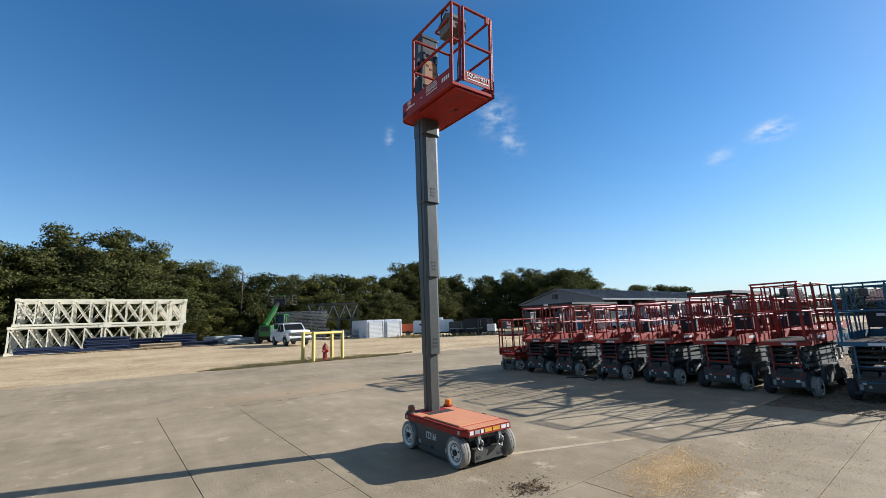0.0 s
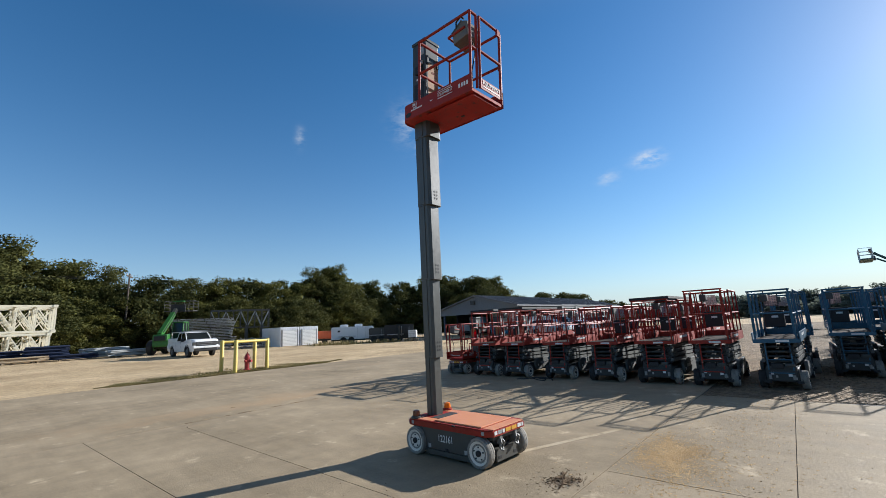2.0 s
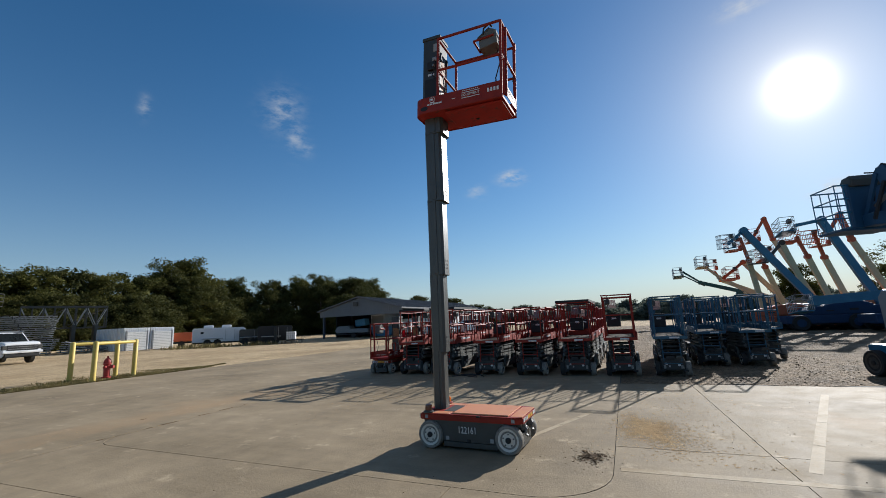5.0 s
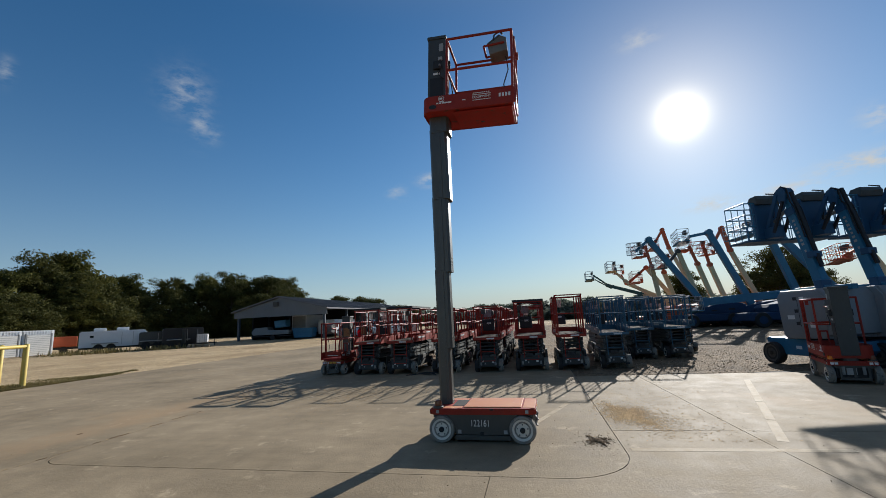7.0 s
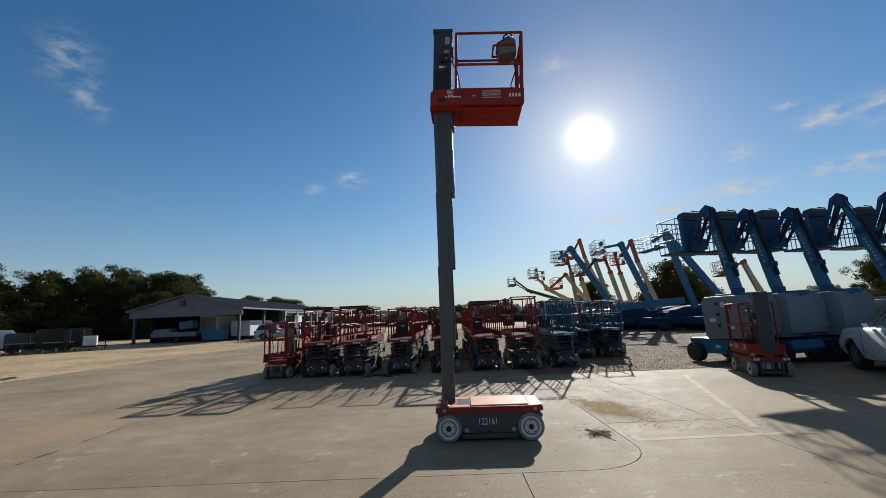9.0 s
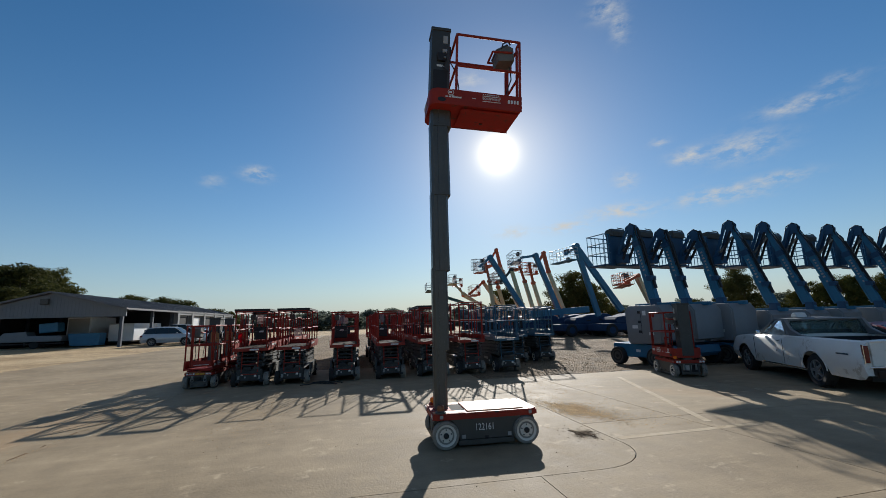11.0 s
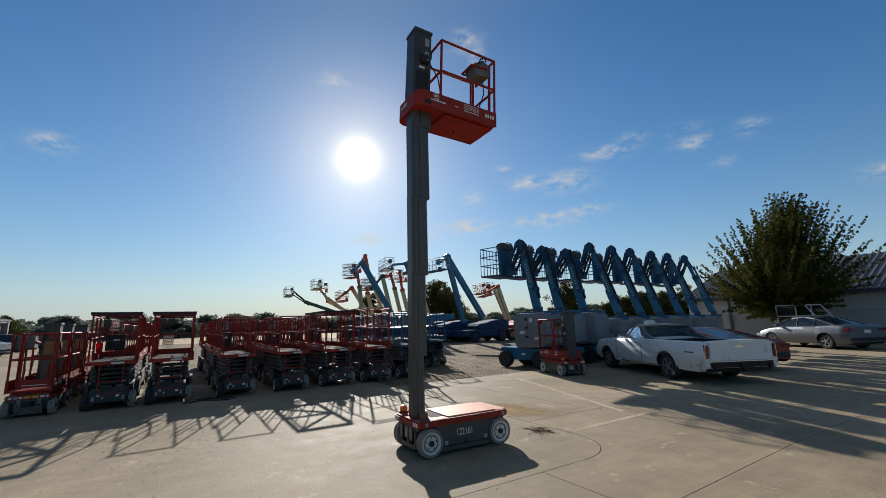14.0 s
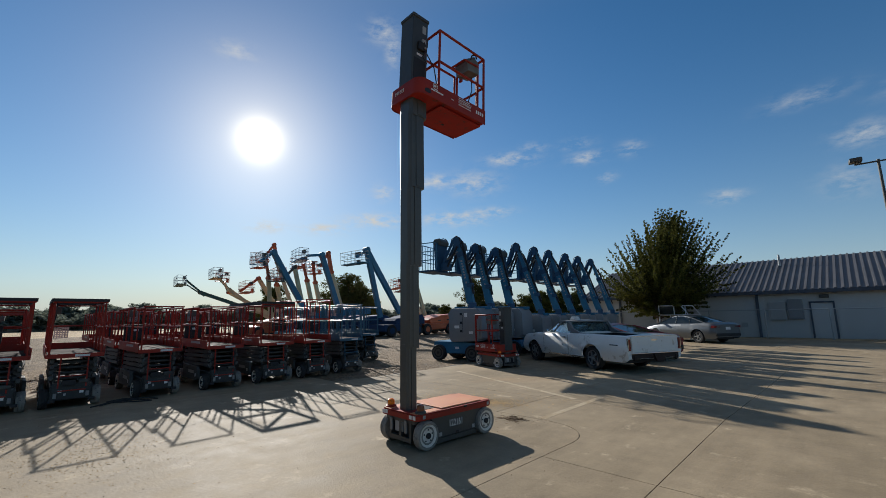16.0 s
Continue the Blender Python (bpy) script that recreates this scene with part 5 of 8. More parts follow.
for src, x, y, a in ((low, 1.2, 6.42, 180.6), (racked, 1.2, 3.88, 179.4),
                     (bare, 3.75, 8.9, 180), (low, 3.8, 3.85, 181), (bare, 3.9, 6.45, 179.5), (low, 6.4, 6.4, 180), (bare, 9.0, 6.5, 180), (bare, 9.0, 5.2, 179), (bare, 6.4, 8.85, 180), (low, 6.3, 5.15, 179), (bare, 6.4, 3.85, 180),
                     (bare, 9.0, 3.9, 181), (bare, 9.0, 8.8, 178)):
    copy_thing(src, pose(FRONT + x, y, 0, 0, 0, a))
for x, y, a in ((13.45, 0.32, 178), (13.5, -0.72, 181), (15.35, -1.52, 179), (13.9, 1.4, 180), (16.2, 0.3, 182), (16.3, -0.6, 179)):
    copy_thing(blue, pose(x, y, 0, 0, 0, a))
# a red rag tied to the entry rail
bm = B()
prev = None
for k in range(9):
    f = k / 8
    wv = 0.035 + 0.05 * math.sin(math.pi * f) + 0.012 * math.sin(9 * f)
    row = [bm.verts.new((0.02 * math.sin(5 * f + s), s * wv + 0.02 * math.sin(4 * f), -0.42 * f + 0.02 * s * s)) for s in (-1, -0.4, 0.3, 1)]
    if prev:
        for i in range(3):
            bm.faces.new((prev[i], prev[i + 1], row[i + 1], row[i]))
    prev = row
bmesh.ops.solidify(bm, geom=bm.faces[:], thickness=0.006)
tagged(part("rag", bm, "redcloth", smooth=True), "bright red rag hanging from a scissor lift rail", "rag")
bpy.data.objects["rag"].matrix_basis = pose(FRONT - 0.02, 9.09, 1.40) @ Matrix.Scale(0.6, 4)
# a black hose left lying before the lifts
part_pts = [(9.55 + 0.22 * math.sin(1.7 * k) + 0.03 * k, 7.1 + 0.45 * math.cos(0.9 * k + 0.4) - 0.02 * k, 0.012 + 0.006 * (k % 2)) for k in range(14)]
tagged(part("hose", pipe(B(), part_pts, 0.012, 6), "rubber"), "black hose lying loose on the ground", "hose")

# ---- articulated boom lifts ----


def basket(parent, m, w, d, h, mat, floor_mat=None, shield=True):
    """A work platform: floor at m, w across, d deep, h high."""
    fl = part("platform", bx(B(), (0, 0, 0.03), (d, w, 0.06), m, 0.01), floor_mat or mat, parent)
    for z in (h, h * 0.7, h * 0.4):
        pts = [m @ Vector(p) for p in ((-d / 2, -w / 2, z), (d / 2, -w / 2, z), (d / 2, w / 2, z), (-d / 2, w / 2, z), (-d / 2, -w / 2, z))]
        part("rail", pipe(B(), pts, 0.019, 6), mat, fl)
    for x in (-d / 2, d / 2):
        for y in (-w / 2, -w / 3, -w / 6, 0.0, w / 6, w / 3, w / 2):
            part("post", rod(B(), m @ Vector((x, y, 0.05)), m @ Vector((x, y, h)), 0.013, 6), mat, fl)
    if shield:
        part("control_console", bx(B(), (-d / 2 + 0.06, 0.05, h - 0.12), (0.22, 0.45, 0.3), m, 0.03), "dark", fl)
        part("mount", bx(B(), (-d / 2 - 0.08, 0, 0.2), (0.2, 0.3, 0.4), m, 0.04), mat if mat != "galv" else "dark", fl)
    return fl


def z_boom(label, top, back=-0.48, low=1.98, cover=1.86):
    """A narrow electric articulating boom: x ahead, where the platform hangs; y left. back, low: the boom's foot; cover: height of the covers."""
    cz = lambda z: 0.7 + (z - 0.7) * (cover - 0.7) / 1.16
    root = thing("boom_lift", label, "boom lift", "row of blue boom lifts")
    bm = B()
    prism(bm, [(-0.95, 0.26), (0.80, 0.24), (0.88, 0.30), (0.88, 0.64), (0.82, 0.68), (-0.4, 0.66), (-1.0, 0.60), (-1.05, 0.38)], -0.56, 0.56, bevel=0.03)
    ch = part("chassis", bm, "bluepaint", root)
    for sy in (-1, 1):
        plate(ch, "decal", (-0.1, sy * 0.562, 0.45), (0.16, 0.006, 0.08), "white")
        for x in (-0.76, 0.62):
            wheel(root, x, sy * 0.60, 0.28, 0.22, sy, "rubber", "dark", 7)
    part("slew_ring", lathe(B(), [(0.34, 0.64), (0.34, 0.74), (0.3, 0.74)], None, 24), "black", root)
    tur = part("turret", bx(B(), (-0.40, 0, 0.78), (1.2, 1.1, 0.10), None, 0.02), "darkblue", root)
    for sy in (-1, 1):
        bm = B()
        prism(bm, [(-1.02, 0.70), (0.06, 0.66), (0.14, 0.76), (0.18, cz(1.70)), (0.04, cover), (-0.95, cover), (-1.12, cz(1.65)), (-1.08, 0.95)], sy * 0.42 - 0.27, sy * 0.42 + 0.27, None, 0.05)
        cv = part("cover", bm, "cover", tur, "grey moulded plastic cover", smooth=True)
        for x, z, w, h in ((-0.18, 1.2, 0.2, 0.1), (-0.55, 1.62, 0.12, 0.14), (-0.75, 1.0, 0.16, 0.09)):
            plate(cv, "decal", (x, sy * 0.692, cz(z)), (w, 0.004, h), "white")
        plate(cv, "cover_seam", (-0.42, sy * 0.6915, cz(1.3)), (0.012, 0.003, 0.65), "black")
        for z in (1.05, 1.35, 1.65):
            plate(cv, "cover_latch", (-0.36, sy * 0.694, cz(z)), (0.09, 0.016, 0.08), "black")
        plate(cv, "decal", (-1.105, sy * 0.40, 1.3), (0.004, 0.2, 0.1), "white")
        plate(cv, "cover_vent", (-1.10, sy * 0.42, 1.1), (0.006, 0.26, 0.06), "black")
    part("counterweight", prism(B(), [(-1.16, 0.80), (-0.92, 0.72), (-0.92, cz(1.82)), (-1.02, cover), (-1.16, cz(1.66))], -0.66, 0.66, bevel=0.04), "cover", tur, "grey counterweight across the rear", smooth=True)
    for z, x0, x1 in ((1.30, 0.05, -0.9), (1.58, -0.9, 0.05), (1.74, 0.05, -0.6)):
        part("riser", bx(B(), ((x0 + x1) / 2, 0, cz(z)), (abs(x1 - x0), 0.22, 0.18), None, 0.02), "bluepaint", root)
    part("knuckle", bx(B(), (back, 0, low - 0.10), (0.24, 0.26, 0.40), None, 0.03), "darkblue", root)
    part("lower_boom", bx(B(), (-0.5, 0, cover + 0.01), (1.5, 0.16, 0.12), None, 0.02), "bluepaint", root)
    piv, head = Vector((back, 0, low)), Vector((0.08, 0, top))
    d = (head - piv).normalized()
    n = Vector((-d.z, 0, d.x))
    boom = part("boom", bar(B(), piv - d * 0.1, piv + d * 2.05, 0.18, 0.22), "bluepaint", root)
    part("boom_section", bar(B(), piv + d * 1.95, head, 0.13, 0.16), "bluepaint", boom)
    for sy in (-1, 1):
        for k in range(8):
            q = piv + d * (0.85 + k * 0.11 + 0.08 * (k > 0)) + Vector((0, sy * 0.092, 0))
            part("boom_marking", bar(B(), q, q + d * 0.06, 0.004, 0.075 if k % 3 else 0.05, n), "box", boom)
    part("boom_clamp", bar(B(), piv + d * 1.9, piv + d * 2.1, 0.22, 0.26), "darkblue", boom)
    part("hose_track", bar(B(), piv + d * 0.4 + n * 0.17, piv + d * 2.5 + n * 0.17, 0.08, 0.06), "black", boom)
    part("boom_cylinder", rod(B(), piv + d * 0.1 - n * 0.16, piv + d * 1.15 - n * 0.14, 0.05, 10), "bluepaint", root)
    hd = part("boom_head", lathe(B(), [(0.11, -0.12), (0.14, -0.1), (0.14, 0.1), (0.11, 0.12)], Matrix.Translation(head + Vector((0.04, 0, 0.0))) @ Y_AXIS, 18), "darkblue", root, smooth=True)
    for sy in (-1, 1):
        part("head_plate", prism(B(), [(-0.10, -0.34), (0.08, -0.28), (0.20, -0.02), (0.13, 0.10), (-0.04, 0.12), (-0.13, 0.0)], sy * 0.12 - 0.012, sy * 0.12 + 0.012, Matrix.Translation(head)), "darkblue", hd)
    foot = Vector((0.62, 0, 3.50))
    for sy in (-1, 1):
        part("jib_arm", bar(B(), head + Vector((0.14, sy * 0.13, -0.02)), foot + Vector((0.08, sy * 0.13, 0.1)), 0.055, 0.10), "darkblue", hd)
        part("jib_arm", bar(B(), head + Vector((-0.04, sy * 0.15, -0.25)), foot + Vector((-0.14, sy * 0.15, -0.02)), 0.045, 0.07), "black", hd)
    part("jib_cylinder", rod(B(), head + Vector((0.0, 0, -0.45)), foot + Vector((-0.04, 0, 0.3)), 0.045, 8), "steel", hd)
    part("rotator", bx(B(), foot, (0.34, 0.34, 0.3), None, 0.03), "darkblue", root)
    basket(root, Matrix.Translation((1.22, 0.0, 3.30)), 1.2, 0.78, 1.12, "bluepaint", "darkblue", False)
    cv = part("platform_cover", prism(B(), [(0.80, 3.36), (0.94, 3.36), (0.98, 4.30), (0.94, 4.42), (0.80, 4.42)], -0.40, 0.34, None, 0.03), "darkblue", root, "dark blue cover over the platform controls")
    part("console", prism(B(), [(0.72, 4.36), (1.02, 4.36), (1.06, 4.50), (0.98, 4.60), (0.76, 4.62), (0.70, 4.52)], -0.38, 0.30, None, 0.03), "dark", cv, "dark weathered control console")
    part("grab_bar", pipe(B(), [(0.82, -0.42, 4.3), (0.82, -0.42, 4.66), (0.82, -0.1, 4.68)], 0.018, 6), "black", cv)
    part("hose", pipe(B(), [head + Vector((-0.16, 0.06, -0.3)), head + Vector((-0.12, 0.06, 0.08)), head + Vector((0.04, 0.06, 0.17)), head + Vector((0.24, 0.06, 0.06)), head + Vector((0.44, 0.06, -0.6))], 0.02, 6), "black", root)
    for dx in (-0.09, 0.09):
        part("hose", pipe(B(), [piv + d * 1.2 + n * 0.14 + Vector((0, dx, 0)), piv + d * 2.0 + n * 0.18 + Vector((0, dx, 0)), head + n * 0.14 + Vector((0, dx, -0.2))], 0.016, 6), "black", boom)
    part("boom_rest", bx(B(), (0, 0, 0), (0.20, 0.24, 0.16), Matrix.Translation(piv + d * 0.75 + n * 0.10), 0.02), "darkblue", boom)
    return root


BOOM_LABEL = "blue articulating boom lift with grey covers, boom raised"
kinds_z = [z_boom(BOOM_LABEL, 4.50), z_boom(BOOM_LABEL, 4.36), z_boom(BOOM_LABEL, 4.75, -0.92, 1.74, 1.60)]
rnd = random.Random(11)
used = set()
for k, (y, kind) in enumerate(((-3.18, 0), (-4.38, 1), (-5.80, 1), (-7.42, 2), (-9.02, 2), (-10.50, 2), (-12.32, 2), (-13.88, 2), (-15.62, 2))):
    m = pose(9.97 + 0.06 * k, y, 0, 0, 0, 14 + rnd.uniform(-2.0, 2.0) * (k > 0))
    b = kinds_z[kind] if kind not in used else copy_thing(kinds_z[kind], m)
    used.add(kind)
    b.matrix_basis = m


def yard_boom(label, x, base, pieces, cage, mats, turn=0.0, wheels="rubber", cage_w=1.65):
    """A large boom lift far off in the yard, boom in the plane of y and z at x. pieces: (from, to, width) in (y, z)."""
    root = thing("boom_lift", label, "boom lift", "large boom lifts in the yard")
    c, t = mats[:2]
    ch = part("chassis", bx(B(), (0, 0, 0.72), (2.2, 4.4, 0.55), None, 0.08), c, root)
    for sx in (-1, 1):
        for y in (-1.45, 1.45):
            m = Matrix.Translation((sx * 1.0, y, 0.5)) @ pose(0, 0, 0, 0, 90, 0)
            w = part("wheel", lathe(B(), [(0.1, -0.2), (0.46, -0.2), (0.5, -0.14), (0.5, 0.14), (0.46, 0.2), (0.1, 0.2)], m, 20), wheels, root, smooth=True)
            part("rim", lathe(B(), [(0.26, -0.205), (0.26, 0.205)], m, 16), c, w)
    tr = part("turret", prism(B(), [(-2.35, 1.0), (0.9, 1.0), (1.0, 1.3), (0.75, 1.5), (0.1, 1.55), (-0.5, 1.72), (-1.7, 1.84), (-2.2, 1.72), (-2.4, 1.4)], -0.95, 0.95, pose(0, 0, 0, 0, 0, 90), 0.06), t, root)
    for sx in (-1, 1):
        for y, z, w, h in ((-1.4, 1.4, 0.9, 0.5), (-0.2, 1.3, 0.8, 0.3)):
            part("engine_cover", bx(B(), (sx * 0.955, y, z), (0.02, w, h), None, 0.006), c, tr)
            part("cover_vent", bx(B(), (sx * 0.97, y, z - h * 0.2), (0.01, w * 0.5, h * 0.25)), "black", tr)
    part("slew_ring", lathe(B(), [(0.6, 0.95), (0.6, 1.05)], None, 20), "black", root)
    part("belly_plate", bx(B(), (0, 0, 0.40), (1.5, 3.6, 0.16)), "black", ch)
    part("counterweight", bx(B(), (0, -2.1, 1.3), (1.8, 0.7, 0.7), None, 0.1), t, root)
    for i, (p, q, w) in enumerate(pieces):
        part("boom_section", bar(B(), (0, p[0] - base, p[1]), (0, q[0] - base, q[1]), w, w * 1.25), mats[2 + i % (len(mats) - 2)], root)
        part("boom_knuckle", lathe(B(), [(w * 0.75, -w * 0.7), (w * 0.75, w * 0.7)], Matrix.Translation((0, p[0] - base, p[1])) @ pose(0, 0, 0, 0, 90, 0), 12), mats[2], root)
    basket(root, Matrix.Translation((0, cage[0] - base, cage[1])) @ pose(0, 0, 0, (x * 37 + base * 11) % 16 - 8, 0, 90 + turn), cage_w, 0.85, 1.02, "boomorange" if mats[2] == "boomorange" else "galv", mats[2])
    root.matrix_basis = pose(x, base, 0)
    return root


BG = ("dullblue", "dullblue", "bluepaint")
yard_boom("dark telescopic boom lift with low boom and small basket", 52, -15.0, [((-4.0, 6.0), (-5.7, 4.6), 0.15), ((-4.1, 5.5), (-5.9, 4.3), 0.10), ((-5.5, 4.7), (-10.0, 3.2), 0.30), ((-9.0, 3.2), (-15.0, 2.0), 0.42)], (-3.4, 5.4), ("boomorange", "boomorange", "teal", "teal", "teal", "cream"))
yard_boom("orange boom lift with low cream boom and small cage", 45, -11.6, [((-5.8, 5.2), (-6.2, 4.4), 0.17), ((-6.2, 4.4), (-11.6, 1.6), 0.26)], (-5.5, 5.4), ("boomorange", "boomorange", "boomorange", "cream"))
yard_boom("low cream boom lift with wire cage among others", 44, -10.2, [((-5.0, 5.6), (-5.9, 4.6), 0.17), ((-5.9, 4.6), (-10.2, 1.6), 0.26)], (-4.6, 5.6), ("boomorange", "boomorange", "cream", "cream"))
yard_boom("orange boom lift with short crooked orange jib", 39, -9.4, [((-5.3, 4.2), (-6.8, 5.4), 0.17), ((-6.8, 5.4), (-9.4, 1.6), 0.26)], (-5.8, 4.0), ("boomorange", "boomorange", "boomorange", "cream"))
yard_boom("tall orange boom lift with hooked boom end", 43, -12.6, [((-8.9, 8.1), (-9.8, 9.5), 0.17), ((-9.8, 9.5), (-10.2, 7.6), 0.26), ((-10.2, 7.6), (-12.6, 1.6), 0.26)], (-8.7, 7.5), ("boomorange", "boomorange", "boomorange", "boomorange", "cream"))
yard_boom("blue boom lift with raised straight boom and cage", 34, -9.5, [((-5.0, 6.4), (-6.0, 7.2), 0.17), ((-6.0, 7.2), (-9.5, 1.6), 0.34)], (-4.8, 6.0), ("dullblue", "dullblue", "bluepaint", "bluepaint"))
yard_boom("orange boom lift with cream lower boom", 36, -6.9, [((-6.2, 6.9), (-6.5, 5.2), 0.17), ((-6.5, 5.2), (-6.9, 1.6), 0.26)], (-5.6, 6.0), ("boomorange", "boomorange", "boomorange", "cream"))
yard_boom("cream boom lift with dark elbow and cage", 35, -9.6, [((-7.4, 5.1), (-8.4, 6.2), 0.17), ((-8.4, 6.2), (-9.6, 1.6), 0.26)], (-6.8, 4.8), ("boomorange", "boomorange", "dark", "cream"))
yard_boom("cream boom lift standing between taller ones", 37, -8.5, [((-7.6, 5.3), (-7.7, 4.7), 0.17), ((-7.7, 4.7), (-8.5, 1.6), 0.26)], (-7.8, 5.2), ("boomorange", "boomorange", "boomorange", "cream"))
yard_boom("orange boom lift with cream boom and wide cage", 35.5, -10.8, [((-9.5, 6.5), (-9.9, 5.1), 0.17), ((-9.9, 5.1), (-10.8, 1.6), 0.26)], (-9.0, 6.2), ("boomorange", "boomorange", "boomorange", "cream"))
yard_boom("orange and cream boom lift among taller ones", 36, -11.9, [((-10.7, 6.7), (-11.0, 5.0), 0.17), ((-11.0, 5.0), (-11.9, 1.6), 0.26)], (-10.3, 6.0), ("boomorange", "boomorange", "boomorange", "cream"))
yard_boom("blue boom lift with two-bar jib and high cage", 34, -12.7, [((-9.1, 7.2), (-10.5, 7.4), 0.17), ((-10.5, 7.4), (-12.7, 1.6), 0.34)], (-8.4, 6.65), ("dullblue", "dullblue", "bluepaint", "bluepaint"))
yard_boom("orange boom lift with high hooked boom end", 36, -14.3, [((-11.5, 6.7), (-12.3, 8.0), 0.17), ((-12.3, 8.0), (-12.7, 6.1), 0.26), ((-12.7, 6.1), (-14.3, 1.6), 0.26)], (-10.9, 5.8), ("boomorange", "boomorange", "boomorange", "boomorange", "cream"))
yard_boom("large blue boom lift with two raised booms and cage", 28, -14.6, [((-10.4, 6.6), (-11.2, 7.1), 0.18), ((-11.3, 7.2), (-12.8, 1.6), 0.30), ((-11.3, 7.2), (-14.9, 2.0), 0.34)], (-10.2, 5.9), BG, 20, cage_w=2.2)
yard_boom("blue boom lift base with boom folded low", 30.5, -12.6, [((-8.2, 1.9), (-13.4, 2.2), 0.42)], (-7.4, 1.2), BG)
yard_boom("orange boom lift with short cream boom by the hedge", 28, -18.6, [((-15.6, 4.3), (-16.7, 4.8), 0.16), ((-16.7, 4.8), (-17.9, 1.7), 0.24)], (-15.3, 3.9), ("boomorange", "boomorange", "boomorange", "cream"))
yard_boom("second orange boom lift with short cream boom", 33, -22.6, [((-19.0, 4.9), (-20.2, 5.3), 0.16), ((-20.2, 5.3), (-21.8, 1.9), 0.24)], (-18.6, 4.5), ("boomorange", "boomorange", "boomorange", "cream"))

# ---- vehicles ----


def lerp(table, x):
    """Piecewise linear look-up in a table of (x, value)."""
    for (x0, v0), (x1, v1) in zip(table[:-1], table[1:]):
        if x <= x1:
            f = min(1.0, max(0.0, (x - x0) / (x1 - x0)))
            return v0 + f * (v1 - v0)
    return table[-1][1]


def smooth_lerp(table, x, r=0.04):
    return sum(lerp(table, x + d * r) for d in (-1, -0.5, 0, 0.5, 1)) / 5


def car_shell(length, half_w, top, plan, sill, axles, arch_r, arch_z, bed=None, bulge=0.03, crown=0.035):
    """A car's lower body with its wheel arches: x ahead, from -length/2 to length/2. top, plan: tables over x; bed: (x0, x1, depth)."""
    bm = B()
    hl = length / 2
    xs = {round(-hl + i * length / 44, 4) for i in range(45)}
    for a in axles:
        xs |= {round(a + arch_r * math.cos(math.pi * k / 14), 4) for k in range(15)} | {round(a + sgn * (arch_r + 0.003), 4) for sgn in (-1, 1)}
    if bed:
        xs |= {bed[0] - 0.004, bed[0], bed[1], bed[1] + 0.004}
    xs = sorted(x for x in xs if -hl <= x <= hl)
    rows = 7
    cols = []
    for x in xs:
        zt = smooth_lerp(top, x)
        w = half_w * smooth_lerp(plan, x, 0.06)
        zb = sill + (0.10 if abs(x) > hl - 0.15 else 0.0) * (abs(x) - hl + 0.15) / 0.15
        for a in axles:
            if abs(x - a) < arch_r:
                zb = max(zb, arch_z + math.sqrt(arch_r ** 2 - (x - a) ** 2))
        col = []
        for sy in (-1, 1):
            side = []
            for k in range(rows):
                f = k / (rows - 1)
                z = zb + (zt - 0.03 - zb) * f
                g = (z - sill) / max(0.05, zt - sill)
                yy = w - 0.055 * max(0.0, g - 0.55) / 0.45 - 0.05 * max(0.0, 0.35 - g) / 0.35 + bulge * math.sin(math.pi * min(1, max(0, g)))
                side.append(bm.verts.new((x, sy * yy, z)))
            col.append(side)
        topv = []
        inbed = bed and bed[0] <= x <= bed[1]
        wy = w - 0.055
        for f in (-0.955, -0.86, -0.45, 0.0, 0.45, 0.86, 0.955):
            z = zt + crown * (1 - f * f)
            if inbed and abs(f) < 0.9:
                z = zt - bed[2]
            elif bed and abs(f) > 0.8 and inbed:
                z = zt
            topv.append(bm.verts.new((x, f * wy, z)))
        cols.append((col, topv))
    for (c0, t0), (c1, t1) in zip(cols[:-1], cols[1:]):
        for s in (0, 1):
            for k in range(rows - 1):
                bm.faces.new((c0[s][k], c1[s][k], c1[s][k + 1], c0[s][k + 1]))
        for i in range(6):
            bm.faces.new((t0[i], t0[i + 1], t1[i + 1], t1[i]))
        bm.faces.new((c0[0][-1], t0[0], t1[0], c1[0][-1]))
        bm.faces.new((c0[1][-1], c1[1][-1], t1[-1], t0[-1]))
    for col, topv in (cols[0], cols[-1]):
        ring = [*col[0], *topv, *reversed(col[1])]
        bm.faces.new(ring)
    bmesh.ops.recalc_face_normals(bm, faces=bm.faces[:])
    return bm


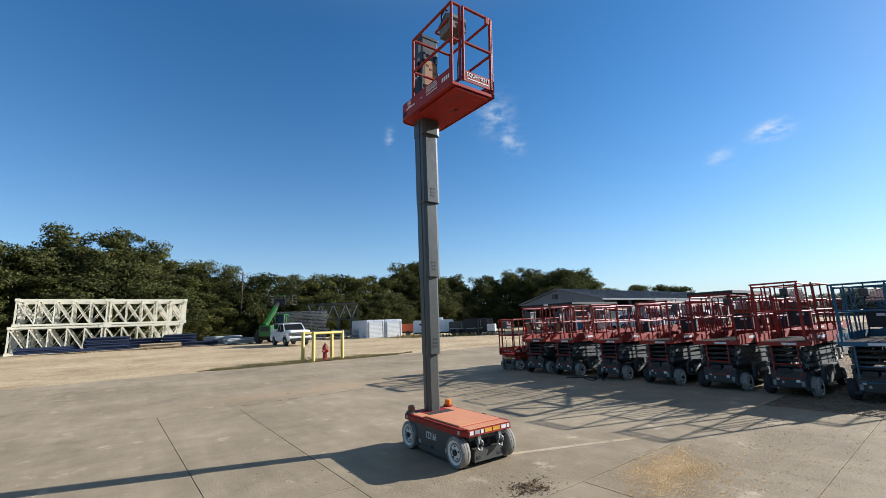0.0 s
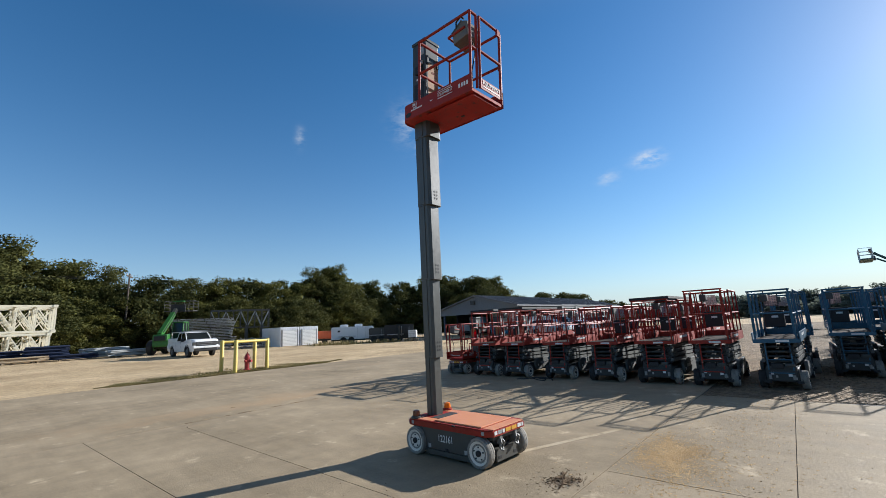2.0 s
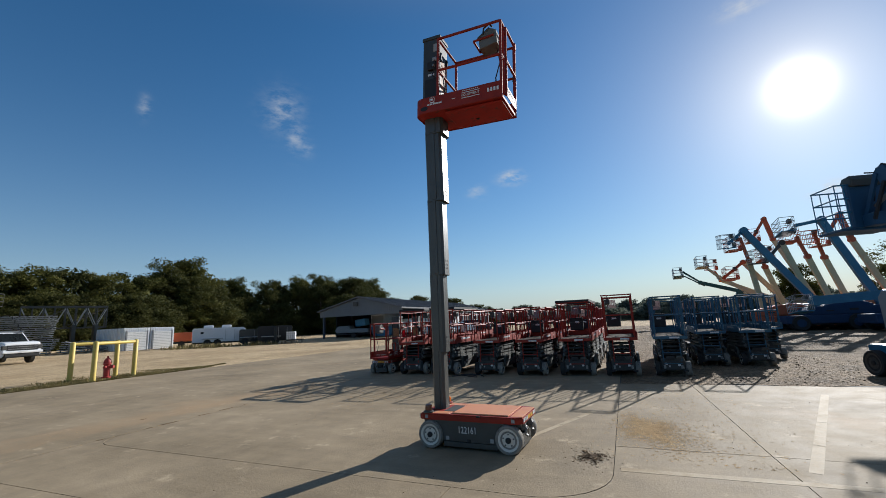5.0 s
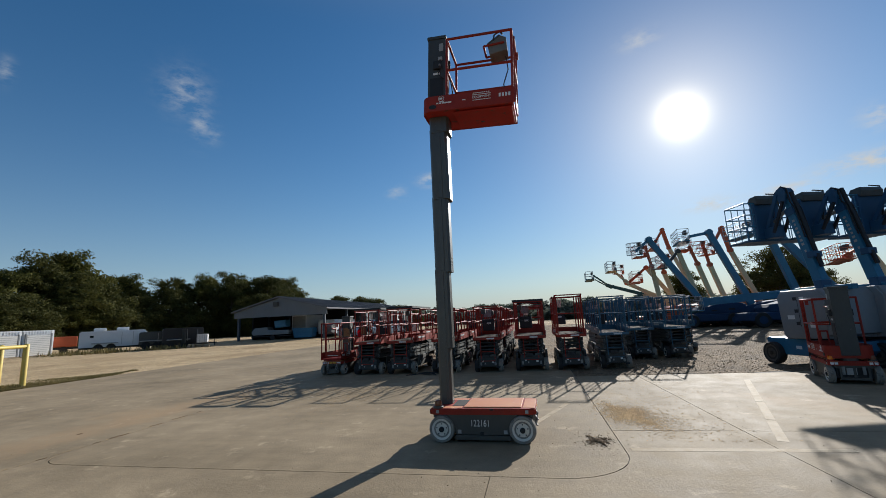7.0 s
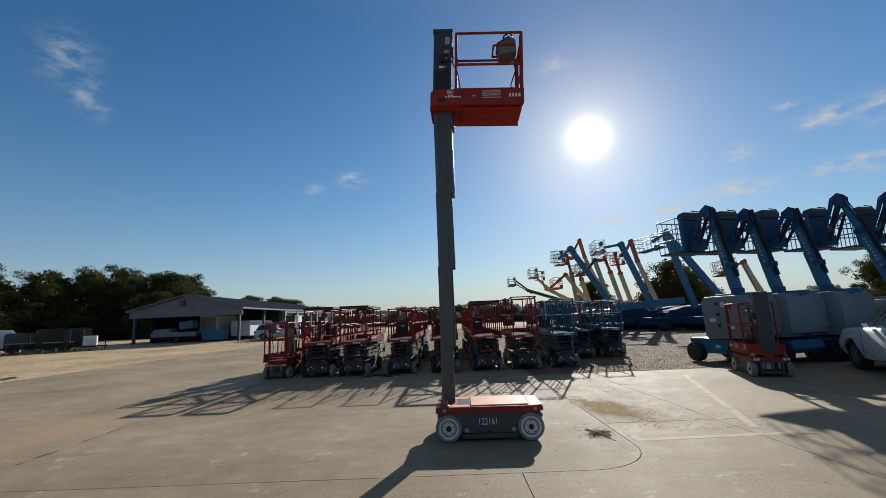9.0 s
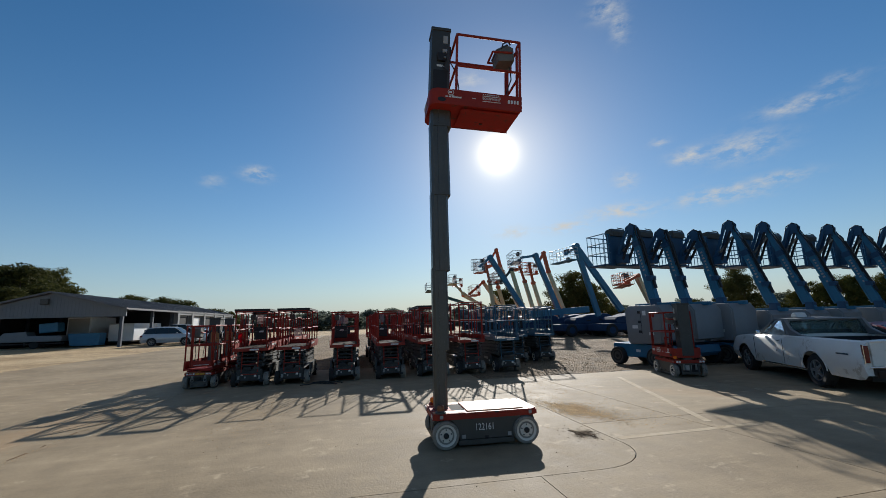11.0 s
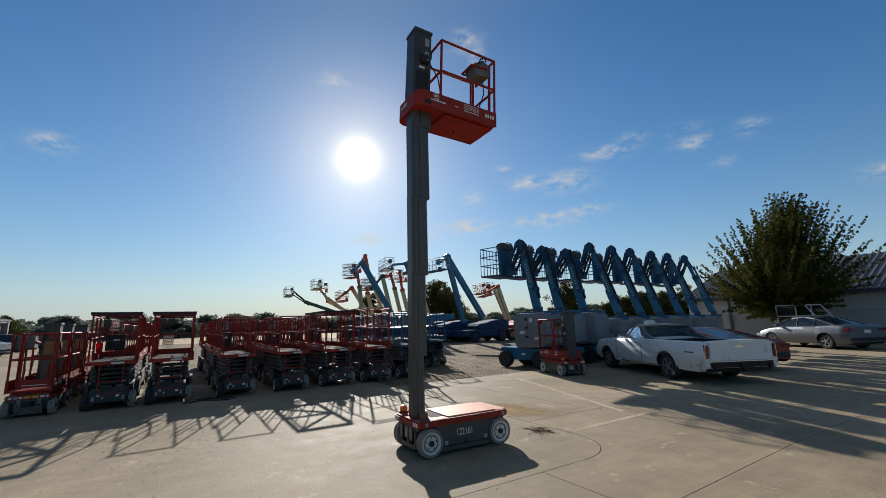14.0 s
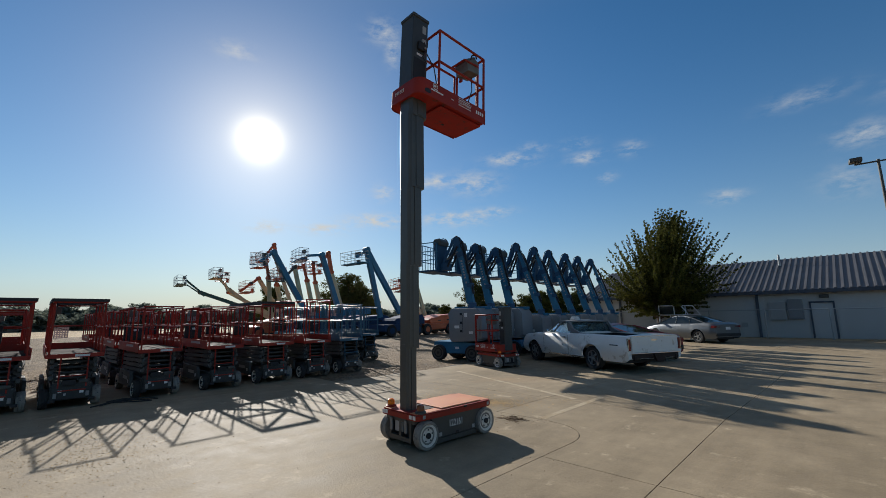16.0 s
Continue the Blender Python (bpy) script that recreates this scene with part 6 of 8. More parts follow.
def car_wheel(root, x, y, r, w, side, rim="steel"):
    m = Matrix.Translation((x, y, r)) @ (pose(0, 0, 0, -90) if side > 0 else pose(0, 0, 0, 90))
    t = part("wheel", lathe(B(), [(r * 0.5, -w / 2), (r * 0.92, -w / 2), (r, -w / 2 + 0.03), (r, w / 2 - 0.03), (r * 0.93, w / 2), (r * 0.66, w / 2 - 0.005), (r * 0.62, w / 2 - 0.03)], m, 30), "rubber", root, smooth=True)
    bm = lathe(B(), [(r * 0.63, w / 2 - 0.06), (r * 0.63, w / 2 - 0.008), (r * 0.57, w / 2 - 0.012), (r * 0.54, w / 2 - 0.05), (r * 0.24, w / 2 - 0.03), (r * 0.18, w / 2), (0.01, w / 2)], m, 26)
    rm = part("rim", bm, rim, t, smooth=True)
    bm = B()
    for k in range(5):
        a = 2 * math.pi * k / 5
        bar(bm, m @ Vector((r * 0.16 * math.cos(a), r * 0.16 * math.sin(a), w / 2 - 0.012)), m @ Vector((r * 0.57 * math.cos(a), r * 0.57 * math.sin(a), w / 2 - 0.02)), r * 0.15, 0.03, m.to_3x3() @ Vector((0, 0, 1)))
    part("spokes", bm, rim, rm)
    return t


def cabin(root, low, high, z0, z1, w0, w1, paint, roof=None, pillars=(), z_back=None, pane="darkglass"):
    """A glass house: low and high are (rear x, front x) at the belt and at the roof."""
    (a0, b0), (a1, b1) = low, high
    za = z0 if z_back is None else z_back
    lo = [Vector((a0, -w0, za)), Vector((b0, -w0, z0)), Vector((b0, w0, z0)), Vector((a0, w0, za))]
    hi = [Vector((a1, -w1, z1)), Vector((b1, -w1, z1)), Vector((b1, w1, z1)), Vector((a1, w1, z1))]
    names = ("side_window", "windscreen", "side_window", "rear_window")
    for i, nm in enumerate(names):
        bm = B()
        j = (i + 1) % 4
        vs = [bm.verts.new(p) for p in (lo[i], lo[j], hi[j], hi[i])]
        f = bm.faces.new(vs)
        bmesh.ops.solidify(bm, geom=[f], thickness=0.012)
        part(nm, bm, pane, root, "dark window glass" if pane == "darkglass" else "dusty window glass")
    part("seat", bx(B(), ((a0 + b0) / 2 - 0.15, 0, z0 - 0.02), (0.35, w0 * 1.7, 0.34), None, 0.06), "black", root)
    bm = B()
    k = 10
    grid = []
    for i in range(k + 1):
        row = []
        for j in range(7):
            fx, fy = i / k, j / 3 - 1
            x = a1 - 0.05 + (b1 - a1 + 0.1) * fx
            z = z1 + 0.045 * (1 - fy * fy) * (1 - (2 * fx - 1) ** 4) + 0.012
            row.append(bm.verts.new((x, fy * (w1 + 0.02), z)))
        grid.append(row)
    for i in range(k):
        for j in range(6):
            bm.faces.new((grid[i][j], grid[i + 1][j], grid[i + 1][j + 1], grid[i][j + 1]))
    bmesh.ops.recalc_face_normals(bm, faces=bm.faces[:])
    bmesh.ops.solidify(bm, geom=bm.faces[:], thickness=0.035)
    part("roof", bm, roof or paint, root, smooth=True)
    for i in range(4):
        part("pillar", bar(B(), lo[i], hi[i] + Vector((0, 0, 0.01)), 0.045, 0.042), paint, root)
    for f in pillars:
        for sy in (-1, 1):
            xl, xh = a0 + f * (b0 - a0), a1 + f * (b1 - a1)
            part("pillar", bar(B(), (xl, sy * w0, z0), (xh, sy * w1, z1), 0.05, 0.03, (0, 1, 0)), paint, root)


def greenhouse(root, belt, roof, w0, w1, paint, pillars):
    """A rounded glass house of a car. belt: (rear x, front x, height); roof: table of (x, height) from the rear glass's foot to the windscreen's."""
    x0, x1, zb = belt
    xs = [x0 + (x1 - x0) * i / 28 for i in range(29)]

    def ring(x, f):
        # f: 0 at the belt, 1 at the roof's edge, 2 on the middle line
        z = smooth_lerp(roof, x, 0.12)
        up = max(0.0, z - zb)
        lift = up / max(0.01, max(v for _, v in roof) - zb)
        edge = w0 + (w1 - w0) * lift
        if f <= 1:
            return w0 + (edge - w0) * f, zb + (up - 0.05 * lift) * f
        g = f - 1
        return edge * (1 - g), zb + up - 0.05 * lift * (1 - g) ** 2

    def shell(name, stations, fs, sides, mat, label="", out=0.0):
        for sy in sides:
            bm = B()
            grid = []
            for x in stations:
                row = []
                for f in fs:
                    y, z = ring(x, f)
                    row.append(bm.verts.new((x, sy * (y + out), z + out)))
                grid.append(row)
            for i in range(len(grid) - 1):
                for j in range(len(fs) - 1):
                    bm.faces.new((grid[i][j], grid[i + 1][j], grid[i + 1][j + 1], grid[i][j + 1]))
            bmesh.ops.recalc_face_normals(bm, faces=bm.faces[:])
            bmesh.ops.solidify(bm, geom=bm.faces[:], thickness=0.008)
            part(name, bm, mat, root, label, smooth=True)

    shell("side_window", xs, (0, 0.25, 0.5, 0.75, 1.0), (-1, 1), "darkglass", "dark window glass")
    top = [x for x in xs if smooth_lerp(roof, x, 0.12) - zb > 0.80 * (max(v for _, v in roof) - zb)]
    shell("roof", top, (0.9, 1.0, 1.25, 1.5, 1.75, 2.0), (-1, 1), paint, "", 0.006)
    shell("rear_window", [x for x in xs if x <= top[0] + 0.01], (1.0, 1.25, 1.5, 1.75, 2.0), (-1, 1), "darkglass", "dark window glass")
    shell("windscreen", [x for x in xs if x >= top[-1] - 0.01], (1.0, 1.25, 1.5, 1.75, 2.0), (-1, 1), "darkglass", "dark window glass")
    for sy in (-1, 1):
        for run in ([x for x in xs if x <= top[0] + 0.01], [x for x in xs if x >= top[-1] - 0.01]):
            part("pillar", pipe(B(), [(x, sy * ring(x, 1)[0], ring(x, 1)[1] + 0.004) for x in run], 0.03, 6), paint, root, smooth=True)
        for x in pillars:
            part("pillar", pipe(B(), [(x, sy * (ring(x, f)[0] + 0.002), ring(x, f)[1]) for f in (0, 0.5, 1.0)], 0.02, 6), "black", root)
        part("belt_trim", pipe(B(), [(x, sy * (w0 + 0.004), zb + 0.005) for x in (xs[0], (x0 + x1) / 2, xs[-1])], 0.012, 6), "chrome", root)


def coupe_utility():
    root = thing("coupe_utility", "old white coupe utility with faded paint and dented tailgate", "car")
    L, hw = 5.16, 0.955
    top = [(-2.58, 0.97), (-2.5, 0.995), (-1.4, 1.0), (-0.2, 1.0), (1.0, 0.98), (1.6, 0.96), (2.3, 0.92), (2.52, 0.88), (2.58, 0.80)]
    plan = [(-2.58, 0.955), (-2.3, 0.985), (-1.2, 1.0), (1.3, 1.0), (2.1, 0.985), (2.48, 0.965), (2.58, 0.945)]
    axles = (-1.20, 1.80)
    body = part("body", car_shell(L, hw, top, plan, 0.29, axles, 0.40, 0.32, (-2.48, -0.16, 0.42)), "carwhite", root, smooth=True)
    part("bed_liner", bx(B(), (-1.32, 0, 0.59), (2.3, 1.5, 0.02)), "void", root, "dark load bed")
    for sy in (-1, 1):
        part("bed_liner", bx(B(), (-1.32, sy * 0.765, 0.78), (2.3, 0.015, 0.36)), "void", root, "dark load bed")
    for x in (-2.465, -0.175):
        part("bed_liner", bx(B(), (x, 0, 0.78), (0.015, 1.52, 0.36)), "void", root, "dark load bed")
    part("underbody", bx(B(), (0, 0, 0.36), (4.6, 1.35, 0.2)), "black", root)
    for x in axles:
        for sy in (-1, 1):
            car_wheel(root, x, sy * 0.83, 0.335, 0.22, sy, "steel")
            part("wheel_housing", bx(B(), (x, sy * 0.55, 0.52), (0.84, 0.3, 0.42)), "black", root)
    cabin(root, (-0.14, 1.10), (0.0, 0.60), 1.0, 1.35, 0.83, 0.70, "carroof", "carroof", (0.74,), 1.0, "carglass")
    for sy in (-1, 1):
        # short sail panels running back from the cabin
        bm = prism(B(), [(0.10, 1.35), (-0.03, 1.355), (-0.22, 1.14), (-0.52, 1.03), (-0.86, 1.0), (0.0, 0.99)], sy * 0.775 - 0.035, sy * 0.775 + 0.035, bevel=0.015)
        part("sail_panel", bm, "carroof", root)
        part("mirror", bx(B(), (0.92, sy * 0.97, 1.05), (0.07, 0.12, 0.08), None, 0.02), "chrome", root)
        part("door_seam", bx(B(), (-0.16, sy * 0.985, 0.65), (0.008, 0.006, 0.58)), "black", body)
        part("door_seam", bx(B(), (1.16, sy * 0.985, 0.64), (0.008, 0.006, 0.56)), "black", body)
        part("door_handle", bx(B(), (0.02, sy * 0.975, 0.88), (0.14, 0.03, 0.025), None, 0.006), "chrome", body)
        part("lock_button", bx(B(), (0.12, sy * 0.985, 0.64), (0.03, 0.01, 0.03), None, 0.004), "black", body)
        part("side_badge", bx(B(), (-2.12, sy * 0.972, 0.74), (0.32, 0.006, 0.028)), "trimdark", body)
        part("side_strip", bx(B(), (0.0, sy * 0.945, 0.325), (1.9, 0.012, 0.03)), "chrome", body)
        lip = [(axles[0] + 0.415 * math.cos(math.pi * (k + 0.4) / 12.8), sy * 0.968, 0.32 + 0.415 * math.sin(math.pi * (k + 0.4) / 12.8)) for k in range(13)]
        part("arch_lip", pipe(B(), lip, 0.012, 6), "carwhite", body)
        tl = part("tail_lamp", bx(B(), (-2.585, sy * 0.875, 0.76), (0.05, 0.07, 0.30), None, 0.012), "tail", root)
        part("lamp_frame", bx(B(), (-2.582, sy * 0.918, 0.76), (0.04, 0.012, 0.34)), "chrome", tl)
        part("headlamp", lathe(B(), [(0.09, -0.02), (0.09, 0.02), (0.05, 0.035)], Matrix.Translation((2.56, sy * 0.66, 0.68)) @ pose(0, 0, 0, 0, 90, 0), 16), "lamp", root)
        part("bumper_horn", bx(B(), (-2.60, sy * 0.72, 0.42), (0.07, 0.10, 0.12), None, 0.02), "rust", root)
    gate = part("tailgate", bx(B(), (-2.59, 0, 0.765), (0.035, 1.62, 0.42), None, 0.012), "carwhite", root)
    part("tailgate_badge", prism(B(), [(-0.13, 0.0), (-0.05, 0.022), (0.05, 0.022), (0.13, 0.0), (0.05, -0.022), (-0.05, -0.022)], -0.006, 0.006, pose(-2.61, 0.05, 0.87, 0, 0, 90)), "chrome", gate)
    part("gate_lip", bx(B(), (-2.605, 0, 0.975), (0.02, 1.60, 0.012)), "chrome", gate)
    part("rear_pan", bx(B(), (-2.56, 0, 0.462), (0.09, 1.62, 0.13), None, 0.02), "rust", root, "dark rusty pan where a bumper is missing")
    part("pan_strip", bx(B(), (-2.608, 0, 0.535), (0.02, 1.72, 0.022), None, 0.006), "chrome", root)
    part("tow_bracket", prism(B(), [(-0.20, 0.50), (0.20, 0.50), (0.10, 0.30), (-0.10, 0.30)], -0.03, 0.03, pose(-2.62, -0.1, 0, 0, 0, 90)), "rust", root, "rusty tow bracket")
    part("grille", bx(B(), (2.57, 0, 0.66), (0.04, 1.1, 0.16), None, 0.01), "black", root)
    part("bumper", bx(B(), (2.60, 0, 0.45), (0.12, 1.78, 0.15), None, 0.04), "chrome", root)
    return root


def generic_car(name, label, L, hw, paint, top, plan, axles, wr, cab, pil=(), sill=0.22, rim="steel", zback=None):
    root = thing(name, label, "car")
    part("body", car_shell(L, hw, top, plan, sill, axles, wr + 0.055, wr), paint, root, smooth=True)
    part("underbody", bx(B(), (0, 0, sill + 0.06), (L - 0.5, hw * 1.4, 0.16)), "black", root)
    for x in axles:
        for sy in (-1, 1):
            car_wheel(root, x, sy * (hw - 0.115), wr, 0.21, sy, rim)
            part("wheel_housing", bx(B(), (x, sy * (hw - 0.38), wr + 0.14), (2 * wr + 0.1, 0.26, 0.4)), "black", root)
    (a0, b0), (a1, b1) = cab[:2]
    zb, zt = cab[2:4]
    greenhouse(root, (a0, b0, zb - 0.02), [(a0, zb - 0.02), (a1, zt - 0.02), ((a1 + b1) / 2, zt + 0.045), (b1, zt), (b0, zb - 0.02)], hw * 0.87, hw * 0.66, paint, [a0 + f * (b0 - a0) for f in pil])
    hl = L / 2
    zr, zf = lerp(top, -hl + 0.05), lerp(top, hl - 0.08)
    for sy in (-1, 1):
        part("tail_lamp", bx(B(), (-hl + 0.11, sy * hw * 0.74, zr - 0.12), (0.22, 0.40, 0.13), None, 0.02), "tail", root)
        part("headlamp", bx(B(), (hl - 0.12, sy * hw * 0.70, zf - 0.10), (0.2, 0.34, 0.12), None, 0.03), "lamp", root)
        part("mirror", bx(B(), (cab[0][1] - 0.45, sy * (hw + 0.03), cab[2] + 0.08), (0.1, 0.16, 0.1), None, 0.03), paint, root)
    part("number_plate", bx(B(), (-hl - 0.003, 0, zr - 0.2), (0.02, 0.30, 0.14)), "white", root)
    part("rear_bumper", bx(B(), (-hl + 0.03, 0, sill + 0.22), (0.12, hw * 1.75, 0.16), None, 0.04), "black", root)
    part("front_bumper", bx(B(), (hl - 0.06, 0, sill + 0.2), (0.14, hw * 1.6, 0.16), None, 0.04), "black", root)
    return root


utility = coupe_utility()
utility.matrix_basis = pose(5.604, -4.583, 0, 0, 0, -24.7)
tagged(part("covered_box", prism(B(), [(-0.14, 0), (0.14, 0), (0.10, 0.07), (0.03, 0.115), (-0.06, 0.11), (-0.11, 0.06)], -0.11, 0.11, bevel=0.025), "white"), "small white covered lump on the roof of the coupe utility", "box")
bpy.data.objects["covered_box"].matrix_basis = pose(5.96, -4.36, 1.40, 0, 0, -24.7)

SEDAN_TOP = [(-2.46, 0.92), (-2.35, 1.02), (-1.8, 1.04), (-1.0, 1.0), (0.9, 0.97), (1.5, 0.90), (2.2, 0.76), (2.4, 0.66), (2.46, 0.56)]
SEDAN_PLAN = [(-2.46, 0.84), (-2.2, 0.95), (-1.2, 1.0), (1.2, 1.0), (2.0, 0.95), (2.3, 0.86), (2.46, 0.72)]
sedan = generic_car("sedan", "grey metallic modern sedan parked beside the chain-link fence", 4.92, 0.925, "silver", SEDAN_TOP, SEDAN_PLAN, (-1.42, 1.41), 0.335, ((-2.05, 1.40), (-0.72, 0.28), 0.98, 1.43), (0.34, 0.60))
sedan.matrix_basis = pose(6.37, -18.28, 0, 0, 0, -28)
COUPE_TOP = [(-2.4, 0.78), (-2.25, 0.86), (-1.4, 0.90), (-0.6, 0.90), (0.8, 0.86), (1.6, 0.78), (2.2, 0.66), (2.35, 0.55), (2.4, 0.48)]
coupe = generic_car("coupe", "dark red sports coupe with black roof parked behind utility", 4.8, 0.92, "carred", COUPE_TOP, SEDAN_PLAN, (-1.3, 1.3), 0.32, ((-1.75, 0.85), (-0.62, 0.12), 0.89, 1.20), (0.5,))
coupe.matrix_basis = pose(6.15, -7.25, 0, 0, 0, -18)
sedan_b = generic_car("sedan", "white sedan parked before the long warehouse", 4.8, 0.91, "truckwhite", SEDAN_TOP, SEDAN_PLAN, (-1.4, 1.4), 0.33, ((-2.0, 1.38), (-0.75, 0.3), 0.98, 1.43), (0.34, 0.60))
sedan_b.matrix_basis = pose(46.5, 21.5, rise(21.5), 0, 0, 60)
SUV_TOP = [(-2.4, 1.0), (-2.2, 1.12), (-1.0, 1.12), (1.0, 1.10), (1.4, 1.06), (2.2, 0.95), (2.4, 0.75)]
for lab, paint, x, y, a in (("pale silver sport wagon parked before the warehouse", "lightsilver", 42.75, 23.2, -89), ("dark blue wagon parked before the warehouse",  "trimdark", 54.0, 22.2, -55), ("black sport wagon parked near the warehouse doors", "black", 50.5, 22.0, 125)):
    v = generic_car("wagon", lab, 4.8, 0.95, paint, SUV_TOP, SEDAN_PLAN, (-1.4, 1.4), 0.37, ((-2.2, 1.15), (-1.9, 0.4), 1.10, 1.72), (0.3, 0.62), 0.3)
    v.matrix_basis = pose(x, y, rise(y), 0, 0, a)


def pickup(label, paint="truckwhite", rack=True):
    root = thing("pickup_truck", label, "truck")
    top = [(-3.0, 1.22), (-0.9, 1.22), (-0.85, 1.26), (1.0, 1.28), (1.3, 1.36), (2.4, 1.36), (2.86, 1.32), (2.96, 1.27), (3.0, 1.16)]
    plan = [(-3.0, 0.98), (2.3, 1.0), (2.8, 0.96), (3.0, 0.88)]
    part("body", car_shell(6.0, 1.0, top, plan, 0.42, (-1.75, 1.85), 0.50, 0.42), paint, root, smooth=True)
    part("underbody", bx(B(), (0, 0, 0.55), (5.2, 1.3, 0.3)), "black", root)
    for x in (-1.75, 1.85):
        for sy in (-1, 1):
            car_wheel(root, x, sy * 0.87, 0.42, 0.26, sy, "steel")
            part("wheel_housing", bx(B(), (x, sy * 0.55, 0.72), (0.98, 0.3, 0.5)), "black", root)
    cabin(root, (-0.85, 1.45), (-0.78, 0.72), 1.29, 1.93, 0.93, 0.80, paint, None, (0.46,))
    for sy in (-1, 1):
        part("service_box", bx(B(), (-1.95, sy * 0.78, 1.36), (2.1, 0.42, 0.30), None, 0.03), paint, root)
        part("headlamp", bx(B(), (2.93, sy * 0.86, 1.02), (0.18, 0.22, 0.26), None, 0.03), "dark", root)
        part("door_seam", bx(B(), (0.35, sy * 1.022, 1.0), (0.012, 0.006, 0.5)), "black", root)
        part("door_seam", bx(B(), (-0.78, sy * 1.022, 1.0), (0.012, 0.006, 0.5)), "black", root)
        part("wheel_arch", pipe(B(), [(1.85 + 0.52 * math.cos(math.pi * k / 10), sy * 1.005, 0.45 + 0.52 * math.sin(math.pi * k / 10)) for k in range(11)], 0.03, 6), "black", root)
        part("mirror", bx(B(), (1.0, sy * 1.1, 1.35), (0.12, 0.22, 0.26), None, 0.03), "black", root)
        if not rack:
            continue
        part("rack_post", rod(B(), (-2.8, sy * 0.75, 1.5), (-2.8, sy * 0.75, 2.02), 0.025), "galv", root)
        part("rack_bar", rod(B(), (-2.9, sy * 0.75, 2.02), (1.0, sy * 0.75, 2.02), 0.025), "galv", root)
    part("grille", bx(B(), (2.99, 0, 1.0), (0.07, 1.50, 0.32), None, 0.02), "black", root)
    for z in (0.93, 1.06):
        part("grille_bar", bx(B(), (3.03, 0, z), (0.02, 1.4, 0.025)), "steel", root)
    part("bonnet_scoop", bx(B(), (2.3, 0, 1.385), (0.7, 0.7, 0.05), None, 0.02), "black", root)
    part("bumper", bx(B(), (3.03, 0, 0.74), (0.2, 1.94, 0.15), None, 0.05), paint, root)
    part("valance", bx(B(), (3.0, 0, 0.55), (0.16, 1.7, 0.22), None, 0.05), "black", root)
    part("number_plate", bx(B(), (3.14, 0, 0.74), (0.02, 0.3, 0.12)), "white", root)
    for x in (-2.5, -1.0, 0.4) if rack else ():
        part("rack_bar", rod(B(), (x, -0.75, 2.02), (x, 0.75, 2.02), 0.025), "galv", root)
    return root


truck = pickup("white service pickup with ladder rack on the gravel")
dark_truck = pickup("dark blue pickup parked before the warehouse", "trimdark", False)
dark_truck.matrix_basis = pose(48.0, 24.5, rise(24.5), 0, 0, -88)
truck.matrix_basis = pose(12.0, 40.4, rise(40.4), 0, 0, -90)


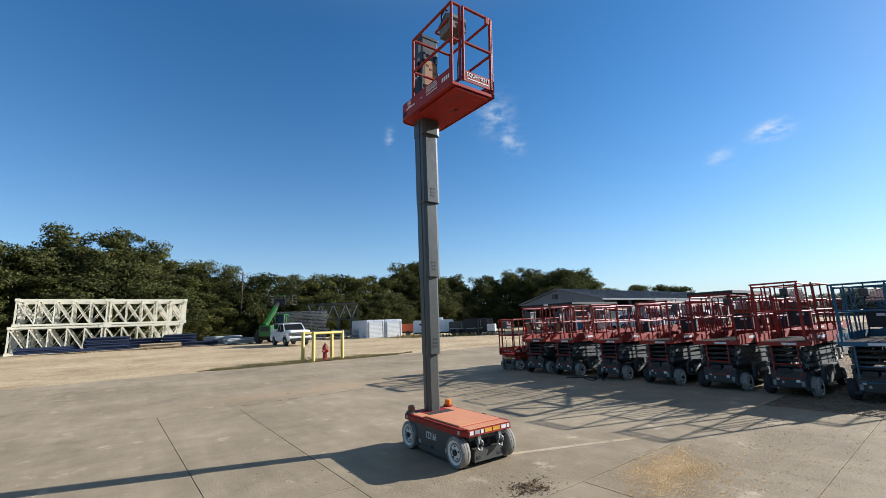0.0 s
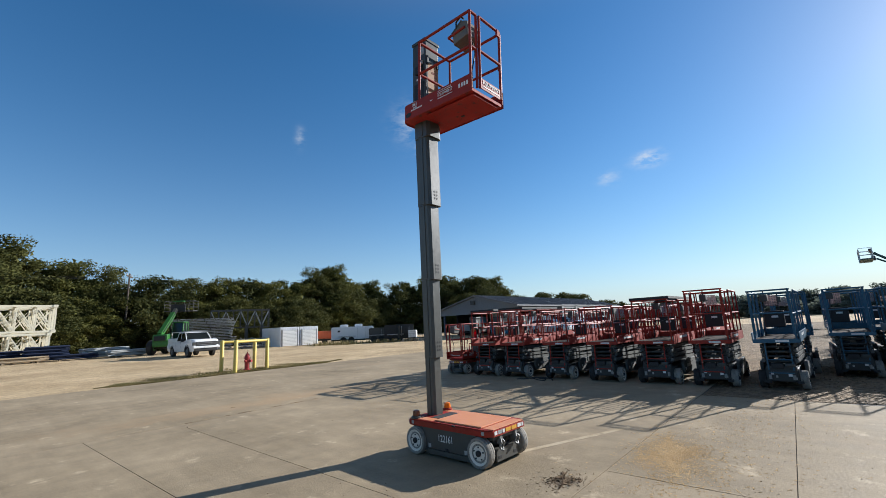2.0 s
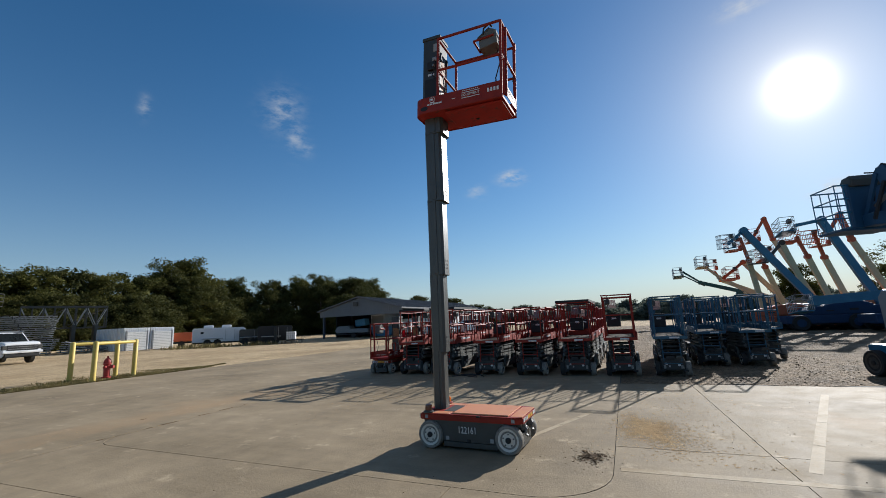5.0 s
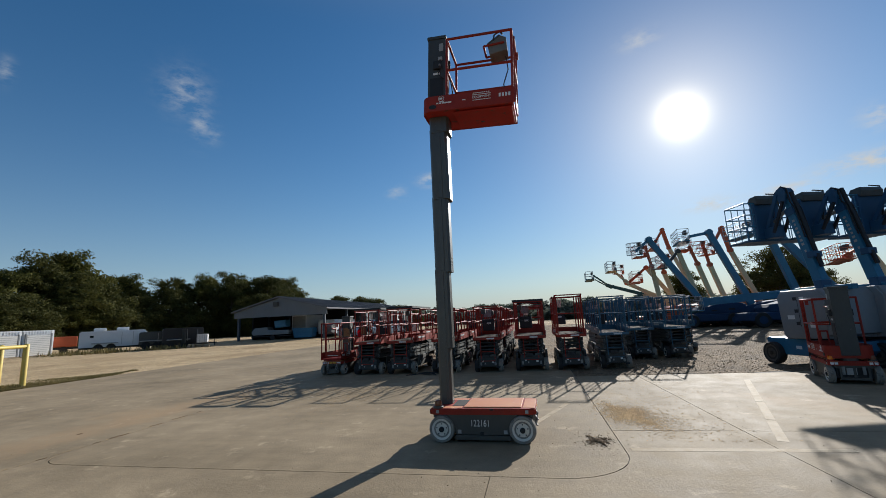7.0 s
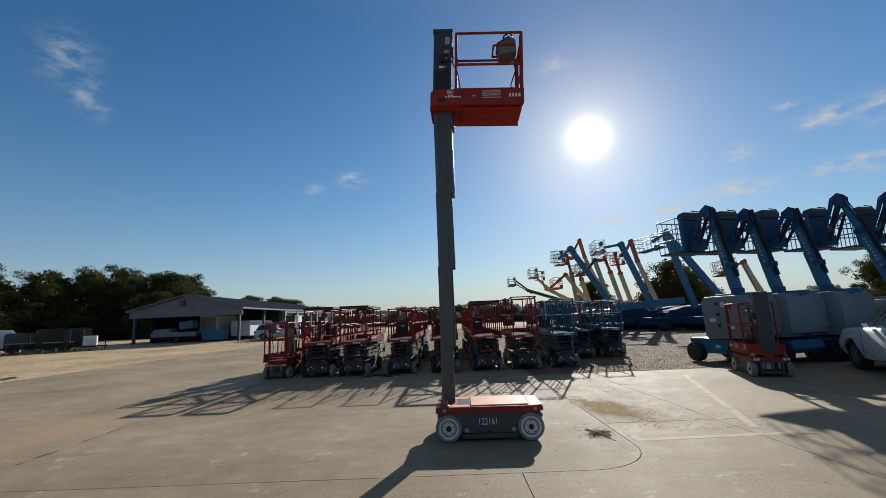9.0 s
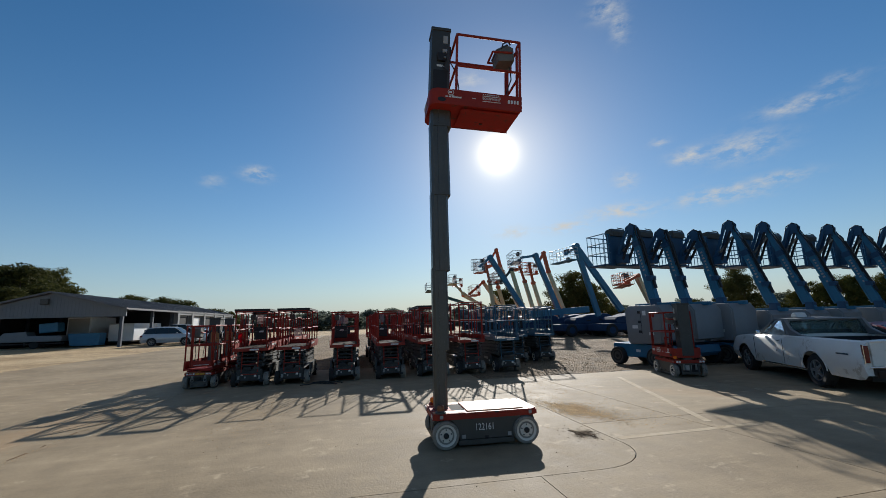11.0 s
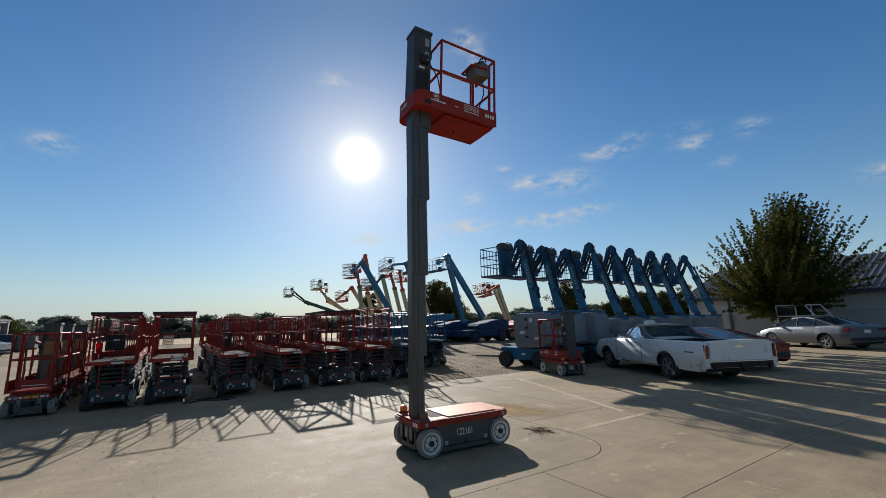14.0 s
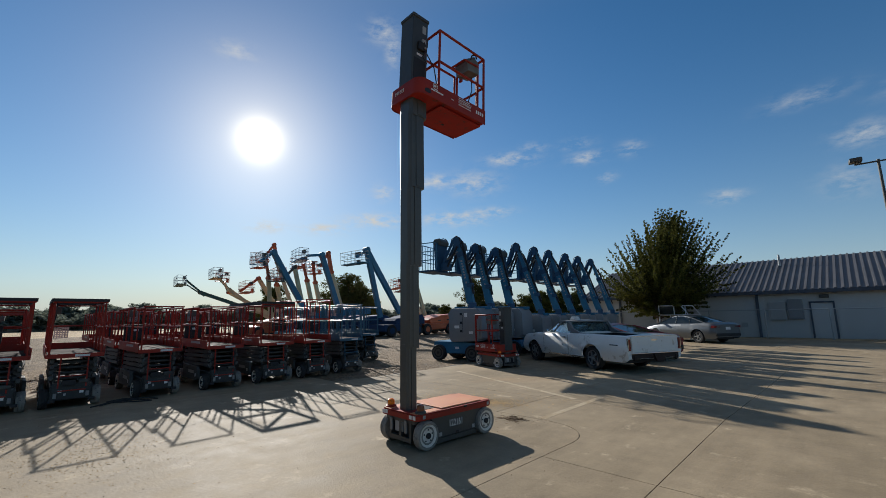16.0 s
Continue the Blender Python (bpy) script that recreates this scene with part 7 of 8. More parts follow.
def telehandler():
    root = thing("telehandler", "bright green telehandler with raised boom on the gravel", "telehandler")
    part("chassis", bx(B(), (0, 0, 1.0), (4.2, 1.3, 0.6), None, 0.08), "green", root)
    for x in (-1.4, 1.4):
        for sy in (-1, 1):
            m = Matrix.Translation((x, sy * 0.95, 0.66)) @ Y_AXIS
            w = part("wheel", lathe(B(), [(0.3, -0.22), (0.6, -0.22), (0.66, -0.16), (0.66, 0.16), (0.6, 0.22), (0.3, 0.22)], m, 24), "rubber", root, smooth=True)
            part("rim", lathe(B(), [(0.30, -0.225), (0.22, -0.19), (0.12, -0.23), (0.12, 0.23), (0.22, 0.19), (0.30, 0.225)], m, 18), "green", w)
    cab = part("cab", prism(B(), [(-0.1, 1.2), (1.5, 1.2), (1.45, 1.9), (1.15, 2.85), (0.1, 2.85), (-0.1, 1.9)], -0.98, -0.12, bevel=0.05), "darkglass", root, "dark glazed cab")
    for y in (-0.99, -0.11):
        for x0, x1 in ((-0.1, 0.08), (0.7, 0.65), (1.5, 1.16)):
            part("cab_post", rod(B(), (x0, y, 1.2), (x1, y, 2.86), 0.055), "green", cab)
        part("cab_rail", rod(B(), (-0.1, y, 1.72), (1.48, y, 1.72), 0.04), "green", cab)
    part("cab_roof", bx(B(), (0.62, -0.55, 2.9), (1.25, 0.98, 0.1), None, 0.04), "green", cab)
    part("engine_cover", bx(B(), (0.2, 0.65, 1.5), (1.9, 0.6, 0.6), None, 0.1), "green", root)
    part("boom", bar(B(), (-1.9, 0.15, 1.75), (0.6, 0.15, 3.75), 0.34, 0.42), "green", root)
    part("lift_cylinder", rod(B(), (0.9, 0.15, 1.3), (-0.3, 0.15, 2.85), 0.09, 10), "black", root)
    for x in (-1.4, 1.4):
        part("axle", rod(B(), (x, -0.9, 0.66), (x, 0.9, 0.66), 0.14, 10), "black", root)
    part("hose_run", pipe(B(), [(-1.7, -0.05, 2.0), (-0.4, -0.05, 3.0), (1.0, -0.05, 4.2)], 0.05, 6), "black", root)
    part("grille", bx(B(), (-2.26, 0, 1.45), (0.03, 0.9, 0.4)), "black", root)
    part("boom_section", bar(B(), (0.5, 0.15, 3.68), (1.1, 0.15, 4.2), 0.26, 0.32), "dark", root)
    part("fork_carriage", bx(B(), (1.25, 0.0, 4.3), (0.15, 1.3, 0.7), None, 0.03), "black", root)
    for y in (-0.5, 0.3):
        part("fork", bx(B(), (1.85, y, 3.98), (1.2, 0.12, 0.06)), "black", root)
    part("hood", bx(B(), (-1.9, 0, 1.5), (0.7, 1.2, 0.6), None, 0.1), "green", root)
    basket(root, Matrix.Translation((2.0, 0.0, 4.02)), 2.6, 1.3, 1.0, "dark", "dark", False)
    part("light_bar", bx(B(), (1.3, 0.0, 4.98), (0.4, 1.0, 0.12), None, 0.03), "green", root)
    return root


tele = telehandler()
tele.matrix_basis = pose(13.0, 49.6, rise(49.6), 0, 0, 52) @ Matrix.Scale(1.06, 4)

# ---- yard: stacks, sheds, trailers, buildings ----


def truss_section(length, w, h):
    root = thing("truss_section", "cream-painted steel box truss section stacked on the gravel", "truss", "stacked truss sections")
    n = 5
    step = (length - 0.2) / n
    for y in (0, w):
        for z in (0.12, h - 0.12):
            ch = part("chord", bx(B(), (length / 2, y, z), (length, 0.14, 0.17), None, 0.01), "truss", root)
            for x in (0.15, length - 0.15):
                part("end_plate", bx(B(), (x, y - 0.09, z), (0.34, 0.03, 0.26)), "truss", ch)
        for k in range(n + 1):
            x = 0.1 + k * step
            part("upright", bx(B(), (x, y, h / 2), (0.12 if k in (0, n) else 0.08, 0.08, h - 0.3)), "truss", root)
            if k < n:
                part("diagonal", bar(B(), (x, y, h - 0.22), (x + step, y, 0.22), 0.06, 0.085), "truss", root)
                if y:
                    part("diagonal", bar(B(), (x, y + 0.03, 0.22), (x + step, y + 0.03, h - 0.22), 0.04, 0.06), "truss", root)
    for k in range(n + 1):
        for z in (0.14, h - 0.14):
            part("cross_beam", bx(B(), (0.1 + k * step, w / 2, z), (0.09, w, 0.10)), "truss", root)
    for k in range(n):
        x = 0.1 + k * step
        part("top_brace", bar(B(), (x, 0, h - 0.12), (x + step, w, h - 0.12), 0.06, 0.06), "truss", root)
        part("sway_brace", bar(B(), (x, 0, 0.2), (x, w, h - 0.2), 0.05, 0.05), "truss", root)
    return root


TR = pose(-8.9, 54.0, rise(54.0), 0, 0, 1.3)
ts = truss_section(6.72, 1.6, 2.56)
ts.matrix_basis = TR
for i in range(2):
    for j in range(3):
        for k in range(2):
            if (i, j, k) != (0, 0, 0):
                copy_thing(ts, TR @ pose(i * 6.80 + (0.10 if j == 1 else 0.0) + (0.25 if k else 0.0), j * 1.75 + (0.10 if k else 0.0), k * 2.58, 0, 0, (0.6 if j else 0.0) - 0.5 * k))


def pipe_bundle(seed, length, cols, rows, mat, label, r=0.075):
    rr = random.Random(seed)
    root = thing("pipe_bundle", label, "pipes", "bundles before the trusses")
    for x in (-length * 0.35, length * 0.35):
        part("bearer", bx(B(), (x, 0, 0.06), (0.12, cols * r * 2.2, 0.12)), "wood", root)
    for j in range(rows):
        for i in range(cols - (j % 2)):
            y = (i - (cols - 1 - (j % 2)) / 2) * r * 2.06
            z = 0.12 + r + j * r * 1.8
            dx = rr.uniform(-0.25, 0.25)
            part("pipe", rod(B(), (-length / 2 + dx, y + rr.uniform(-0.02, 0.02), z), (length / 2 + dx, y + rr.uniform(-0.06, 0.06), z + rr.uniform(-0.03, 0.03)), r * rr.uniform(0.8, 1.0), 8), mat, root)
    return root


for seed, u, v, L, c, r, mt, lab in ((1, 3.0, -2.0, 3.8, 7, 4, "pipeblue", "low stack of dark blue pipes on timber bearers"), (2, 7.2, -2.0, 3.1, 8, 9, "pipeblue", "high stack of dark blue pipes strapped together"),
                                     (3, 11.4, -3.0, 3.0, 8, 3, "wood", "low stack of weathered boards on the gravel"), (4, 10.1, -1.5, 2.7, 6, 7, "pipeblue", "stack of dark blue pipes before white trusses"),
                                     (5, 13.1, -2.0, 2.6, 8, 9, "pipeblue", "stack of dark blue pipes at the truss end"), (6, 14.9, -3.0, 2.9, 8, 3, "pipeblue", "loose low stack of blue pipes on gravel"), (7, 17.2, -2.0, 3.3, 8, 6, "rackgrey", "stack of grey steel tubes beside the telehandler"), (8, 18.6, -3.6, 3.0, 9, 4, "rackgrey", "low stack of dull grey tubes on gravel"), (9, 5.0, -3.0, 2.4, 5, 2, "pipeblue", "few dark blue pipes lying before the trusses")):
    pb = pipe_bundle(seed, L, c, r, mt, lab)
    pb.matrix_basis = TR @ pose(u, v, 0, 0, 0, -7 + (seed * 37) % 13)


def frame_rack(label, length, depth, levels):
    """Flat scaffold frames lying in a pile, one on the other."""
    rr = random.Random(3)
    root = thing("frame_stack", label, "scaffold frames", "frame stacks by the sheds")
    for k in range(levels):
        z, dx = 0.15 + k * 0.345, rr.uniform(-0.3, 0.3)
        for sag, zz in ((0.0, z), (0.17, z + 0.17)):
            bm = pipe(B(), [(dx, 0, zz), (dx, depth, zz), (length + dx, depth, zz + rr.uniform(-0.04, 0.04)), (length + dx, 0, zz), (dx, 0, zz)], 0.034, 6)
            rod(bm, (dx, depth / 2, zz), (length + dx, depth / 2, zz), 0.026, 6)
            for i in range(1, 9):
                x = dx + length * (i + rr.uniform(-0.2, 0.2)) / 9
                rod(bm, (x, 0, zz), (x, depth, zz), 0.024, 6)
            part("frame", bm, "rackgrey", root)
        if rr.random() < 0.8:
            n = int(length / rr.uniform(0.42, 0.6))
            zig = [(dx + length * i / n, -0.02, z + (0.03 if (i + k) % 2 else 0.31)) for i in range(n + 1)]
            part("lattice_brace", pipe(B(), zig, 0.022, 5), "rackgrey" if k % 3 else "rust", root)
        for i in range(6):
            x = dx + length * (i + rr.uniform(0, 0.8)) / 6
            part("coupler", bx(B(), (x, -0.03, z + 0.08), (0.08, 0.08, 0.22)), "galv" if i % 3 else "dark", root)
    for x in (0.4, length / 2, length - 0.4):
        part("bearer", bx(B(), (x, depth / 2, 0.05), (0.14, depth + 0.2, 0.10)), "wood", root)
    return root


fr = frame_rack("high pile of galvanised scaffold frames on the gravel", 6.0, 1.5, 10)
fr.matrix_basis = pose(13.7, 52.3, rise(52.3), 0, 0, -21)
lowpile = frame_rack("low pile of scaffold frames before the stair tower", 3.6, 1.4, 3)
lowpile.matrix_basis = pose(19.6, 49.4, rise(49.4), 0, 0, -16)
wt = thing("stair_tower", "dark steel stair tower section lying on other frames", "stair tower")
for y in (0, 1.6):
    for z in (0, 2.1):
        part("chord", bar(B(), (0, y, z), (6.4, y, z), 0.12, 0.14), "dark", wt)
    for k in range(9):
        part("upright", bar(B(), (k * 0.8, y, 0), (k * 0.8, y, 2.1), 0.10, 0.10), "dark", wt)
        if k < 8:
            part("diagonal", bar(B(), (k * 0.8, y, 0.1 if k % 2 else 2.0), (k * 0.8 + 0.8, y, 2.0 if k % 2 else 0.1), 0.07, 0.07), "rackgrey", wt)
for k in range(22):
    part("tread", bx(B(), (0.3 + 0.27 * k, 0.8, 0.15 + 1.8 * abs((k % 11) / 11 - 0.0)), (0.24, 1.4, 0.05)), "dark", wt)
wt.matrix_basis = pose(18.4, 54.5, 2.6, 0, 0, -22)
for x in (18.9, 22.2, 23.8):
    tagged(part("trestle", bx(B(), (0, 0, 1.3), (0.3, 2.2, 2.7)), "dark"), "dark steel trestle carrying the stair tower", "trestle").matrix_basis = pose(x, 54.9 - (x - 17.6) * 0.40 + 0.5, 0.2, 0, 0, -22)


def ribbed_box(bm, x0, x1, y, z0, z1, pitch=0.25, d=0.03, side=-1):
    """Upright ribs along a wall in the plane y."""
    n = int((x1 - x0) / pitch)
    for k in range(n + 1):
        x = x0 + k * pitch
        bx(bm, (x, y + side * d / 2, (z0 + z1) / 2), (pitch * 0.45, d, z1 - z0))
    return bm


def store_shed(label):
    root = thing("storage_container", label, "container", "white storage containers")
    w, d, h = 2.28, 5.0, 2.12
    part("body", bx(B(), (0, d / 2, h / 2), (w, d, h), None, 0.02), "shedwhite", root)
    bm = B()
    ribbed_box(bm, -w / 2 + 0.1, w / 2 - 0.1, 0, h - 0.32, h - 0.05, 0.2)
    part("header_ribs", bm, "shedwhite", root)
    door = part("roll_door", bx(B(), (0, -0.03, 0.87), (1.7, 0.05, 1.74)), "box", root)
    bm = B()
    for k in range(11):
        bx(bm, (0, -0.065, 0.1 + k * 0.155), (1.68, 0.03, 0.13))
    part("door_slats", bm, "white", door)
    for sx in (-1, 1):
        part("door_post", bx(B(), (sx * 0.92, -0.05, 0.92), (0.10, 0.08, 1.84)), "cover", root)
        bm = B()
        for k in range(18):
            bx(bm, (sx * (w / 2 + 0.02), 0.2 + k * 0.27, h / 2), (0.07, 0.12, h - 0.15))
        part("side_ribs", bm, "shedwhite", root)
    return root


sh = store_shed("white corrugated storage container with closed roll-up door")
sh.matrix_basis = pose(26.05, 45.7, rise(45.7), 0, 0, -4)
copy_thing(sh, pose(23.72, 45.86, rise(45.86), 0, 0, -4))


def trailer(label, L, w, h, mat, z0=0.45, nose=True, vents=0):
    root = thing("box_trailer", label, "trailer")
    bm = B()
    prism(bm, [(-L / 2, z0), (L / 2, z0), (L / 2, h - 0.12), (L / 2 - 0.12, h), (-L / 2 + 0.12, h), (-L / 2, h - 0.12)], -w / 2, w / 2, bevel=0.03)
    part("body", bm, mat, root)
    part("frame", bx(B(), (0, 0, z0 - 0.08), (L, w - 0.3, 0.16)), "black", root)
    for sy in (-1, 1):
        for dx in (-0.45, 0.45):
            m = Matrix.Translation((-L * 0.12 + dx, sy * (w / 2 - 0.1), 0.36)) @ Y_AXIS
            part("wheel", lathe(B(), [(0.1, -0.11), (0.36, -0.11), (0.36, 0.11), (0.1, 0.11)], m, 18), "rubber", root)
        part("mudguard", bx(B(), (-L * 0.12, sy * (w / 2 + 0.05), 0.78), (1.9, 0.2, 0.08), None, 0.03), "galv", root)
        dr = part("side_door", bx(B(), (L * 0.22, sy * (w / 2 + 0.008), (z0 + h) / 2), (0.8, 0.03, h - z0 - 0.35), None, 0.008), mat, root)
        part("door_trim", bx(B(), (L * 0.22 + 0.42, sy * (w / 2 + 0.012), (z0 + h) / 2), (0.03, 0.035, h - z0 - 0.3)), "galv", dr)
        part("door_trim", bx(B(), (L * 0.22 - 0.42, sy * (w / 2 + 0.012), (z0 + h) / 2), (0.03, 0.035, h - z0 - 0.3)), "galv", dr)
    if nose:
        part("drawbar", bar(B(), (L / 2, 0, z0 - 0.1), (L / 2 + 1.3, 0, z0 - 0.15), 0.12, 0.1), "black", root)
        part("jack", rod(B(), (L / 2 + 1.1, 0, 0.0), (L / 2 + 1.1, 0, 0.7), 0.04), "black", root)
    for k in range(vents):
        part("roof_unit", bx(B(), (-L * 0.2 + k * L * 0.35, 0, h + 0.14), (0.9, 0.7, 0.28), None, 0.08), "shedwhite", root)
    return root


t1 = trailer("white enclosed trailer with rounded ends and roof units", 4.7, 1.9, 1.85, "shedwhite", vents=2)
t1.matrix_basis = pose(29.3, 41.7, rise(41.7), 0, 0, -38)
part("window", bx(B(), (-1.5, -0.965, 1.38), (0.26, 0.02, 0.2), None, 0.01), "darkglass", t1)
part("nose_cap", prism(B(), [(2.30, 0.5), (2.52, 0.55), (2.60, 0.95), (2.52, 1.55), (2.30, 1.84)], -0.94, 0.94, None, 0.04), "shedwhite", t1, "bright rounded white front", smooth=True)
part("spare_wheel", lathe(B(), [(0.08, -0.09), (0.30, -0.09), (0.34, -0.05), (0.34, 0.05), (0.30, 0.09), (0.08, 0.09)], Matrix.Translation((2.2, -1.12, 0.50)) @ Y_AXIS, 18), "rubber", t1)
t2 = trailer("black enclosed trailer with open side door on the gravel", 3.3, 1.8, 1.85, "black")
t2.matrix_basis = pose(32.2, 36.9, rise(36.9), 0, 0, -42)
part("open_door", bx(B(), (-0.35, -1.35, 1.1), (0.05, 0.9, 1.35), pose(0, 0, 0, 0, 0, 14)), "dark", t2, "side door standing open")
t3 = trailer("low dark tarpaulin-covered trailer behind the others", 2.6, 1.6, 1.6, "dark")
t3.matrix_basis = pose(31.4, 39.2, rise(39.2), 0, 0, -40)
tote = thing("water_tote", "white plastic water tote in a wire cage", "tank")
part("tank", bx(B(), (0, 0, 0.65), (1.05, 1.15, 1.0), None, 0.08), "shedwhite", tote)
for k in range(5):
    part("cage_bar", bx(B(), (-0.56, -0.5 + k * 0.25, 0.65), (0.03, 0.03, 1.05)), "galv", tote)
    part("cage_ring", bx(B(), (-0.56, 0, 0.2 + k * 0.24), (0.03, 1.2, 0.03)), "galv", tote)
part("pallet", bx(B(), (0, 0, 0.07), (1.1, 1.2, 0.14)), "black", tote)
tote.matrix_basis = pose(32.25, 34.7, rise(34.7) + 0.30, 0, 0, 35) @ Matrix.Scale(0.78, 4)
for k in range(2):
    pal = thing("pallet", "weathered wooden pallet under the water tote", "pallet", "pallets under the tote")
    for i in range(5):
        part("board", bx(B(), (-0.5 + 0.25 * i, 0, 0.13), (0.14, 1.3, 0.025)), "wood", pal)
    for y in (-0.6, 0.0, 0.6):
        part("bearer", bx(B(), (0, y, 0.06), (1.15, 0.1, 0.11)), "wood", pal)
    pal.matrix_basis = pose(32.25, 34.7, rise(34.7) + 0.148 * k, 0, 0, 35 + 2 * k)
om = thing("compressor", "small orange towed machine between containers and trailer", "machine")
part("cover", bx(B(), (0, 0, 1.2), (2.2, 1.4, 1.1), None, 0.12), "boomorange", om)
part("chassis", bx(B(), (0, 0, 0.5), (2.6, 1.2, 0.2)), "black", om)
for sy in (-1, 1):
    part("wheel", lathe(B(), [(0.1, -0.1), (0.35, -0.1), (0.35, 0.1), (0.1, 0.1)], Matrix.Translation((0, sy * 0.75, 0.35)) @ Y_AXIS, 16), "rubber", om)
for y in (-0.5, 0.0, 0.5):
    part("louvre", bx(B(), (-1.11, y, 1.2), (0.03, 0.3, 0.8)), "black", om)
om.matrix_basis = pose(28.6, 46.4, rise(46.4), 0, 0, -35) @ Matrix.Scale(0.85, 4)

# bollard frame round the hydrant
bol = thing("bollard_frame", "chipped yellow steel bollards joined by top bars", "bollards")
POSTS = [(7.12, 21.75), (7.20, 20.45), (8.62, 21.70), (8.93, 21.05)]
for x, y in POSTS:
    bm = B()
    lathe(bm, [(0.085, 0), (0.085, 1.42), (0.06, 1.45), (0.01, 1.46)], Matrix.Translation((x, y, -0.03)), 16)
    part("post", bm, "yellow", bol, smooth=True)
for a, b in ((1, 3), (0, 2)):
    part("top_bar", rod(B(), (*POSTS[a], 1.34), (*POSTS[b], 1.34), 0.06, 12), "yellow", bol, smooth=True)
hyd = thing("fire_hydrant", "weathered dark red fire hydrant inside the bollards", "hydrant")
part("barrel", lathe(B(), [(0.16, 0), (0.16, 0.05), (0.11, 0.07), (0.11, 0.5), (0.15, 0.52), (0.15, 0.56), (0.12, 0.58)], None, 20), "hydrant", hyd, smooth=True)
part("bonnet", lathe(B(), [(0.13, 0.58), (0.13, 0.62), (0.10, 0.70), (0.05, 0.76), (0.03, 0.77), (0.03, 0.83), (0.01, 0.83)], None, 20), "hydrant", hyd, smooth=True)
for ax, s in (((1, 0, 0), 0.2), ((-1, 0, 0), 0.2), ((0, -1, 0), 0.23)):
    v = Vector(ax)
    part("outlet_cap", rod(B(), v * 0.09 + Vector((0, 0, 0.42)), v * s + Vector((0, 0, 0.42)), 0.065 if s > 0.2 else 0.05, 12), "hydrant", hyd)
hyd.matrix_basis = pose(8.12, 21.35, rise(21.35), 0, 0, 35)


# ---- long warehouse with an open front ----
wh = thing("warehouse", "long grey metal warehouse with open gabled front", "building")
X0, X1, XE, YN, YS, ZE, ZR = 42.4, 77.0, 53.8, 39.1, 27.45, 3.6, 5.1
YM = (YN + YS) / 2
for sy, y in ((1, YN), (-1, YS)):
    bm = B()
    prism(bm, [(y + sy * 0.5, ZE - 0.1), (YM, ZR), (YM, ZR + 0.12), (y + sy * 0.5, ZE + 0.02)], -(X1 + 0.4), -(X0 - 0.4), Matrix(((0, -1, 0, 0), (1, 0, 0, 0), (0, 0, 1, 0), (0, 0, 0, 1))))
    rf = part("roof", bm, "roofmetal", wh)
    bm = B()
    for k in range(60):
        x = X0 - 0.3 + k * (X1 - X0 + 0.6) / 59
        bar(bm, (x, y + sy * 0.5, ZE + 0.04), (x, YM, ZR + 0.14), 0.05, 0.05)
    part("roof_rib", bm, "roofmetal", rf, kind="stuff")
bm = B()
prism(bm, [(YS - 0.3, ZE - 0.75), (YN + 0.3, ZE - 0.75), (YN + 0.3, ZE - 0.1), (YM, ZR - 0.02), (YS - 0.3, ZE - 0.1)], -X0 - 0.12, -X0 + 0.0, Matrix(((0, -1, 0, 0), (1, 0, 0, 0), (0, 0, 1, 0), (0, 0, 0, 1))))
gb = part("gable", bm, "gablegrey", wh)
bm = B()
for k in range(40):
    y = YS + 0.1 + k * (YN - YS - 0.2) / 39
    zt = ZE - 0.15 + (ZR - ZE) * (1 - abs(y - YM) / (YN - YM))
    bx(bm, (X0 - 0.012, y, (zt + ZE - 0.75) / 2), (0.02, 0.08, zt - ZE + 0.7))
part("gable_rib", bm, "gablegrey", gb, kind="stuff")
part("flood_lamp", bx(B(), (X0 - 0.25, YM + 0.35, 4.3), (0.28, 0.62, 0.54), None, 0.06), "dark", wh, "dark flood lamp on the gable")
part("gutter", bx(B(), ((X0 + X1) / 2, YS - 0.42, ZE - 0.08), (X1 - X0, 0.14, 0.14)), "trimdark", wh)
for x in (X0 + 0.3, X0 + 6.3, XE - 0.2):
    for y in (YS + 0.15, YN - 0.15):
        part("column", bx(B(), (x, y, 1.8), (0.25, 0.25, 3.8)), "trimdark", wh)
# the two near-black walls hold the shade under the open roof in their colour
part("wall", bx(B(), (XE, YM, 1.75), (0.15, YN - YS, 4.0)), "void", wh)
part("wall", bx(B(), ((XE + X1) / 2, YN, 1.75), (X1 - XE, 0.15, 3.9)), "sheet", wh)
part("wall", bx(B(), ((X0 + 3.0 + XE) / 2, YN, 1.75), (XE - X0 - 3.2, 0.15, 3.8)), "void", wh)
part("wall", bx(B(), (X1, YM, 1.9), (0.15, YN - YS, 3.9)), "sheet", wh)
part("wall", bx(B(), ((XE + X1) / 2, YS, 1.75), (X1 - XE, 0.15, 3.9)), "gablegrey", wh)
for k in range(6):
    part("pilaster", bx(B(), (XE + 0.2 + k * 4.5, YS - 0.25, 1.8), (0.5, 0.5, 3.8)), "gablegrey", wh)
part("eave_beam", bx(B(), ((XE + X1) / 2, YS - 0.22, 3.45), (X1 - XE, 0.40, 0.5)), "gablegrey", wh)
for k in range(5):
    x = XE + 2.4 + k * 4.5
    # every other panel is near-black, a dark bay's shade given as colour
    part("roll_door", bx(B(), (x, YS - 0.09, 1.45), (2.9, 0.06, 3.0)), "shedwhite" if k % 2 else "void", wh)
    for sx in (-1, 1):
        part("door_trim", bx(B(), (x + sx * 1.52, YS - 0.11, 1.5), (0.14, 0.09, 3.3)), "trimdark", wh)
dm = thing("skip", "dented blue steel skip under the open roof", "container")
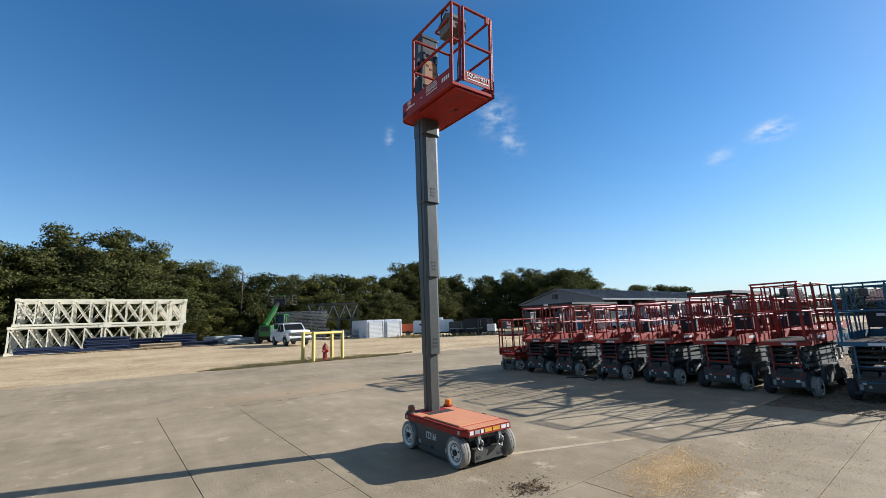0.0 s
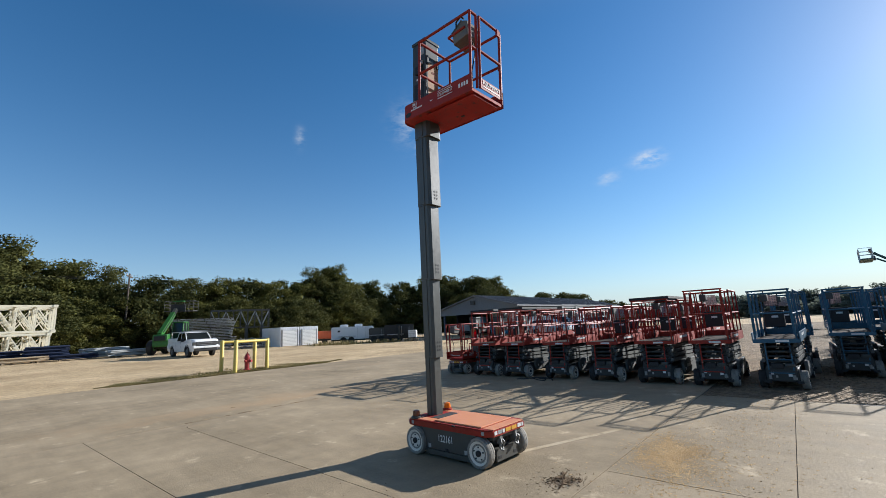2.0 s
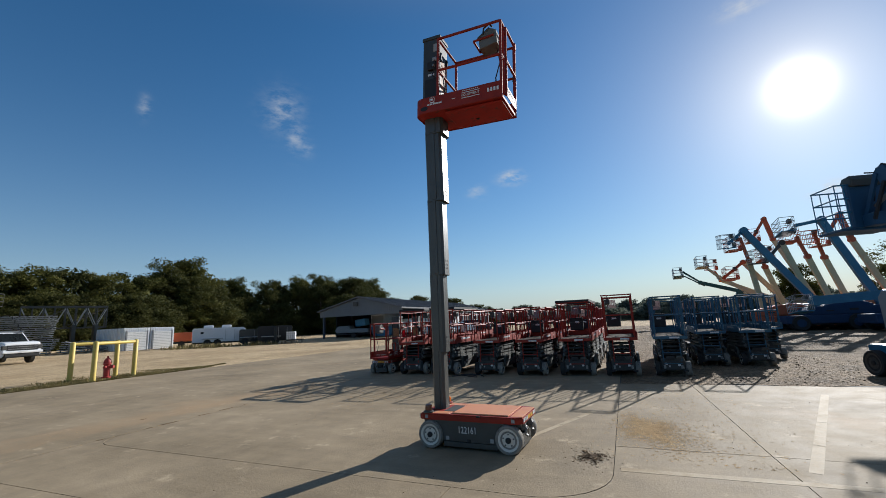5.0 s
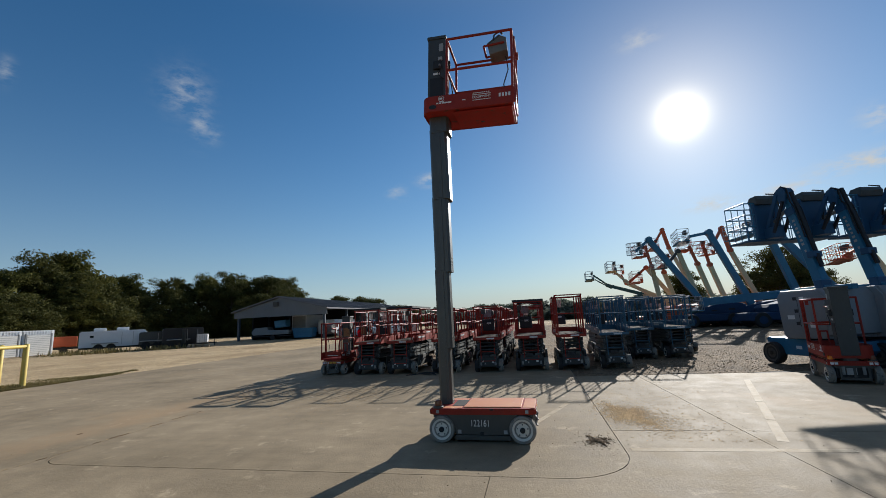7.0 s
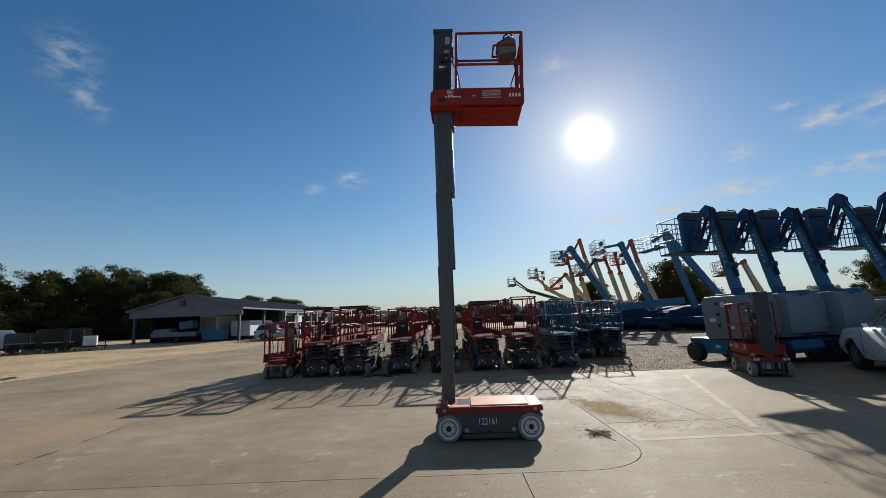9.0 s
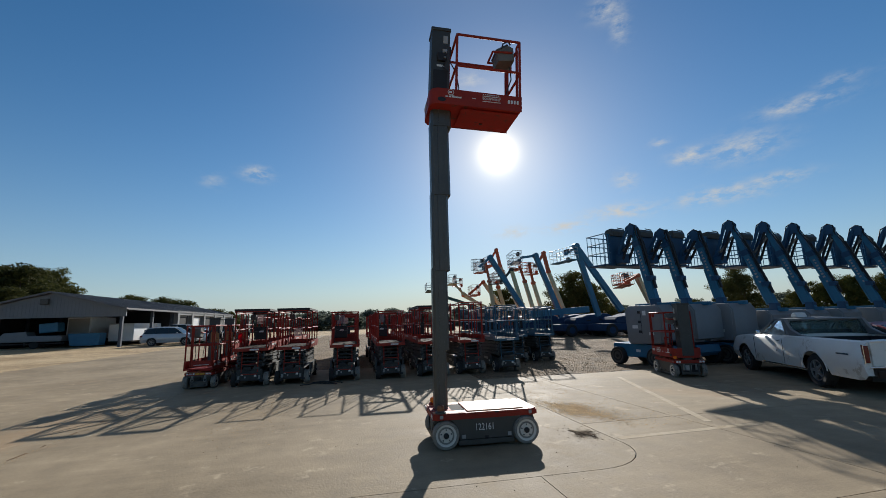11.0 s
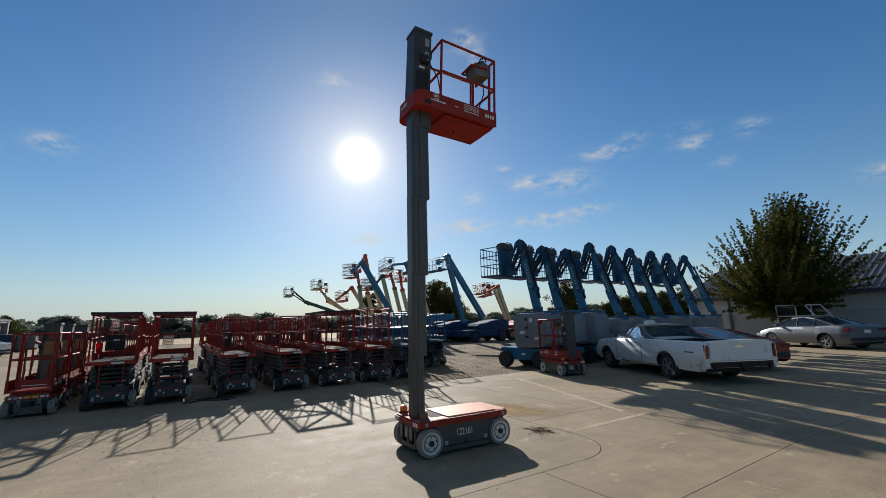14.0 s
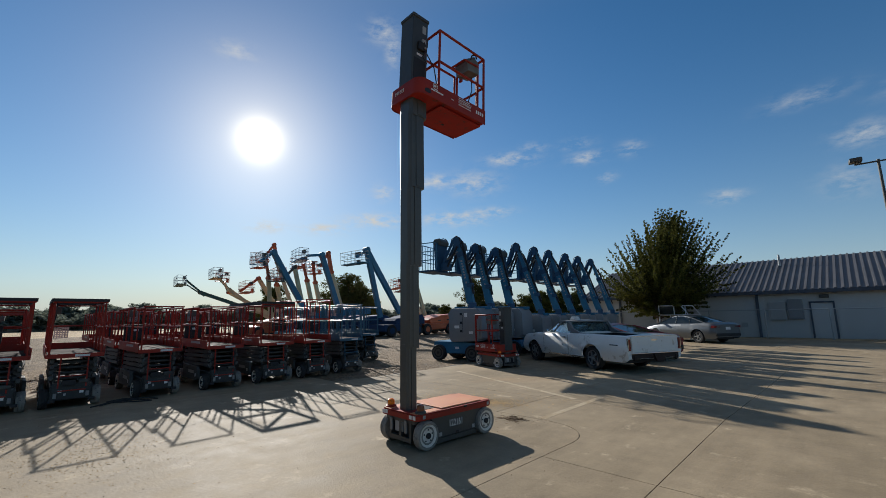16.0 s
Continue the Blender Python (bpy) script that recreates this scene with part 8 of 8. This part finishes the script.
part("body", prism(B(), [(-1.8, 0.2), (1.5, 0.2), (1.9, 1.9), (-1.9, 1.9)], -1.0, 1.0, bevel=0.03), "bluepaint", dm)
for k in range(6):
    part("rib", bx(B(), (-1.5 + k * 0.6, -1.03, 1.05), (0.08, 0.08, 1.6)), "bluepaint", dm)
dm.matrix_basis = pose(45.2, 31.6, rise(31.6), 0, 0, 95) @ Matrix.Scale(0.68, 4)
tb = thing("box_truck", "white box truck parked under the open roof", "truck")
part("box", bx(B(), (-0.8, 0, 2.0), (5.0, 2.3, 2.4), None, 0.05), "shedwhite", tb)
part("cab", prism(B(), [(1.8, 0.7), (3.6, 0.7), (3.7, 1.3), (3.1, 1.5), (2.7, 2.2), (1.8, 2.2)], -1.0, 1.0, bevel=0.06), "truckwhite", tb)
part("rear_door", bx(B(), (-3.31, 0, 2.0), (0.03, 2.0, 2.1)), "box", tb)
part("frame", bx(B(), (0, 0, 0.6), (6.6, 0.9, 0.25)), "black", tb)
for x in (-2.0, 2.8):
    for sy in (-1, 1):
        part("wheel", lathe(B(), [(0.1, -0.13), (0.45, -0.13), (0.45, 0.13), (0.1, 0.13)], Matrix.Translation((x, sy * 0.98, 0.45)) @ Y_AXIS, 18), "rubber", tb)
tb.matrix_basis = pose(49.6, 33.2, rise(33.2), 0, 0, 0) @ Matrix.Scale(0.9, 4)
t4 = trailer("white box trailer under the edge of the open roof", 6.5, 2.4, 2.3, "shedwhite")
t4.matrix_basis = pose(50.1, 29.6, rise(29.6), 0, 0, 0) @ Matrix.Scale(0.95, 4)
bt = thing("boat_trailer", "pale covered load on a trailer under the roof", "trailer")
part("load", prism(B(), [(-2.6, 0.7), (2.4, 0.7), (2.7, 1.1), (2.2, 1.7), (0.4, 1.8), (0.2, 1.35), (-2.5, 1.3), (-2.7, 1.1)], -0.9, 0.9, bevel=0.1), "cover", bt)
part("frame", bx(B(), (0, 0, 0.5), (5.6, 1.2, 0.12)), "black", bt)
part("blue_sheet", bx(B(), (-1.6, 0, 2.0), (1.6, 1.7, 1.0), pose(0, 0, 0, 0, 6, 0), 0.1), "bluepaint", bt, "bright blue tarpaulin bundle")
for sy in (-1, 1):
    part("wheel", lathe(B(), [(0.1, -0.1), (0.36, -0.1), (0.36, 0.1), (0.1, 0.1)], Matrix.Translation((-0.4, sy * 0.9, 0.36)) @ Y_AXIS, 16), "rubber", bt)
bt.matrix_basis = pose(44.3, 35.4, rise(35.4), 0, 0, 100) @ Matrix.Scale(0.87, 4)

# ---- workshop with ribbed roof, and its fence ----
ws = thing("workshop", "low grey metal workshop with ribbed weathered roof", "building")
WX0, WX1, WY, WYR, WE, WR = -34.0, 15.4, -24.6, -31.0, 2.80, 5.3
part("wall", bx(B(), ((WX0 + WX1) / 2, WY - 0.08, 1.35), (WX1 - WX0, 0.16, 2.9)), "sheet", ws)
bm = B()
prism(bm, [(WY - 0.1, -0.1), (WY - 0.1, WE - 0.05), (WYR, WR - 0.1), (2 * WYR - WY, WE - 0.05), (2 * WYR - WY, -0.1)], -WX1, -WX1 + 0.16, Matrix(((0, -1, 0, 0), (1, 0, 0, 0), (0, 0, 1, 0), (0, 0, 0, 1))))
part("gable_wall", bm, "sheet", ws)
bm = B()
ribbed_box(bm, WX0 + 0.2, WX1 - 0.2, WY, 0.0, 2.68, 0.32, 0.006, 1)
part("wall_rib", bm, "sheet", ws, kind="stuff")
for ys, ye in ((WY + 0.35, WYR), (2 * WYR - WY - 0.35, WYR)):
    bm = B()
    prism(bm, [(ys, WE - 0.06), (WYR, WR), (WYR, WR + 0.1), (ys, WE + 0.04)], -WX1 - 0.3, -WX0, Matrix(((0, -1, 0, 0), (1, 0, 0, 0), (0, 0, 1, 0), (0, 0, 0, 1))))
    rf = part("roof", bm, "roofmetal", ws)
    for k in range(150 if ys > WYR else 0):
        x = WX1 + 0.25 - k * 0.33
        part("standing_seam", bar(B(), (x, ys, WE + 0.06), (x, WYR, WR + 0.12), 0.10, 0.07), "roofmetal", rf)
part("gutter", bx(B(), ((WX0 + WX1) / 2, WY + 0.40, WE - 0.06), (WX1 - WX0, 0.16, 0.20)), "trimdark", ws)
for x in (3.9, -4.2, 12.6, -13):
    part("downpipe", bx(B(), (x, WY + 0.09, 1.3), (0.14, 0.12, 2.7)), "trimdark", ws)
dr = part("door", bx(B(), (0.85, WY + 0.03, 0.97), (0.95, 0.06, 2.1)), "sheet", ws)
for dx in (-0.52, 0.52):
    part("door_frame", bx(B(), (0.85 + dx, WY + 0.05, 1.0), (0.09, 0.10, 2.2)), "trimdark", dr)
part("door_frame", bx(B(), (0.85, WY + 0.05, 2.09), (1.13, 0.10, 0.09)), "trimdark", dr)
for x, w, h, z in ((2.9, 0.8, 1.1, 1.6), (1.95, 0.0, 0, 0)):
    if w:
        part("meter_box", bx(B(), (x, WY + 0.15, z), (w, 0.26, h), None, 0.02), "box", ws)
        part("meter_box", bx(B(), (x - 0.85, WY + 0.13, z + 0.1), (0.7, 0.22, 1.2), None, 0.02), "cover", ws)
part("wall_lamp", bx(B(), (0.7, WY + 0.12, 2.42), (0.42, 0.2, 0.2), None, 0.02), "dark", ws)
part("wall_vent", bx(B(), (4.7, WY + 0.03, 0.75), (0.35, 0.05, 0.3)), "box", ws)
part("vent_pipe", rod(B(), (3.0, WYR + 1.6, 4.6), (3.0, WYR + 1.6, 5.6), 0.07, 12), "galv", ws)
fence = thing("chain_link_fence", "galvanised chain-link fence before the workshop", "fence")
FY = -23.1
for k in range(14):
    x = -14.0 + k * 2.9
    part("post", rod(B(), (x, FY, -0.1), (x, FY, 1.72), 0.035, 10), "galv", fence)
part("top_rail", rod(B(), (-14, FY, 1.68), (23.7, FY, 1.68), 0.025, 8), "galv", fence)
bm = B()
for k in range(300):
    x = -14.0 + k * 0.13
    for s in (-1, 1):
        x2 = x + s * 1.65
        if -14 <= x2 <= 23.7:
            bar(bm, (x, FY + 0.03, 0.02), (x2, FY + 0.03, 1.67), 0.004, 0.004)
part("wire_mesh", bm, "galv", fence, kind="stuff")
cart = thing("tube_cart", "white tube-framed cart with a dark screen behind the grey sedan", "cart")
for y in (0.0, 0.9):
    part("frame", pipe(B(), [(0, y, 0.0), (0, y, 2.05), (1.75, y, 2.02), (2.25, y, 1.45), (2.25, y, 0.0)], 0.032, 8), "shedwhite", cart)
    part("side_bar", rod(B(), (0, y, 1.46), (2.2, y, 1.46), 0.028), "shedwhite", cart)
    part("post", rod(B(), (1.2, y, 1.46), (1.2, y, 2.03), 0.028), "shedwhite", cart)
part("screen", bx(B(), (0.6, 0.0, 1.75), (1.0, 0.02, 0.44), None, 0.006), "darkglass", cart, "dark screen in the tube frame")
part("bench", bx(B(), (0.9, 0.45, 0.7), (1.6, 0.8, 0.15), None, 0.04), "black", cart)
for x, z in ((0.0, 1.46), (0.0, 2.05), (1.75, 2.02), (2.25, 0.5), (0.0, 0.5)):
    part("cross_bar", rod(B(), (x, 0, z), (x, 0.9, z), 0.028), "shedwhite", cart)
cart.matrix_basis = pose(8.6, -20.78, 0, 0, 0, 152)
lp = thing("light_pole", "dark steel pole with two flood lamps", "street lamp")
part("pole", rod(B(), (0, 0, 0), (0, 0, 9.3), 0.09, 12, 0.06), "dark", lp)
part("arm", bar(B(), (-0.9, 0, 9.2), (0.9, 0, 9.2), 0.07, 0.07), "dark", lp)
for sx in (-1, 1):
    part("flood_lamp", bx(B(), (sx * 0.85, 0.15, 9.38), (0.5, 0.6, 0.22), pose(0, 0, 0, 0, 0, 0), 0.05), "dark", lp)
lp.matrix_basis = pose(-2.35, -22.0, 0, 0, 0, 5)
up = thing("utility_pole", "weathered wooden utility pole with cross-arm", "utility pole")
part("pole", rod(B(), (0, 0, 0), (0, 0, 10.3), 0.14, 10, 0.10), "bark", up)
part("cross_arm", bx(B(), (0, 0, 9.9), (2.2, 0.12, 0.14)), "bark", up)
for x in (-0.9, 0.0, 0.9):
    part("insulator", rod(B(), (x, 0, 9.95), (x, 0, 10.2), 0.06, 8), "box", up)
up.matrix_basis = pose(13.0, 68.2, rise(68.2), 0, 1.5, 62)
for k in range(3):
    a, b = Vector((12.85 + 0.42 * k, 67.4 + 0.79 * k, 10.05)), Vector((-60 + 0.42 * k, 68 + 0.79 * k, 9.8))
    pts = [a.lerp(b, i / 12) - Vector((0, 0, 1.6 * math.sin(math.pi * i / 12))) for i in range(13)]
    tagged(part("overhead_wire", pipe(B(), pts, 0.012, 4), "black"), "thin black overhead wire to the utility pole", "wire")

# ---- trees ----


def leaf_mesh(name, centres, radii, per, size, seed, mat, flat=0.75, core=()):
    """Many small leaf sprays round the given centres, as one mesh; core: (centre, radius) of dense masses of larger sprays."""
    rg = np.random.default_rng(seed)

    def spray(cs, rs, count, s0, lo, hi):
        c = np.repeat(np.array(cs), count, axis=0)
        r = np.repeat(np.array(rs), count)[:, None]
        v = rg.normal(size=c.shape)
        v /= np.linalg.norm(v, axis=1)[:, None]
        p = c + v * r * rg.uniform(lo, hi, (len(c), 1)) * np.array((1, 1, flat))
        n = v + rg.normal(scale=0.7, size=v.shape)
        n /= np.linalg.norm(n, axis=1)[:, None]
        a = np.cross(n, rg.normal(size=n.shape))
        a /= np.linalg.norm(a, axis=1)[:, None]
        b = np.cross(n, a)
        s = s0 * rg.uniform(0.55, 1.25, (len(c), 1))
        return np.stack((p - a * s, p + a * s, p + b * s), axis=1).reshape(-1, 3)

    tri = spray(centres, radii, per, size, 0.35, 1.05)
    if core:
        tri = np.concatenate((tri, spray([tuple(c) for c, r in core], [0.85 * r for c, r in core], 260, size * 1.9, 0.1, 0.9)))
    me = bpy.data.meshes.new(name)
    me.from_pydata(tri.tolist(), [], np.arange(len(tri)).reshape(-1, 3).tolist())
    me.materials.append(M[mat])
    return me


def tree(label, height, spread, seed, mat, leaf=0.24, clumps=70, per=95, trunk=0.26, bare=0.18, group="trees behind the yard"):
    rr = random.Random(seed)
    root = thing("tree", label, "tree", group)
    bm = B()
    pts = [Vector((0, 0, 0))]
    for k in range(1, 6):
        pts.append(Vector((rr.uniform(-0.25, 0.25) * k * 0.4, rr.uniform(-0.25, 0.25) * k * 0.4, height * 0.62 * k / 5)))
    for k in range(5):
        rod(bm, pts[k], pts[k + 1], trunk * (1 - 0.16 * k), 8, trunk * (1 - 0.16 * (k + 1)))
    centres, radii = [], []
    # big lobes, each made of clumps, for an uneven outline
    lobes = []
    for k in range(14):
        a = 2.4 * k + rr.uniform(-0.5, 0.5)
        f = (k + 0.5) / 14
        z = height * (bare + (0.93 - bare) * f) * rr.uniform(0.9, 1.02)
        reach = spread * math.sqrt(max(0.06, 1 - (2 * f - 0.85) ** 2)) * rr.uniform(0.4, 0.75)
        lobes.append((Vector((reach * math.cos(a), reach * math.sin(a), z)), spread * rr.uniform(0.38, 0.56)))
    for i in range(clumps):
        c, r = lobes[i % len(lobes)]
        d = Vector((rr.gauss(0, 1), rr.gauss(0, 1), rr.gauss(0, 0.75))).normalized() * r * rr.uniform(0.45, 1.0)
        q = c + d
        if q.z > height:
            q.z = height - rr.uniform(0, 0.8)
        if q.z < height * bare * 0.6:
            q.z = height * bare * 0.6 + rr.uniform(0, 0.6)
        centres.append(tuple(q))
        radii.append(spread * rr.uniform(0.14, 0.27))
    for c, r in lobes:
        base = pts[min(5, max(2, int(c.z / height * 6)))] * 0.8
        mid = base.lerp(c, 0.55) + Vector((0, 0, -0.3))
        rod(bm, base, mid, trunk * 0.42, 6, trunk * 0.28)
        rod(bm, mid, c, trunk * 0.28, 6, trunk * 0.08)
    part("trunk", bm, "bark", root, "dark trunk and limbs")
    cr = new("crown", leaf_mesh("crown", centres, radii, per, leaf, seed, mat, 0.75, lobes))
    cr.parent = root
    tagged(cr, "dense crown of small leaves")
    return root


kinds = [tree("dark green oak with a broad uneven crown", 14.0, 5.6, 21, "leaf_a", 0.165, 150, 175, 0.34, 0.08),
         tree("olive green elm at the edge of the yard", 12.0, 4.9, 22, "leaf_b", 0.16, 140, 175, 0.28, 0.06),
         tree("dark green oak with foliage down to the ground", 10.0, 5.6, 23, "leaf_a", 0.16, 150, 165, 0.26, 0.02),
         tree("light green tree turning yellow", 10.5, 4.6, 24, "leaf_b", 0.155, 130, 170, 0.24, 0.04),
         tree("tall ragged oak with an open top", 15.0, 4.8, 25, "leaf_a", 0.165, 140, 175, 0.34, 0.08)]
HIGH = [14.0, 12.0, 10.0, 10.5, 15.0]
SKYLINE = [(-50, 12.0), (-14, 13.3), (-11.5, 12.4), (-7, 14.3), (-2, 16.3), (2.4, 14.4), (6, 12.9), (8.5, 11.2), (12, 11.0), (18, 10.4), (25, 9.7), (30, 10.6), (38, 10.2), (42, 11.2), (45, 14.0), (49, 13.4), (52, 10.6), (57, 12.4), (63, 11.6), (73, 12.3), (82, 11.6), (92, 14.6)]
rnd = random.Random(31)
first = set()


def plant(k, x, y, h, wide=1.0):
    """One more tree of that kind, h metres high."""
    s = h / HIGH[k]
    m = pose(x, y, rise(y), 0, 0, rnd.uniform(0, 360))
    if k not in first:
        first.add(k)
        t = kinds[k]
    else:
        t = copy_thing(kinds[k], m)
    t.matrix_basis = m @ Matrix.Diagonal((s * wide, s * wide, s, 1))


x = -46.0
while x < 90:
    y = 72 + rnd.uniform(-1.5, 2.5) - max(0.0, x - 58) * 0.36
    h = lerp(SKYLINE, x) * rnd.uniform(0.93, 1.08)
    plant(rnd.choice((0, 0, 1, 4, 2, 1)) if h > 11 else rnd.choice((0, 1, 2, 3)), x, y, h, 1.12)
    for depth, part_h, chance in ((4.5, 0.6, 0.9), (6.5, 0.40, 0.8)):
        if rnd.random() < chance:
            plant(rnd.choice((2, 2, 3)), x + rnd.uniform(-2, 2), y - depth - rnd.uniform(-0.8, 0.8), h * part_h * rnd.uniform(0.8, 1.1), 1.35)
    x += rnd.uniform(3.6, 5.4)
for x, y, k, h in ((70, 62, 0, 12.5), (76, 58, 2, 11.5), (80, 52, 1, 6.9), (86, 56, 0, 6.9), (92, 50, 2, 7.8), (68, 54, 2, 7.4), (96, 58, 1, 7.8),
                   (84.6, 45.5, 0, 7.4), (86.2, 41.8, 2, 7.0), (87.0, 40.0, 1, 6.6), (87.6, 38.1, 2, 6.4), (88.8, 34.5, 2, 4.9), (89.3, 32.9, 0, 5.1), (89.8, 31.0, 2, 4.4)):
    plant(k, x, y, h, 1.15)
# lower trees at the far end of the yard, air haze mixed into their leaf colour
far = tree("distant tree with haze-paled leaf colour at the far end of the yard", 6.0, 4.6, 26, "leaf_far", 0.24, 56, 64, 0.2, 0.0, "distant trees")
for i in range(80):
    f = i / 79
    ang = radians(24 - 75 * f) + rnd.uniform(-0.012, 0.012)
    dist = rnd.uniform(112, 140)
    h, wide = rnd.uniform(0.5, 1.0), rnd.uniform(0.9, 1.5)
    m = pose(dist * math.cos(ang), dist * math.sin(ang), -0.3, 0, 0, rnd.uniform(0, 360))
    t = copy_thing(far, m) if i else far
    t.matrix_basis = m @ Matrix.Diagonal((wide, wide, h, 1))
for x, y, k, s in ((45, -20.5, 2, 0.68), (47, -23, 3, 0.6), (52, -14, 3, 0.55), (39.1, -38.6, 0, 0.50), (43.5, -39.6, 2, 0.34), (38.2, -45.5, 3, 0.38), (36.2, -47, 3, 0.46), (34.6, -48.1, 1, 0.44), (33.2, -49, 3, 0.47), (31.6, -49.9, 1, 0.43), (30.7, -50.5, 3, 0.42), (29.7, -51, 0, 0.41), (27, -53, 3, 0.45), (48, -41, 3, 0.34), (55, -30, 2, 0.5)):
    m = pose(x, y, rise(y), 0, 0, rnd.uniform(0, 360))
    t = copy_thing(kinds[k], m)
    t.matrix_basis = m @ Matrix.Diagonal((s, s, s, 1))


def yard_tree():
    """A broad young tree of many upright sprays beside the workshop."""
    rr = random.Random(77)
    root = thing("tree", "broad leafy tree with upright sprays beside the workshop", "tree")
    bm = B()
    rod(bm, (0, 0, 0), (0.05, 0, 1.6), 0.2, 10, 0.15)
    cs, rs = [], []
    for k in range(520):
        # shoots fan out of the stem and bend up to a ragged oval outline
        a = rr.uniform(0, 2 * math.pi)
        lift = rr.uniform(0.0, 1.0) ** 0.85
        wide = lerp([(0, 1.9), (0.12, 3.0), (0.3, 4.0), (0.45, 4.2), (0.62, 3.5), (0.8, 2.3), (0.93, 1.2), (1, 0.5)], lift)
        reach = rr.uniform(0.5, 0.98) if k % 4 else rr.uniform(1.0, 1.22)
        tip = Vector((-1.5 * lift + math.cos(a) * wide * reach, math.sin(a) * wide * reach, 1.3 + lift * 7.1 * (0.8 + 0.2 * reach)))
        base = Vector((0.05, 0, 1.2 + 1.2 * lift))
        mid = base.lerp(tip, 0.55) + Vector((0, 0, -0.35 if lift > 0.3 else 0.5))
        if k % 6 == 0:
            rod(bm, base, mid, 0.05, 6, 0.03)
            rod(bm, mid, tip, 0.03, 5, 0.006)
        for i in range(38):
            f = 0.36 + 0.72 * (i + rr.uniform(-0.4, 0.4)) / 37
            p = (1 - f) ** 2 * base + 2 * f * (1 - f) * mid + f * f * tip
            cs.append(tuple(p + Vector((rr.gauss(0, 0.04), rr.gauss(0, 0.04), rr.gauss(0, 0.04)))))
            rs.append(0.055 + 0.24 * max(0.0, 1.0 - f))
    part("trunk", bm, "bark", root)
    cr = new("crown", leaf_mesh("crown", cs, rs, 6, 0.08, 5, "leaf_c"))
    cr.parent = root
    tagged(cr, "yellow-green leaves")
    return root


yt = yard_tree()
yt.matrix_basis = pose(9.0, -22.0, 0) @ Matrix.Diagonal((0.86, 0.86, 0.96, 1))
# weeds before the trailers
bm = B()
for i in range(900):
    x, y = rnd.choice(((25.6, 41.2), (27.2, 39.6), (30.2, 37.0)))
    x, y = x + rnd.gauss(0, 0.8), y + rnd.gauss(0, 0.9)
    h, a = rnd.uniform(0.12, 0.5), rnd.uniform(0, 6.28)
    dx, dy = 0.05 * math.cos(a), 0.05 * math.sin(a)
    bm.faces.new([bm.verts.new(p) for p in ((x - dx, y - dy, rise(y)), (x + dx, y + dy, rise(y)), (x + dy * 3, y - dx * 3, h + rise(y)))])
tagged(part("weeds", bm, "grass"), "tall dry weeds before the trailers", "weeds", kind="stuff")
